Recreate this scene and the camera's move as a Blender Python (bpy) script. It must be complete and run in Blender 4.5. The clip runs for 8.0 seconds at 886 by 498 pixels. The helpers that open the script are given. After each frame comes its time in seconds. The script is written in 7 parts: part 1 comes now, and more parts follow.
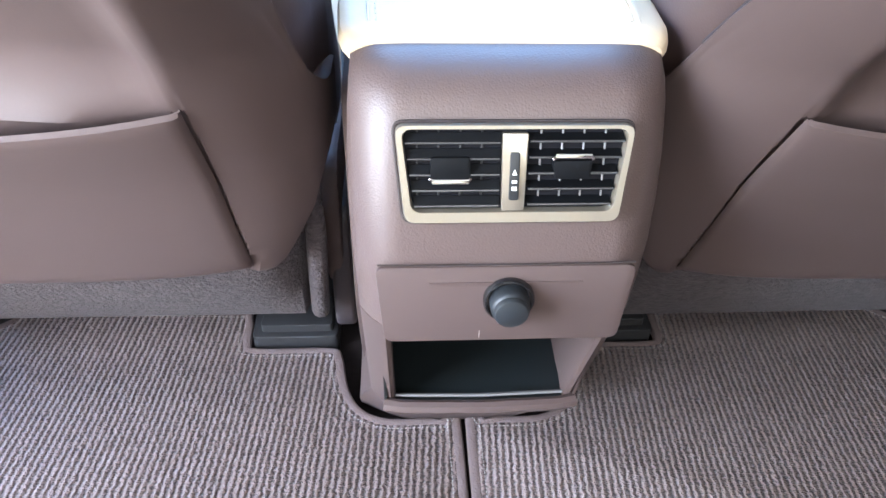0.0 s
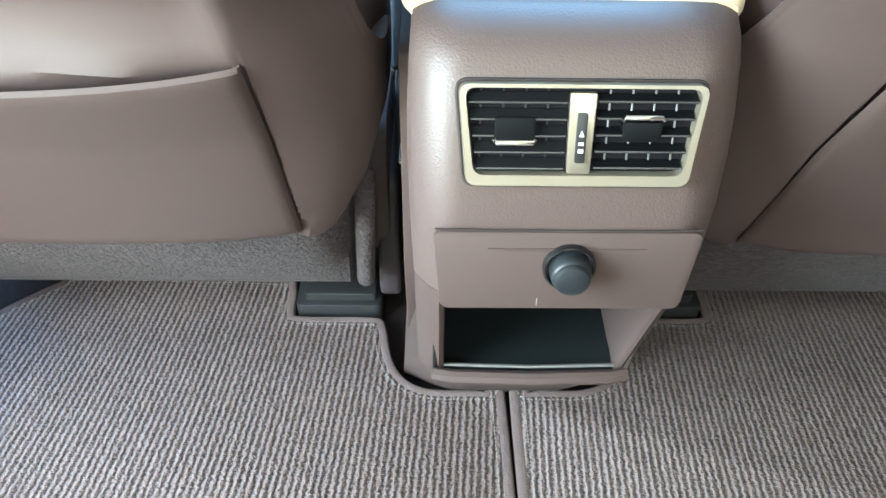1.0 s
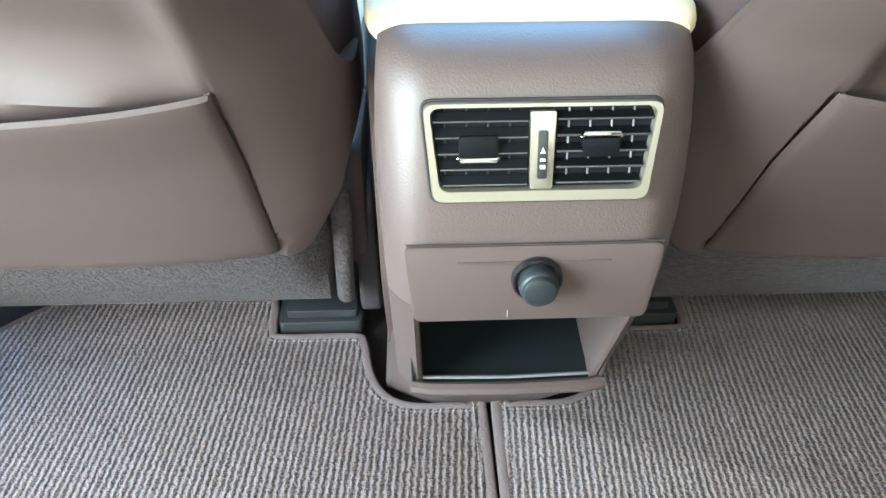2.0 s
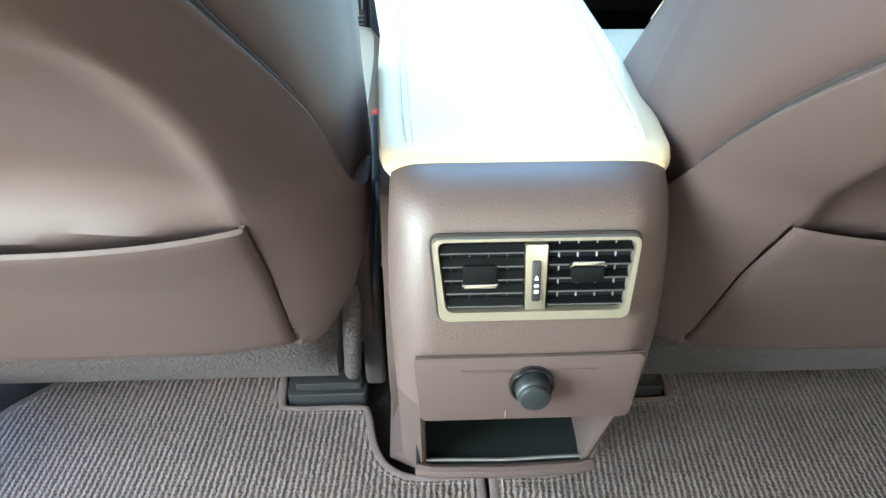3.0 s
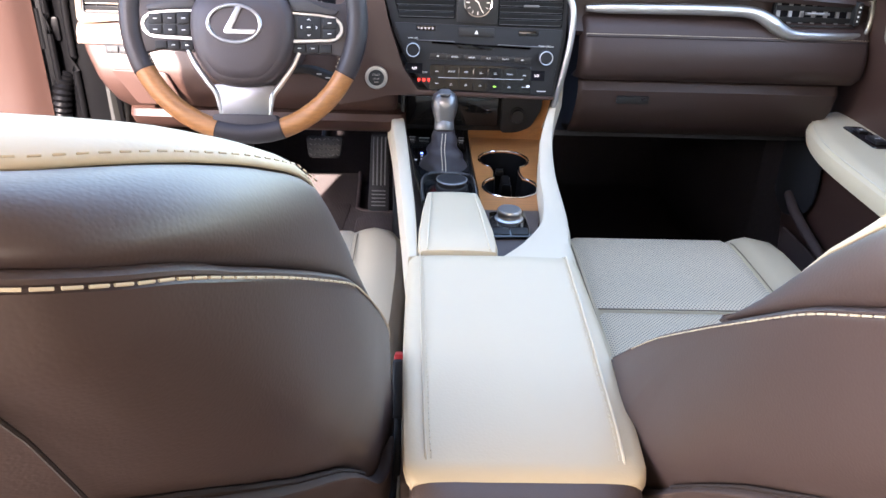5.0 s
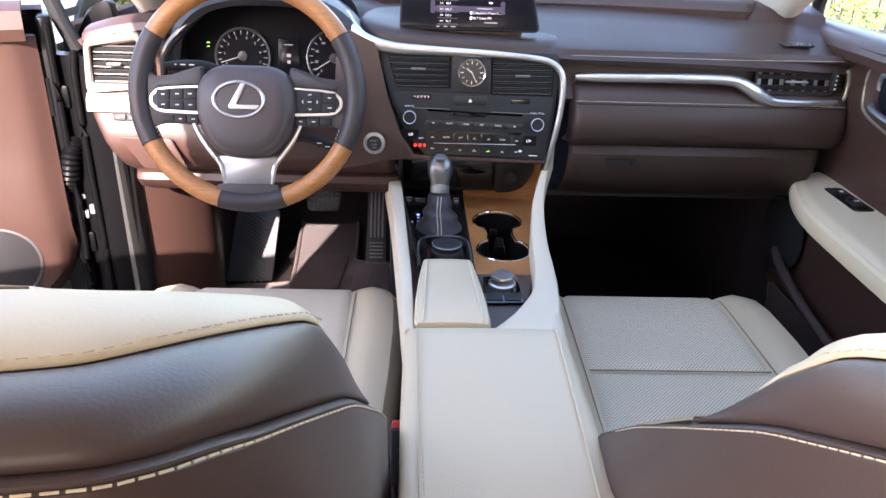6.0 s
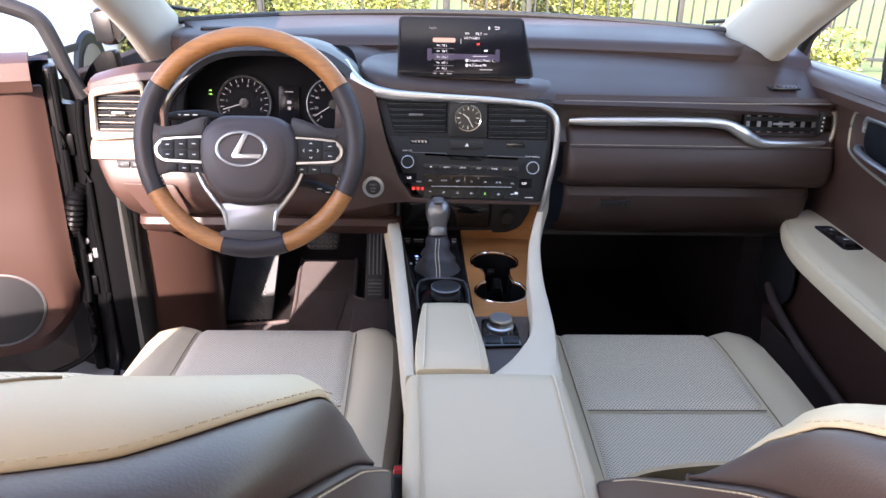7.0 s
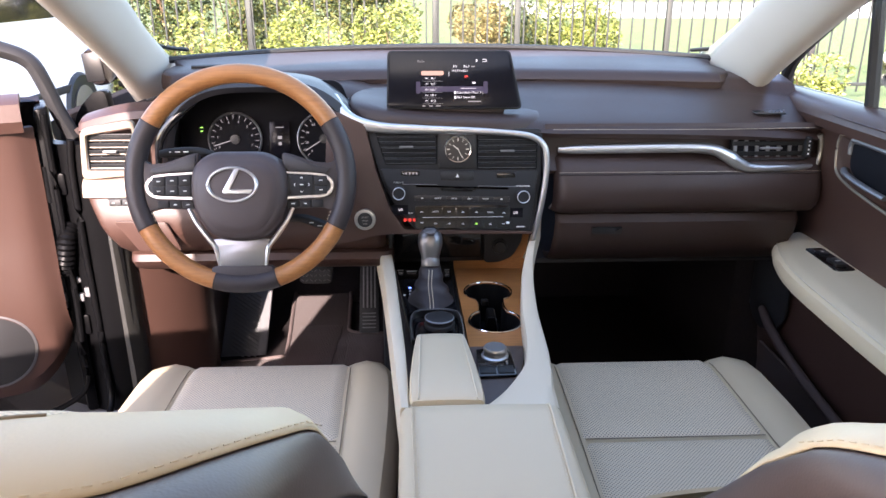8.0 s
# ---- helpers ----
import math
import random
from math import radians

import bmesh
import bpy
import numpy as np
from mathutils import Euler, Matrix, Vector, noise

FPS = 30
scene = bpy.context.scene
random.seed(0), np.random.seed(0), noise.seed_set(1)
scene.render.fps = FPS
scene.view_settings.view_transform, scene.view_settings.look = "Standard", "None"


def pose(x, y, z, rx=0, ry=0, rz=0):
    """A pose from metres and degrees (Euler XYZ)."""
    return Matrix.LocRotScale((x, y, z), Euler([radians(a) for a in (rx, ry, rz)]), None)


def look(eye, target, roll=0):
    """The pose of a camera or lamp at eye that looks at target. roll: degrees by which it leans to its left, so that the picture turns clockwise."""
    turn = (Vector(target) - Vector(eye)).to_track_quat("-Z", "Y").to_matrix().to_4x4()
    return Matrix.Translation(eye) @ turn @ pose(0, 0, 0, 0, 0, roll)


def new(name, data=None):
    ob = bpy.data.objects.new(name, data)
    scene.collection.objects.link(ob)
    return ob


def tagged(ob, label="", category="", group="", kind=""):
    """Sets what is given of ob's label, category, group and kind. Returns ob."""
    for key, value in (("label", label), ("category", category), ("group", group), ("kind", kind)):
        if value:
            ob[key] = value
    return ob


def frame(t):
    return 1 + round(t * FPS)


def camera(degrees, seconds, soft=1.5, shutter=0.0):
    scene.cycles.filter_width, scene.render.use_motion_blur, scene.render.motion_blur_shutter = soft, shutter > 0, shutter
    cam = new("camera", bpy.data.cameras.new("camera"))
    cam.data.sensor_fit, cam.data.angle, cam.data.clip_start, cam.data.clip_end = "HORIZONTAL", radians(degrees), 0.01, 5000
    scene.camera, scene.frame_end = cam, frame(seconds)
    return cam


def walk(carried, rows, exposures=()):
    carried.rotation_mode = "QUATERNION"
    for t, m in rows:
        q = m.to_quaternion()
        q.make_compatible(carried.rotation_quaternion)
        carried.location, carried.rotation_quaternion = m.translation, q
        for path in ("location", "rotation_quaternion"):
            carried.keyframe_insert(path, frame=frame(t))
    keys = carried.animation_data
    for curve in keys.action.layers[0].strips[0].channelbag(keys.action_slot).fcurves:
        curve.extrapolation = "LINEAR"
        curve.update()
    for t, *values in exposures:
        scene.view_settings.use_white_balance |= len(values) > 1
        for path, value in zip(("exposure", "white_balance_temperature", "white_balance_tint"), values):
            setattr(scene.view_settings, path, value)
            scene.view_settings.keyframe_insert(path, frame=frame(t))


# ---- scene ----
cam = camera(61.8, 8.0)
PATH = [
    (0, (-0.061, -0.381, 0.608), (0.055, 1.206, -0.604), 1.8),
    (0.5, (-0.071, -0.376, 0.601), (-0.017, 1.199, -0.63), 1.7),
    (1, (-0.076, -0.377, 0.595), (-0.045, 1.176, -0.665), 1.1),
    (2.5, (-0.063, -0.392, 0.625), (0.019, 1.204, -0.577), -0.0),
    (3, (-0.074, -0.399, 0.675), (0.007, 1.232, -0.48), 0.6),
    (3.5, (-0.083, -0.404, 0.735), (-0.016, 1.28, -0.342), 1.1),
    (4, (-0.083, -0.406, 0.786), (-0.027, 1.317, -0.229), 1.2),
    (4.5, (-0.083, -0.41, 0.826), (-0.034, 1.342, -0.138), 1.6),
    (5, (-0.082, -0.406, 0.861), (-0.029, 1.373, -0.05), 1.9),
    (6.5, (-0.081, -0.429, 0.945), (-0.018, 1.404, 0.148), 1.6),
    (7, (-0.085, -0.432, 0.957), (-0.019, 1.416, 0.194), 1.3),
    (7.5, (-0.08, -0.435, 0.961), (-0.01, 1.426, 0.234), 0.9),
    (8, (-0.081, -0.433, 0.955), (-0.001, 1.445, 0.273), 0.1),
]
walk(cam, [(t, look(eye, target, roll)) for t, eye, target, roll in PATH],
     exposures=[(0, 4.95, 5450, 14), (0.5, 4.98, 5500, -2), (1.0, 4.97, 5500, -4), (2.5, 5.08, 5350, -6), (3.5, 4.56, 6150, 2), (4.5, 4.12, 6700, 20), (6.5, 3.38, 6850, 28), (8, 3.22, 6950, 27)])

# ---- world, sun, exposure ----
SUN_DIR = Vector((0.22, 1.0, -0.52)).normalized()
LEFT_SKY, RIGHT_SKY, BACK_SKY = 1.5, 0.08, 1.2
wd = bpy.data.worlds.new("World")
scene.world = wd
wd.use_nodes = True
wn, wl = wd.node_tree.nodes, wd.node_tree.links
sky = wn.new("ShaderNodeTexSky")
sky.sky_type, sky.sun_disc = "NISHITA", False
sky.sun_elevation = math.asin(-SUN_DIR.z)
sky.sun_rotation = math.atan2(-SUN_DIR.x, -SUN_DIR.y)
wn["Background"].inputs["Strength"].default_value = 0.15
wl.new(sky.outputs[0], wn["Background"].inputs["Color"])
sun = new("sun", bpy.data.lights.new("sun", "SUN"))
sun.data.energy, sun.data.angle, sun.data.color = 2.6, radians(0.5), (1.0, 0.94, 0.86)
sun.matrix_world = look((0, 0, 6), Vector((0, 0, 6)) + SUN_DIR)

# daylight in the open rear doorway and the rear windows
for place, aim, wide, high, watts in (((-0.735, -0.46, 0.66), (0.45, -0.30, 0.42), 0.54, 0.74, LEFT_SKY), ((0.69, -0.85, 0.95), (0.15, 0.0, 0.4), 0.95, 0.44, RIGHT_SKY), ((0, -1.60, 0.98), (0, 0, 0.5), 1.1, 0.42, BACK_SKY)):
    lamp = new("window_light", bpy.data.lights.new("window_light", "AREA"))
    lamp.data.shape, lamp.data.size, lamp.data.size_y = "RECTANGLE", wide, high
    lamp.data.energy, lamp.data.color = watts, (1.0, 0.95, 0.82)
    lamp.matrix_world = look(place, aim)


# ---- materials ----
def mat(name, col, rough=0.5, metal=0.0, var=0.15, var_scale=6.0, bump=0.0, bump_scale=400.0, kind="noise",
        spec=0.5, coat=0.0, rough_var=0.08, tint=None, sheen=0.0, alt=None, dist=0.002):
    m = bpy.data.materials.new(name)
    m.use_nodes = True
    n, l = m.node_tree.nodes, m.node_tree.links
    b = n["Principled BSDF"]
    b.inputs["Roughness"].default_value = rough
    b.inputs["Metallic"].default_value = metal
    b.inputs["Specular IOR Level"].default_value = spec
    b.inputs["Coat Weight"].default_value = coat
    b.inputs["Sheen Weight"].default_value = sheen
    tc = n.new("ShaderNodeTexCoord")
    big = n.new("ShaderNodeTexNoise")
    big.inputs["Scale"].default_value, big.inputs["Detail"].default_value = var_scale, 5
    l.new(tc.outputs["Object"], big.inputs["Vector"])
    mix = n.new("ShaderNodeMix")
    mix.data_type = "RGBA"
    dark = tuple(c * (1 - var) for c in col)
    light = alt or tuple(min(1, c * (1 + var)) for c in col)
    mix.inputs[6].default_value, mix.inputs[7].default_value = (*dark, 1), (*light, 1)
    l.new(big.outputs["Fac"], mix.inputs[0])
    l.new(mix.outputs[2], b.inputs["Base Color"])
    rr = n.new("ShaderNodeMapRange")
    rr.inputs[3].default_value, rr.inputs[4].default_value = max(0.02, rough - rough_var), min(1, rough + rough_var)
    l.new(big.outputs["Fac"], rr.inputs[0])
    l.new(rr.outputs[0], b.inputs["Roughness"])
    if bump:
        bp = n.new("ShaderNodeBump")
        bp.inputs["Strength"].default_value, bp.inputs["Distance"].default_value = bump, dist
        if kind == "voronoi":
            t = n.new("ShaderNodeTexVoronoi")
            t.feature = "SMOOTH_F1"
            t.inputs["Scale"].default_value = bump_scale
            out = t.outputs["Distance"]
        else:
            t = n.new("ShaderNodeTexNoise")
            t.inputs["Scale"].default_value, t.inputs["Detail"].default_value = bump_scale, 3
            out = t.outputs["Fac"]
        l.new(tc.outputs["Object"], t.inputs["Vector"])
        l.new(out, bp.inputs["Height"])
        l.new(bp.outputs[0], b.inputs["Normal"])
    return m


def rib_carpet(name, col, dark, pitch, turn=0.0, strength=0.9):
    """Ribbed, looped pile: rows of loops along y; dark is the shade painted between them."""
    m = mat(name, col, 0.95, var=0.12, var_scale=9, spec=0.15, sheen=0.15)
    n, l = m.node_tree.nodes, m.node_tree.links
    b = n["Principled BSDF"]
    tc = n.new("ShaderNodeTexCoord")
    mp = n.new("ShaderNodeMapping")
    mp.inputs["Rotation"].default_value[2] = radians(turn)
    l.new(tc.outputs["Object"], mp.inputs["Vector"])
    w = n.new("ShaderNodeTexWave")
    w.wave_type, w.bands_direction = "BANDS", "X"
    w.inputs["Scale"].default_value = 0.314159 / pitch
    w.inputs["Distortion"].default_value, w.inputs["Detail"].default_value = 2.6, 3
    w.inputs["Detail Scale"].default_value = 4.0
    l.new(mp.outputs[0], w.inputs["Vector"])
    loop = n.new("ShaderNodeTexWave")
    loop.wave_type, loop.bands_direction = "BANDS", "Y"
    loop.inputs["Scale"].default_value = 0.314159 / (pitch * 0.75)
    loop.inputs["Distortion"].default_value, loop.inputs["Detail Scale"].default_value = 6.0, 5.0
    l.new(mp.outputs[0], loop.inputs["Vector"])
    fz = n.new("ShaderNodeTexNoise")
    fz.inputs["Scale"].default_value, fz.inputs["Detail"].default_value = 900, 2
    l.new(tc.outputs["Object"], fz.inputs["Vector"])
    a = n.new("ShaderNodeMath")
    a.operation = "MULTIPLY_ADD"
    a.inputs[1].default_value = 0.4
    l.new(loop.outputs["Fac"], a.inputs[0])
    l.new(w.outputs["Fac"], a.inputs[2])
    a2 = n.new("ShaderNodeMath")
    a2.operation = "MULTIPLY_ADD"
    a2.inputs[1].default_value = 0.5
    l.new(fz.outputs["Fac"], a2.inputs[0])
    l.new(a.outputs[0], a2.inputs[2])
    bp = n.new("ShaderNodeBump")
    bp.inputs["Strength"].default_value, bp.inputs["Distance"].default_value = strength, 0.004
    l.new(a2.outputs[0], bp.inputs["Height"])
    l.new(bp.outputs[0], b.inputs["Normal"])
    # low places of the pile take the dark colour, as groove shade
    old = b.inputs["Base Color"].links[0].from_socket
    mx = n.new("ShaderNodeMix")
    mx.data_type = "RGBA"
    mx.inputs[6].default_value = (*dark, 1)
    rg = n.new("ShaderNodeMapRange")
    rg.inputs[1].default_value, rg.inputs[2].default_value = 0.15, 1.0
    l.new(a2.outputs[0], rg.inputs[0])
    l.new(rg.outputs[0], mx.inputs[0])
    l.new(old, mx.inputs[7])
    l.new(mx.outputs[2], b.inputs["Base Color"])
    return m


def perforated(name, col, hole, pitch):
    """Leather punched with a regular grid of small holes."""
    m = mat(name, col, 0.5, var=0.05, var_scale=8, bump=0.15, bump_scale=500)
    n, l = m.node_tree.nodes, m.node_tree.links
    b = n["Principled BSDF"]
    tc = n.new("ShaderNodeTexCoord")
    mp = n.new("ShaderNodeMapping")
    mp.inputs["Rotation"].default_value[2] = radians(45)
    mp.inputs["Scale"].default_value = (1, 1, 0.001)
    l.new(tc.outputs["Object"], mp.inputs["Vector"])
    v = n.new("ShaderNodeTexVoronoi")
    v.inputs["Scale"].default_value, v.inputs["Randomness"].default_value = 1 / pitch, 0.0
    l.new(mp.outputs[0], v.inputs["Vector"])
    rg = n.new("ShaderNodeMapRange")
    rg.inputs[1].default_value, rg.inputs[2].default_value = 0.22, 0.34
    l.new(v.outputs["Distance"], rg.inputs[0])
    old = b.inputs["Base Color"].links[0].from_socket
    mx = n.new("ShaderNodeMix")
    mx.data_type = "RGBA"
    mx.inputs[6].default_value = (*hole, 1)
    l.new(rg.outputs[0], mx.inputs[0])
    l.new(old, mx.inputs[7])
    l.new(mx.outputs[2], b.inputs["Base Color"])
    return m


def glow(name, col, power):
    m = bpy.data.materials.new(name)
    m.use_nodes = True
    b = m.node_tree.nodes["Principled BSDF"]
    b.inputs["Base Color"].default_value = (0.01, 0.01, 0.01, 1)
    b.inputs["Emission Color"].default_value, b.inputs["Emission Strength"].default_value = (*col, 1), power
    return m


def clear_glass(name, tint, gloss=0.04):
    m = bpy.data.materials.new(name)
    m.use_nodes = True
    n, l = m.node_tree.nodes, m.node_tree.links
    t, g, mx = (n.new("ShaderNode" + k) for k in ("BsdfTransparent", "BsdfGlossy", "MixShader"))
    t.inputs[0].default_value = (*tint, 1)
    g.inputs["Roughness"].default_value = 0.02
    mx.inputs[0].default_value = gloss
    l.new(t.outputs[0], mx.inputs[1])
    l.new(g.outputs[0], mx.inputs[2])
    l.new(mx.outputs[0], n["Material Output"].inputs[0])
    return m


BROWN = (0.064, 0.043, 0.040)
M = {}
M["brown_leather"] = mat("brown_leather", BROWN, 0.46, spec=0.5, var=0.10, bump=0.12, bump_scale=700, kind="voronoi", dist=0.0006)
M["brown_plastic"] = mat("brown_plastic", (0.078, 0.055, 0.050), 0.48, var=0.12, bump=0.28, bump_scale=900, kind="voronoi", dist=0.0008)
M["brown_smooth"] = mat("brown_smooth", (0.064, 0.045, 0.041), 0.60, spec=0.28, var=0.08, bump=0.08, bump_scale=600, dist=0.0005)
M["dash_brown"] = mat("dash_brown", (0.053, 0.0268, 0.0205), 0.43, spec=0.45, var=0.12, bump=0.25, bump_scale=600, kind="voronoi", dist=0.0006)
M["dash_dark"] = mat("dash_dark", (0.038, 0.0235, 0.0205), 0.46, spec=0.36, var=0.12, bump=0.25, bump_scale=600, kind="voronoi", dist=0.0006)
M["cream"] = mat("cream", (0.55, 0.45, 0.305), 0.48, var=0.05, var_scale=5, bump=0.14, bump_scale=480, kind="voronoi", dist=0.0006)
M["cream_perf"] = perforated("cream_perf", (0.72, 0.61, 0.45), (0.24, 0.20, 0.16), 0.0042)
M["cream_trim"] = mat("cream_trim", (0.60, 0.51, 0.38), 0.5, var=0.04, bump=0.1, bump_scale=500, dist=0.0005)
M["pillar"] = mat("pillar", (0.45, 0.425, 0.38), 0.85, var=0.05, bump=0.2, bump_scale=700, dist=0.0006)
M["cream_seam"] = mat("cream_seam", (0.22, 0.175, 0.12), 0.7, var=0.1, var_scale=60)
M["thread"] = mat("thread", (0.58, 0.50, 0.37), 0.8, var=0.1, var_scale=80)
M["dark_seam"] = mat("dark_seam", (0.02, 0.013, 0.012), 0.8)
M["carpet"] = mat("carpet", (0.050, 0.040, 0.041), 0.98, var=0.95, var_scale=150, bump=1.0, bump_scale=300, spec=0.1, sheen=0.05, dist=0.003)
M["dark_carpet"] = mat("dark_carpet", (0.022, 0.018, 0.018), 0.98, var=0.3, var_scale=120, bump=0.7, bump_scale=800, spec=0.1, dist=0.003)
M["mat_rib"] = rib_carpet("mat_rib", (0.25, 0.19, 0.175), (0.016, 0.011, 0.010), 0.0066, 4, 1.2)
M["front_mat"] = rib_carpet("front_mat", (0.060, 0.036, 0.032), (0.030, 0.018, 0.016), 0.0042, 0, 0.3)
M["mat_edge"] = mat("mat_edge", (0.13, 0.10, 0.095), 0.9, var=0.25, var_scale=60, bump=0.6, bump_scale=500, spec=0.2)
M["black"] = mat("black", (0.012, 0.012, 0.013), 0.35, var=0.2, bump=0.05, bump_scale=400)
M["black_matte"] = mat("black_matte", (0.016, 0.016, 0.017), 0.6, var=0.2, spec=0.3, bump=0.2, bump_scale=500, dist=0.0005)
M["slat_black"] = mat("slat_black", (0.010, 0.011, 0.012), 0.55, var=0.15, bump=0.05, bump_scale=500)
M["piano"] = mat("piano", (0.008, 0.008, 0.009), 0.12, var=0.2, coat=0.3)
M["rubber"] = mat("rubber", (0.011, 0.014, 0.017), 0.5, var=0.15, bump=0.15, bump_scale=500, dist=0.0005)
M["bin_liner"] = mat("bin_liner", (0.007, 0.010, 0.011), 0.5, var=0.2, bump=0.2, bump_scale=700, dist=0.0005)
M["champagne"] = mat("champagne", (0.33, 0.30, 0.245), 0.36, metal=0.75, var=0.04, bump=0.03, bump_scale=300)
M["hood_black"] = mat("hood_black", (0.016, 0.016, 0.020), 0.5, var=0.15, bump=0.25, bump_scale=600, kind="voronoi", dist=0.0006)
M["spoke_silver"] = mat("spoke_silver", (0.25, 0.25, 0.26), 0.34, metal=0.9, var=0.04)
M["vent_cream"] = mat("vent_cream", (0.30, 0.245, 0.19), 0.42, metal=0.4, var=0.04, bump=0.03, bump_scale=300)
# darker than real rubber: the door jamb's shade is put into this colour
M["door_rubber_shaded"] = mat("door_rubber_shaded", (0.003, 0.003, 0.0034), 0.38, var=0.15, spec=0.10, bump=0.15, bump_scale=500, dist=0.0005)
M["vent_black"] = mat("vent_black", (0.0028, 0.0032, 0.004), 0.6, var=0.15, spec=0.10, bump=0.05, bump_scale=500)
M["thread_grey"] = mat("thread_grey", (0.34, 0.31, 0.29), 0.8, var=0.1, var_scale=80)
M["silver"] = mat("silver", (0.52, 0.52, 0.52), 0.32, metal=0.9, var=0.04)
M["satin"] = mat("satin", (0.24, 0.24, 0.245), 0.48, metal=0.85, var=0.05)
M["chrome"] = mat("chrome", (0.82, 0.82, 0.83), 0.1, metal=1.0, var=0.03, rough_var=0.03)
M["grey_plastic"] = mat("grey_plastic", (0.15, 0.15, 0.155), 0.45, var=0.1, bump=0.1, bump_scale=400)
M["wheel_leather"] = mat("wheel_leather", (0.034, 0.028, 0.030), 0.45, spec=0.35, var=0.12, bump=0.12, bump_scale=600, kind="voronoi", dist=0.0005)
M["hub_brown"] = mat("hub_brown", (0.05, 0.036, 0.036), 0.5, var=0.1, bump=0.15, bump_scale=600, kind="voronoi", dist=0.0005)
M["white_print"] = mat("white_print", (0.75, 0.75, 0.73), 0.6, var=0.03)
M["red_plastic"] = mat("red_plastic", (0.55, 0.03, 0.03), 0.4, var=0.08)
M["paint"] = mat("paint", (0.015, 0.011, 0.011), 0.18, var=0.2, coat=0.6)
M["white_paint"] = mat("white_paint", (0.82, 0.82, 0.81), 0.3, var=0.03, coat=0.4)
M["dial_black"] = mat("dial_black", (0.006, 0.006, 0.008), 0.7, var=0.2, spec=0.1)
M["screen_glass"] = mat("screen_glass", (0.006, 0.006, 0.009), 0.2, var=0.2, spec=0.15)
M["glow_white"] = glow("glow_white", (0.85, 0.87, 0.95), 0.20)
M["glow_dim"] = glow("glow_dim", (0.8, 0.8, 0.85), 0.06)
M["glow_red"] = glow("glow_red", (1.0, 0.05, 0.03), 0.14)
M["glow_green"] = glow("glow_green", (0.35, 1.0, 0.15), 0.3)
M["glow_violet"] = glow("glow_violet", (0.26, 0.15, 0.52), 0.018)
M["glow_peach"] = glow("glow_peach", (0.85, 0.50, 0.40), 0.14)
M["glow_blue"] = glow("glow_blue", (0.12, 0.25, 1.0), 0.6)
M["windshield"] = clear_glass("windshield", (0.93, 0.97, 0.93))
M["privacy"] = clear_glass("privacy", (0.004, 0.004, 0.004))
M["asphalt"] = mat("asphalt", (0.06, 0.06, 0.06), 0.9, var=0.25, var_scale=3, bump=0.5, bump_scale=60, dist=0.01)
M["grass"] = mat("grass", (0.11, 0.18, 0.045), 0.9, var=0.4, var_scale=2.5, bump=0.8, bump_scale=30, dist=0.05, alt=(0.21, 0.24, 0.085))
M["concrete"] = mat("concrete", (0.62, 0.60, 0.56), 0.9, var=0.1, var_scale=2, bump=0.2, bump_scale=40)


def leaf(name, dark, mid_, light):
    """Leaves that differ one by one."""
    m = mat(name, mid_, 0.5)
    n, l = m.node_tree.nodes, m.node_tree.links
    g = n.new("ShaderNodeNewGeometry")
    r = n.new("ShaderNodeValToRGB")
    r.color_ramp.elements[0].color, r.color_ramp.elements[1].color = (*dark, 1), (*light, 1)
    e = r.color_ramp.elements.new(0.6)
    e.color = (*mid_, 1)
    l.new(g.outputs["Random Per Island"], r.inputs[0])
    l.new(r.outputs[0], n["Principled BSDF"].inputs["Base Color"])
    return m


M["leaf_light"] = leaf("leaf_light", (0.05, 0.075, 0.012), (0.22, 0.25, 0.05), (0.50, 0.47, 0.17))
M["leaf_dark"] = leaf("leaf_dark", (0.02, 0.035, 0.01), (0.085, 0.11, 0.03), (0.27, 0.24, 0.09))
M["leaf_straw"] = leaf("leaf_straw", (0.10, 0.075, 0.03), (0.26, 0.20, 0.08), (0.45, 0.37, 0.17))
M["twig"] = mat("twig", (0.16, 0.10, 0.06), 0.9, var=0.3, var_scale=20, bump=0.5, bump_scale=60)
M["fence_iron"] = mat("fence_iron", (0.025, 0.025, 0.027), 0.5, var=0.2, var_scale=10)
M["head_lining"] = mat("head_lining", (0.50, 0.46, 0.40), 0.95, var=0.05, bump=0.2, bump_scale=500)


def wood(name):
    """Open-pored matt wood with a fine straight grain."""
    m = mat(name, (0.36, 0.145, 0.045), 0.40, var=0.18, var_scale=7, alt=(0.48, 0.20, 0.065))
    n, l = m.node_tree.nodes, m.node_tree.links
    b = n["Principled BSDF"]
    tc = n.new("ShaderNodeTexCoord")
    mp = n.new("ShaderNodeMapping")
    mp.inputs["Scale"].default_value = (18, 300, 300)
    l.new(tc.outputs["Object"], mp.inputs["Vector"])
    g = n.new("ShaderNodeTexNoise")
    g.inputs["Scale"].default_value, g.inputs["Detail"].default_value = 1.0, 4
    l.new(mp.outputs[0], g.inputs["Vector"])
    old = b.inputs["Base Color"].links[0].from_socket
    mx = n.new("ShaderNodeMix")
    mx.data_type, mx.blend_type = "RGBA", "MULTIPLY"
    mx.inputs[0].default_value = 0.55
    rg = n.new("ShaderNodeMapRange")
    rg.inputs[1].default_value, rg.inputs[2].default_value, rg.inputs[3].default_value = 0.3, 0.6, 0.55
    l.new(g.outputs["Fac"], rg.inputs[0])
    l.new(old, mx.inputs[6])
    l.new(rg.outputs[0], mx.inputs[7])
    l.new(mx.outputs[2], b.inputs["Base Color"])
    return m


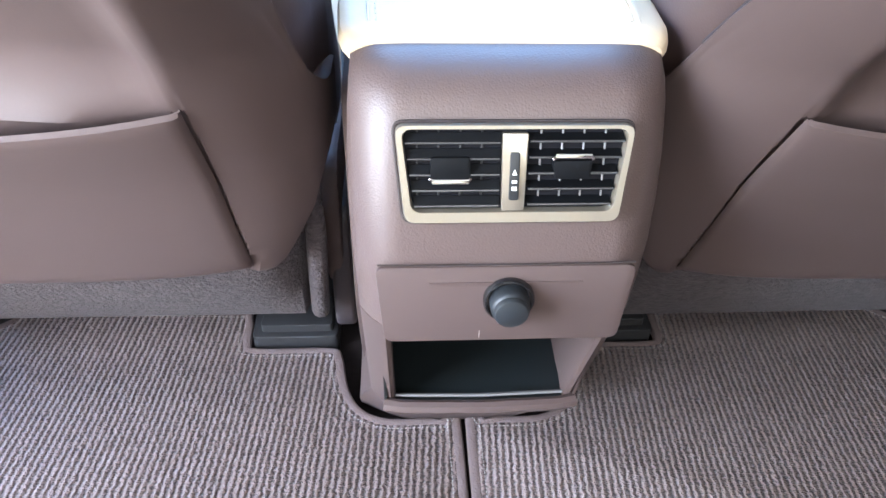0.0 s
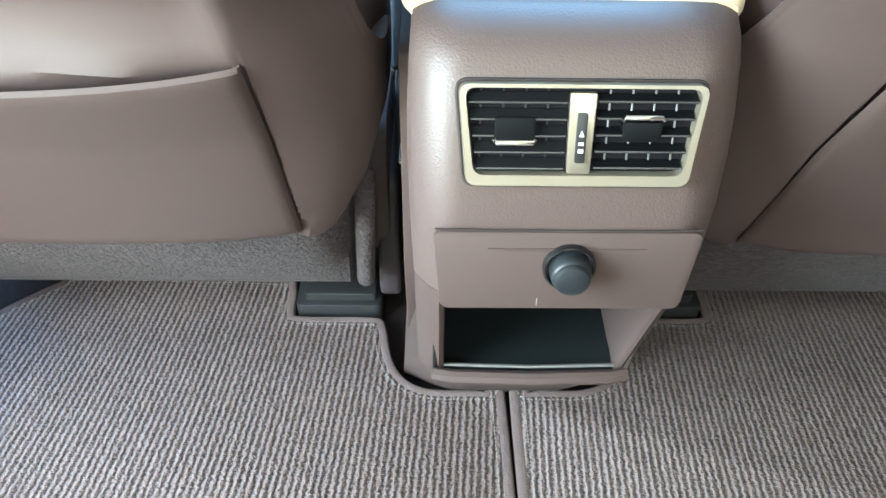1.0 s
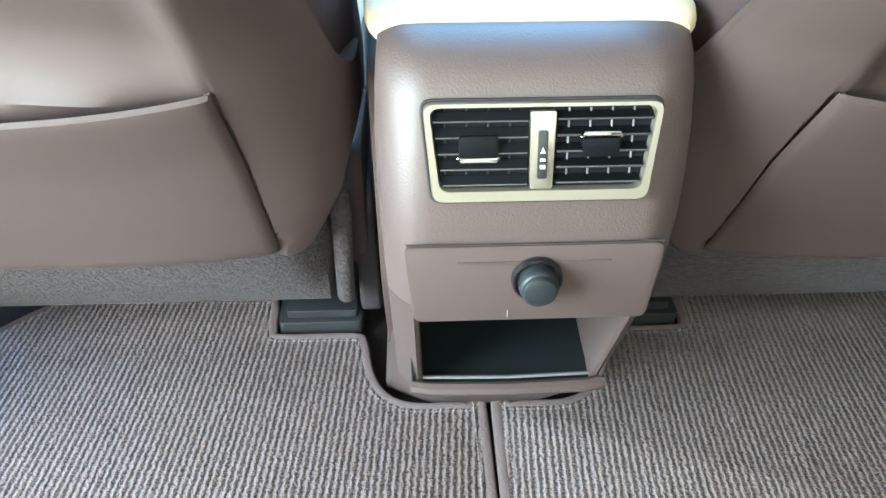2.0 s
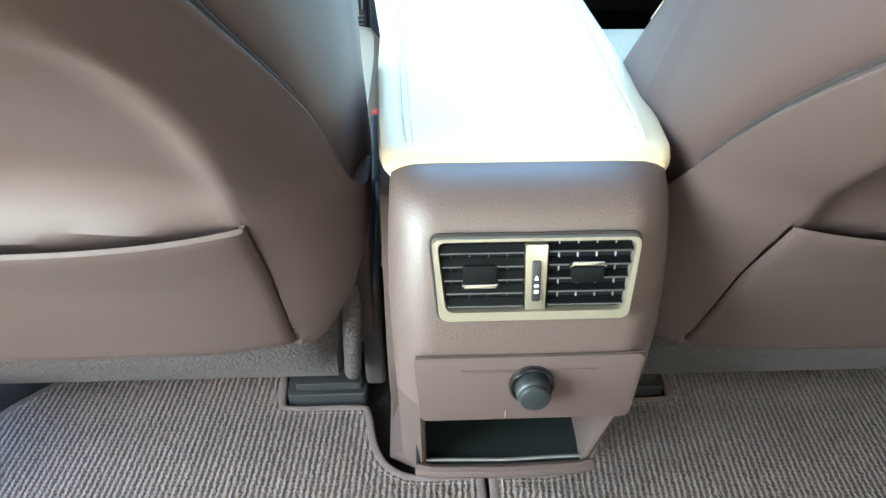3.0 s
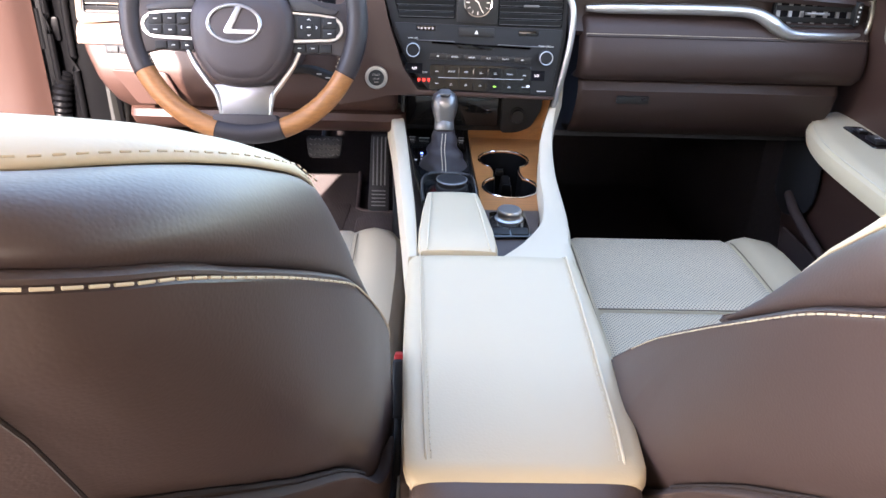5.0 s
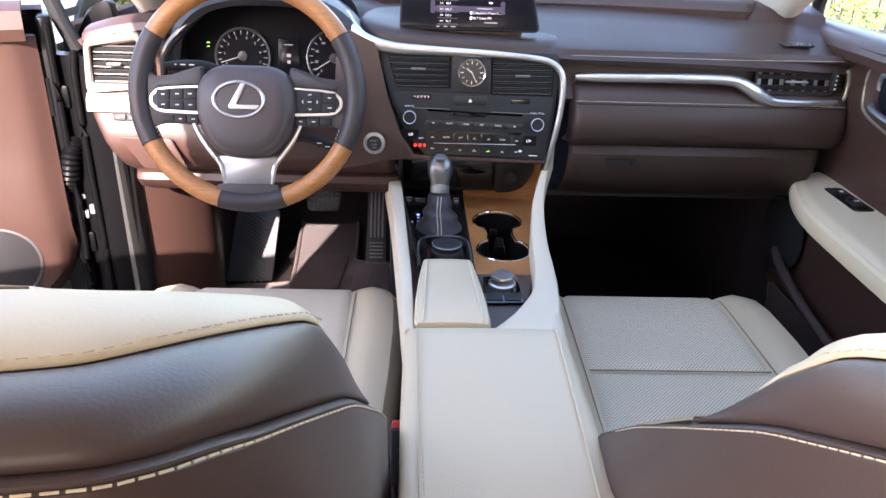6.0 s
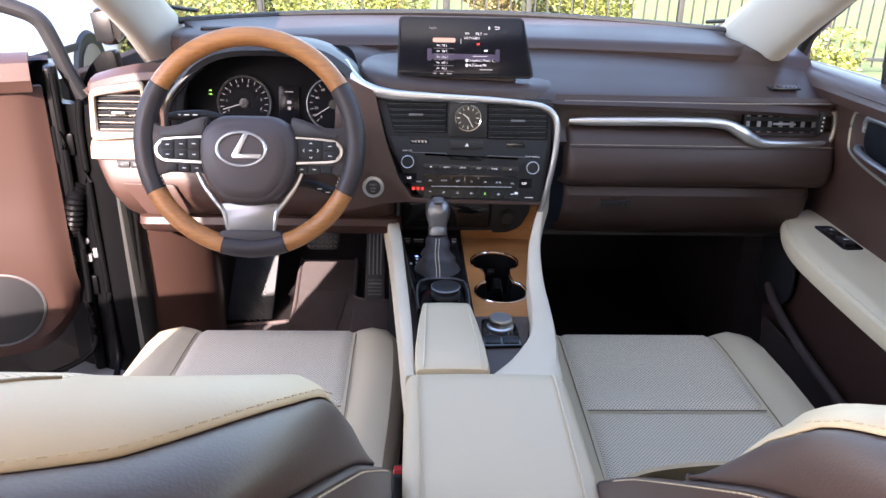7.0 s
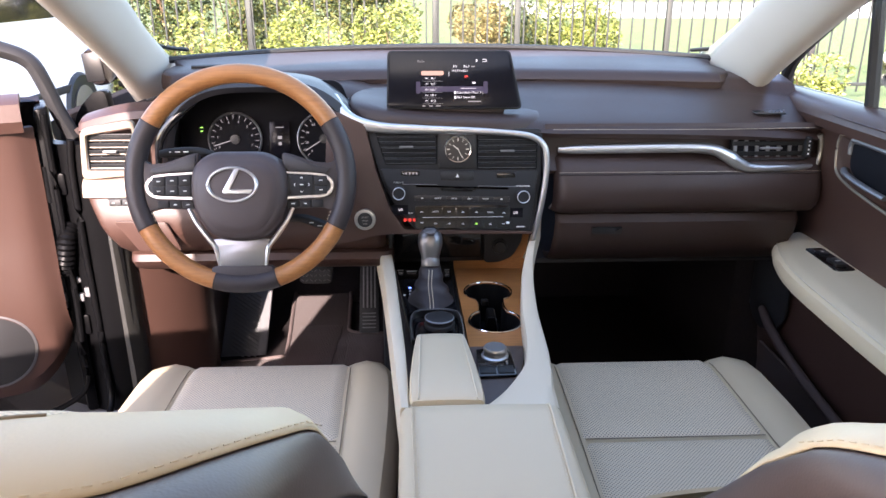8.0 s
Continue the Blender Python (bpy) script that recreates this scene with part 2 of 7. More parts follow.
M["wood"] = wood("wood")
M["fascia"] = mat("fascia", (0.34, 0.26, 0.20), 0.45, metal=0.35, var=0.05, bump=0.05, bump_scale=400)
M["sill_grey"] = mat("sill_grey", (0.026, 0.026, 0.024), 0.5, var=0.2, bump=0.2, bump_scale=300)

# ---- building helpers ----
BASE = {}


def smooth(bm, angle=38):
    bmesh.ops.recalc_face_normals(bm, faces=bm.faces)
    lim = radians(angle)
    for f in bm.faces:
        f.smooth = True
    for e in bm.edges:
        e.smooth = len(e.link_faces) == 2 and e.calc_face_angle(0) < lim
    return bm


def mesh_ob(name, bm, material, base=Vector((0, 0, 0)), angle=38):
    smooth(bm, angle)
    if base.length > 0:
        bmesh.ops.translate(bm, verts=bm.verts, vec=-base)
    me = bpy.data.meshes.new(name)
    bm.to_mesh(me)
    bm.free()
    me.materials.append(M[material])
    return new(name, me)


def setting(name, bm, material, label="", category=""):
    return tagged(mesh_ob(name, bm, material), label, category or name.split("_")[0], kind="structure")


def thing(name, base, label, category, group=""):
    """An Empty at the base of a thing; its parts are given in world places."""
    ob = new(name)
    ob.empty_display_size = 0.05
    ob.location = base
    BASE[ob.name] = Vector(base)
    return tagged(ob, label, category, group)


def part(name, bm, material, parent, label="", angle=38):
    ob = mesh_ob(name, bm, material, BASE[parent.name], angle)
    ob.parent = parent
    BASE[ob.name] = BASE[parent.name]
    return tagged(ob, label) if label else ob


def single(name, bm, material, base, label, category, group="", angle=38):
    """A thing of one mesh."""
    ob = mesh_ob(name, bm, material, Vector(base), angle)
    ob.location = base
    BASE[ob.name] = Vector(base)
    return tagged(ob, label, category, group)


def box(x0, x1, y0, y1, z0, z1, r=0.003, seg=2, m=None):
    bm = bmesh.new()
    bmesh.ops.create_cube(bm, size=1)
    bmesh.ops.scale(bm, verts=bm.verts, vec=(x1 - x0, y1 - y0, z1 - z0))
    if r:
        bmesh.ops.bevel(bm, geom=bm.edges, offset=r, segments=seg, profile=0.5, affect="EDGES")
    bmesh.ops.translate(bm, verts=bm.verts, vec=((x0 + x1) / 2, (y0 + y1) / 2, (z0 + z1) / 2))
    if m:
        bm.transform(m)
    return bm


def add(*bms):
    """Several bmeshes of one part in one."""
    out = bmesh.new()
    for b in bms:
        me = bpy.data.meshes.new("tmp")
        b.to_mesh(me)
        b.free()
        out.from_mesh(me)
        bpy.data.meshes.remove(me)
    return out


def prism(pts, depth, r=0.002, seg=2, m=None, only_front=False):
    """A flat outline in x, y, raised by depth along z, with rounded edges."""
    bm = bmesh.new()
    vs = [bm.verts.new((x, y, 0)) for x, y in pts]
    f = bm.faces.new(vs)
    top = bmesh.ops.extrude_face_region(bm, geom=[f])
    bmesh.ops.translate(bm, verts=[v for v in top["geom"] if isinstance(v, bmesh.types.BMVert)], vec=(0, 0, depth))
    bmesh.ops.recalc_face_normals(bm, faces=bm.faces)
    if r:
        es = [e for e in bm.edges if all(v.co.z > depth / 2 for v in e.verts)] if only_front else bm.edges[:]
        bmesh.ops.bevel(bm, geom=es, offset=r, segments=seg, profile=0.5, affect="EDGES", clamp_overlap=True)
    if m:
        bm.transform(m)
    return bm


def ring_prism(outer, inner, depth, m=None):
    """A frame between two outlines of as many points each."""
    bm = bmesh.new()
    n = len(outer)
    rows = [[bm.verts.new((x, y, z)) for x, y in o] for o, z in ((outer, 0), (outer, depth * 0.75), (mid(outer, inner, 0.12), depth), (mid(outer, inner, 0.85), depth), (inner, depth * 0.7), (inner, 0))]
    for a, b in zip(rows, rows[1:] + rows[:1]):
        for i in range(n):
            bm.faces.new((a[i], a[(i + 1) % n], b[(i + 1) % n], b[i]))
    if m:
        bm.transform(m)
    return bm


def mid(a, b, k):
    return [(p[0] * (1 - k) + q[0] * k, p[1] * (1 - k) + q[1] * k) for p, q in zip(a, b)]


def rounded(pts, r, n=4):
    """An outline with its corners rounded."""
    out = []
    for i, p in enumerate(pts):
        p, a, b = Vector(p), Vector(pts[i - 1]), Vector(pts[(i + 1) % len(pts)])
        k = min(r, (a - p).length * 0.48, (b - p).length * 0.48)
        s, e = p + (a - p).normalized() * k, p + (b - p).normalized() * k
        for j in range(n + 1):
            t = j / n
            q = s * (1 - t) ** 2 + p * 2 * t * (1 - t) + e * t ** 2
            out.append((q.x, q.y))
    return out


def loft(rings, close=True, cap=True):
    bm = bmesh.new()
    vs = [[bm.verts.new(p) for p in r] for r in rings]
    n = len(vs[0])
    for a, b in zip(vs, vs[1:]):
        for i in range(n if close else n - 1):
            bm.faces.new((a[i], a[(i + 1) % n], b[(i + 1) % n], b[i]))
    if cap and close:
        bm.faces.new(vs[0][::-1])
        bm.faces.new(vs[-1])
    return bm


def slab(rows, thick):
    """A sheet through rows of places, with thickness behind it."""
    P = [[Vector(p) for p in r] for r in rows]
    nr, nc = len(P), len(P[0])
    bm = bmesh.new()
    f = [[bm.verts.new(p) for p in r] for r in P]
    back = []
    for i in range(nr):
        r = []
        for j in range(nc):
            du = P[i][min(j + 1, nc - 1)] - P[i][max(j - 1, 0)]
            dv = P[min(i + 1, nr - 1)][j] - P[max(i - 1, 0)][j]
            nn = du.cross(dv)
            nn = nn.normalized() if nn.length > 1e-12 else Vector((0, 0, 1))
            r.append(bm.verts.new(P[i][j] - nn * thick))
        back.append(r)
    for i in range(nr - 1):
        for j in range(nc - 1):
            bm.faces.new((f[i][j], f[i][j + 1], f[i + 1][j + 1], f[i + 1][j]))
            bm.faces.new((back[i][j], back[i + 1][j], back[i + 1][j + 1], back[i][j + 1]))
    for i in range(nr - 1):
        bm.faces.new((f[i][0], f[i + 1][0], back[i + 1][0], back[i][0]))
        bm.faces.new((f[i][-1], back[i][-1], back[i + 1][-1], f[i + 1][-1]))
    for j in range(nc - 1):
        bm.faces.new((f[0][j], back[0][j], back[0][j + 1], f[0][j + 1]))
        bm.faces.new((f[-1][j], f[-1][j + 1], back[-1][j + 1], back[-1][j]))
    return bm


def catmull(pts, n=8):
    """A smooth line through places."""
    P = [Vector(p) for p in pts]
    P = [P[0] * 2 - P[1]] + P + [P[-1] * 2 - P[-2]]
    out = []
    for i in range(1, len(P) - 2):
        for j in range(n):
            t = j / n
            a, b, c, d = P[i - 1:i + 3]
            out.append(0.5 * ((2 * b) + (c - a) * t + (2 * a - 5 * b + 4 * c - d) * t * t + (3 * b - a - 3 * c + d) * t ** 3))
    return out + [P[-2]]


def tube(pts, r, n=10, flat=1.0, up=None, cap=True):
    """A tube along places; r a number or one for each; flat squeezes it along up."""
    P = [Vector(p) for p in pts]
    rings = []
    up = Vector(up or (0, 0, 1))
    for i, p in enumerate(P):
        d = (P[min(i + 1, len(P) - 1)] - P[max(i - 1, 0)]).normalized()
        s = d.cross(up)
        s = s.normalized() if s.length > 1e-6 else d.cross(Vector((1, 0, 0))).normalized()
        u = s.cross(d)
        k = r[i] if isinstance(r, (list, tuple)) else r
        rings.append([p + s * (k * math.cos(6.28319 * j / n)) + u * (k * flat * math.sin(6.28319 * j / n)) for j in range(n)])
    return loft(rings, cap=cap)


def lathe(prof, n=24, m=None):
    """A profile of radius, height turned round z; one that begins and ends off the axis is closed into a ring."""
    if prof[0][0] > 0.004 and prof[-1][0] > 0.004 and abs(prof[0][0] - prof[-1][0]) < 0.35 * prof[0][0]:
        prof, cap = list(prof) + [prof[0]], False
    else:
        cap = True
    bm = loft([[(r * math.cos(6.28319 * j / n), r * math.sin(6.28319 * j / n), h) for j in range(n)] for r, h in prof], cap=cap)
    bmesh.ops.remove_doubles(bm, verts=bm.verts, dist=1e-6)
    if m:
        bm.transform(m)
    return bm


def interp(x, xs, ys):
    return float(np.interp(x, xs, ys))


def step(a, b, x):
    t = max(0.0, min(1.0, (x - a) / (b - a)))
    return t * t * (3 - 2 * t)


def frame_of(o, ex, ey):
    """A pose with its x and y along the given ways."""
    ex = Vector(ex).normalized()
    ez = ex.cross(Vector(ey)).normalized()
    ey = ez.cross(ex)
    return Matrix(((ex.x, ey.x, ez.x, o[0]), (ex.y, ey.y, ez.y, o[1]), (ex.z, ey.z, ez.z, o[2]), (0, 0, 0, 1)))


def text_bm(text, size, m, depth=0.0003):
    c = bpy.data.curves.new("t", "FONT")
    c.body, c.size, c.extrude, c.resolution_u = text, size, depth, 2
    c.align_x, c.align_y = "CENTER", "CENTER"
    ob = bpy.data.objects.new("t", c)
    me = bpy.data.meshes.new_from_object(ob)
    bm = bmesh.new()
    bm.from_mesh(me)
    bpy.data.objects.remove(ob)
    bpy.data.meshes.remove(me)
    bpy.data.curves.remove(c)
    bm.transform(m)
    return bm


def stitch(pts, length=0.005, gap=0.003, r=0.0009, up=(0, 0, 1)):
    """A row of short thread stitches along a line."""
    P = [Vector(p) for p in pts]
    bms, run, at = [], 0.0, None
    for a, b in zip(P, P[1:]):
        d = (b - a).length
        if d < 1e-9:
            continue
        pos = -run
        while pos + length + gap <= d + 1e-9 or pos < d:
            s = max(pos, 0.0)
            e = min(pos + length, d)
            if e > s + 0.0004:
                bms.append(tube([a + (b - a) * (s / d), a + (b - a) * (e / d)], r, 5, up=up))
            pos += length + gap
        run = d - (pos - length - gap)
        run = min(max(run, 0.0), length + gap)
    return add(*bms)


def disc(n=24, r=1.0):
    return [(r * math.cos(6.28319 * i / n), r * math.sin(6.28319 * i / n)) for i in range(n)]

# ---- ground and distance ----
G = -0.45


def ground_sheet():
    ys = [-60, -10, -3, 0, 3, 6.2, 6.6, 9, 12, 16, 22, 24, 30, 60, 400]
    zs = [0, 0, 0, 0, 0, 0, 0.02, 0.06, 0.10, 0.14, 0.16, 0.16, 0.16, 0.16, 0.16]
    xs = [-400, -40, -12, -6, -3, 0, 3, 6, 12, 40, 400]
    return slab([[(x, y, G + z) for x in xs] for y, z in zip(ys, zs)], 0.1)


setting("ground", ground_sheet(), "grass", "sunlit grass beyond the parking place", "grass")
setting("pavement", box(-40, 40, -20, 6.0, G + 0.0, G + 0.02, 0.004), "asphalt", "grey asphalt of the parking place", "asphalt")
setting("kerb", box(-40, 40, 6.0, 6.15, G, G + 0.14, 0.02), "concrete", "pale concrete kerb along the planting", "kerb")
setting("road", box(4.6, 90, 27.0, 46, G + 0.10, G + 0.18, 0.02), "concrete", "bright sunlit concrete drive beyond the grass", "road")


def leaves(rng, centre, size, count, leaf):
    """Many small bent leaves in a lumpy clump."""
    bm = bmesh.new()
    lumps = [(Vector([rng.uniform(-1, 1) * s * 0.6 for s in size]), rng.uniform(0.35, 0.6)) for _ in range(9)]
    for _ in range(count):
        c, k = rng.choice(lumps)
        d = Vector([rng.gauss(0, 1) for _ in range(3)]).normalized() * (rng.uniform(0.55, 1.0) ** 0.5)
        p = Vector(centre) + c + Vector([d[i] * size[i] * k for i in range(3)])
        if p.z < G + 0.05:
            continue
        q = Euler([rng.uniform(-1.1, 1.1), rng.uniform(-1.1, 1.1), rng.uniform(0, 6.28)]).to_matrix()
        s = leaf * rng.uniform(0.6, 1.3)
        w = [p + q @ Vector(v) * s for v in ((0, -1, 0), (0.42, -0.1, 0.12), (0, 1, -0.1), (-0.42, -0.1, 0.12))]
        v = [bm.verts.new(x) for x in w]
        bm.faces.new((v[0], v[1], v[2]))
        bm.faces.new((v[0], v[2], v[3]))
    return bm


def twigs(rng, centre, size, n=9):
    bms = []
    for _ in range(n):
        a = Vector((centre[0] + rng.uniform(-0.1, 0.1), centre[1] + rng.uniform(-0.1, 0.1), G))
        b = Vector(centre) + Vector([rng.uniform(-0.6, 0.6) * s for s in size])
        m = (a + b) / 2 + Vector((rng.uniform(-0.1, 0.1), rng.uniform(-0.1, 0.1), 0.05))
        bms.append(tube([a, m, b], [0.02, 0.013, 0.005], 6))
    return add(*bms)


def bush(seed, centre, size, count, leaf, material, label, name="bush", group="planting along the fence"):
    rng = random.Random(seed)
    t = thing(name, (centre[0], centre[1], G), label, name, group)
    part("branches", twigs(rng, centre, size), "twig", t)
    part("crown", leaves(rng, centre, size, count, leaf), material, t, angle=180)


B_LABEL = "low yellow-green leafy bush in front of the iron fence"
for i, (x, y, s) in enumerate([(-3.95, 7.2, 0.95), (-2.85, 7.1, 1.0), (-1.98, 7.0, 1.06), (-1.08, 7.0, 1.06), (-0.30, 7.05, 1.08), (0.34, 7.3, 0.62)]):
    bush(i, (x, y, G + 0.60 * s), (0.40, 0.36, 0.52 * s), 5600, 0.022, "leaf_light", B_LABEL)
bush(21, (3.60, 6.6, G + 0.36), (0.42, 0.4, 0.36), 4600, 0.026, "leaf_light", "single yellow-green bush on the grass before the fence")
bush(22, (2.15, 9.5, G + 0.70), (0.62, 0.5, 0.66), 9000, 0.026, "leaf_light", "broad yellow-green bush beyond the iron fence", "bush", "shrubs behind the fence")
bush(23, (0.72, 9.3, G + 0.60), (0.42, 0.4, 0.58), 5200, 0.026, "leaf_straw", "tall straw-coloured shrub beyond the iron fence", "shrub", "shrubs behind the fence")
for i, (x, y, h) in enumerate([(-4.8, 9.0, 1.7), (-3.8, 8.95, 1.85), (-2.9, 9.0, 1.7), (-2.1, 8.9, 1.75), (-1.35, 9.0, 1.7), (-0.55, 9.1, 1.35), (1.35, 9.8, 0.9)]):
    bush(40 + i, (x, y, G + h * 0.75), (0.78, 0.6, h * 0.75), 8000, 0.030, "leaf_dark", "tall dense green shrub by the iron fence", "shrub", "shrubs behind the fence")


def fence():
    f = thing("fence", (0, 8.4, G), "black wrought iron fence of upright bars with square posts", "fence")
    part("top_rail", box(-7, 7.5, 8.385, 8.415, G + 1.62, G + 1.66, 0.004), "fence_iron", f)
    part("bottom_rail", box(-7, 7.5, 8.385, 8.415, G + 0.22, G + 0.26, 0.004), "fence_iron", f)
    first = None
    for i in range(101):
        x = -6.62 + i * 0.140
        if first is None:
            first = part("bar", box(-0.009, 0.009, 8.391, 8.409, G + 0.15, G + 1.78, 0.002, 1), "fence_iron", f)
            first.location.x = x
        else:
            o = first.copy()
            scene.collection.objects.link(o)
            o.location.x = x
    for x in (-5.4, -3.6, -1.9, 0.20, 1.145, 2.90, 4.65, 6.4):
        part("post", box(x - 0.032, x + 0.032, 8.368, 8.432, G, G + 1.85, 0.006), "fence_iron", f)


fence()


def white_car():
    """The bright side and bonnet of a car parked alongside."""
    c = thing("parked_car", (-4.0, 4.6, G), "white car parked alongside, brightly sunlit", "car")
    prof = [(2.2, 0.35), (2.2, 0.8), (2.6, 0.98), (3.6, 1.08), (4.4, 1.55), (6.2, 1.62), (6.9, 1.1), (7.1, 0.95), (7.1, 0.35)]
    secs = []
    for x, k in ((-4.7, 0.94), (-4.6, 1.0), (-3.05, 1.0), (-2.95, 0.94)):
        secs.append([(x, 4.65 + (y - 4.65) * k, G + 0.3 + (z - 0.3) * k) for y, z in rounded(prof, 0.18, 3)])
    part("body", loft(secs), "white_paint", c)
    part("side_window", prism(rounded([(4.5, 1.12), (4.75, 1.48), (6.1, 1.52), (6.5, 1.12)], 0.06), 0.012, 0.003, m=frame_of((-2.955, 0, G), (0, 1, 0), (0, 0, 1))), "piano", c)
    part("rub_strip", box(-2.955, -2.93, 2.5, 6.9, G + 0.52, G + 0.58, 0.006), "black_matte", c)
    for y in (3.1, 6.2):
        w = part("wheel", lathe([(0.02, -0.11), (0.30, -0.11), (0.335, -0.07), (0.335, 0.07), (0.30, 0.11), (0.2, 0.1), (0.02, 0.09)], 28, frame_of((-3.03, y, G + 0.335), (0, 1, 0), (0, 0, 1))), "rubber", c)
        part("rim", lathe([(0.01, 0.0), (0.2, 0.0), (0.215, 0.02), (0.15, 0.03), (0.02, 0.035)], 24, frame_of((-2.935, y, G + 0.335), (0, 1, 0), (0, 0, 1))), "satin", w)


white_car()

# ---- body of the car round the cabin ----
# floor, tunnel, roof, pillars, closing walls
setting("floor", box(-0.78, 0.78, -1.6, 2.05, -0.05, 0.0, 0.0), "dark_carpet", "dark brown carpeted cabin floor", "floor")
setting("wall_front", box(-0.78, 0.78, 1.95, 2.05, 0.0, 0.62, 0.01), "dark_carpet", "dark carpeted bulkhead of the footwells", "bulkhead")
setting("wall_rear", add(box(-0.80, 0.80, -1.72, -1.62, -0.05, 0.72, 0.01), box(-0.80, -0.62, -1.72, -1.62, 0.72, 1.24, 0.01), box(0.62, 0.80, -1.72, -1.62, 0.72, 1.24, 0.01), box(-0.80, 0.80, -1.72, -1.62, 1.20, 1.36, 0.01)), "brown_smooth", "plain brown wall behind the back seat", "wall")


def roof_rows(z0):
    rows = []
    for y, dz in ((-1.72, -0.06), (-1.2, -0.01), (-0.5, 0.02), (0.0, 0.015), (0.22, -0.025), (0.30, -0.04)):
        rows.append([(x, y, z0 + dz - 0.07 * (abs(x) / 0.62) ** 3) for x in np.linspace(-0.64, 0.64, 15)])
    return rows


setting("ceiling", slab(roof_rows(1.31)[::-1], 0.035), "head_lining", "cream cloth headlining under the roof", "ceiling")
setting("roof", slab(roof_rows(1.36), 0.02), "paint", "dark painted steel roof", "roof")


def a_pillar(s):
    foot, head = Vector((-0.650, 1.25, 0.752) if s < 0 else (0.640, 1.25, 0.752)), Vector((s * 0.575, 0.36, 1.135))
    size = 0.78 if s < 0 else 1.0
    rings = []
    for k in np.linspace(-0.17, 1.05, 16):
        c = foot.lerp(head, k) + Vector((0, 0, 0.02 * math.sin(3.14 * max(0, min(1, k)))))
        w = interp(k, [-0.15, 0, 0.15, 0.5, 1], [0.100 * size, 0.084 * size, 0.070 * size, 0.062, 0.060])
        ring = []
        for j in range(16):
            a = 6.28319 * j / 16
            ca, sa = math.cos(a), math.sin(a)
            u = math.copysign(abs(ca) ** 0.75, ca) * w
            v = math.copysign(abs(sa) ** 0.75, sa) * 0.032
            ring.append(c + Vector((s * v * 0.9 - s * u * 0.30, u * 0.42, u * 0.84 + v * 0.25)))
        rings.append(ring)
    return loft(rings)


for s, n in ((-1, "a_pillar_left"), (1, "a_pillar_right")):
    setting(n, a_pillar(s), "pillar", "cream cloth-covered windscreen pillar", "pillar")


def windscreen():
    foot, head = [], []
    xs = np.linspace(-1, 1, 17)
    low = [(x * 0.70, 1.42 - 0.20 * abs(x) ** 2.2, 0.80 - 0.02 * abs(x) ** 2) for x in xs]
    top = [(x * 0.575, 0.39 - 0.08 * abs(x) ** 2, 1.25 - 0.06 * abs(x) ** 2) for x in xs]
    rows = [[tuple(np.array(a) * (1 - k) + np.array(b) * k + np.array((0, 0, 0.03 * math.sin(3.14 * k)))) for a, b in zip(low, top)] for k in np.linspace(0, 1, 7)]
    return rows, low


W_ROWS, W_LOW = windscreen()
pane = setting("windshield", slab(W_ROWS, 0.004), "windshield", "clear windscreen over the dashboard", "windscreen")
pane.visible_shadow = False
setting("trim", tube(catmull([(x, y + 0.004, z + 0.004) for x, y, z in W_LOW], 3), 0.013, 8, flat=0.6), "black_matte", "black ceramic border along the foot of the windscreen", "trim")
for corner in ([(-0.6, 0.85, 0.959), (-0.617, 0.98, 0.922), (-0.633, 1.08, 0.883), (-0.64, 1.17, 0.847), (-0.625, 1.26, 0.819), (-0.594, 1.34, 0.805)],
               [(0.57, 0.85, 0.961), (0.606, 0.98, 0.922), (0.63, 1.08, 0.877), (0.637, 1.17, 0.838), (0.622, 1.26, 0.815), (0.581, 1.34, 0.802)]):
    setting("trim", tube(catmull(corner, 5), 0.008, 8, flat=0.6), "black_matte", "black border round the lower corner of the windscreen", "trim")
setting("cowl", slab([[(x * 1.02, y + d, z - 0.03 - d * 0.3) for x, y, z in W_LOW] for d in (0.0, 0.1, 0.22)], 0.01), "black_matte", "black plastic cowl below the windscreen", "cowl")
setting("bonnet", slab([[(x, y, 0.70 - 0.05 * ((y - 1.5) / 1.0) ** 2 - 0.06 * (x / 0.8) ** 2) for x in np.linspace(-0.8, 0.8, 11)] for y in np.linspace(1.62, 2.5, 7)], 0.02), "paint", "dark painted bonnet", "bonnet")


def rear_side(s):
    """Rear side of the cabin: on the left an open doorway, on the right panel, pillar, rail and a window."""
    a, b = min(s * 0.73, s * 0.80), max(s * 0.73, s * 0.80)
    rail = box(min(s * 0.62, s * 0.80), max(s * 0.62, s * 0.80), -1.62, 0.42, 1.18, 1.31, 0.006)
    if s < 0:
        return [box(a, b, -1.62, -0.74, -0.05, 1.22, 0.006), box(a, b, -0.74, -0.12, -0.05, 0.06, 0.006), rail]
    return [box(a, b, -1.62, -0.12, -0.05, 0.72, 0.006), box(a, b, -0.26, -0.12, 0.72, 1.22, 0.006), box(a, b, -1.62, -1.25, 0.72, 1.22, 0.006), rail]


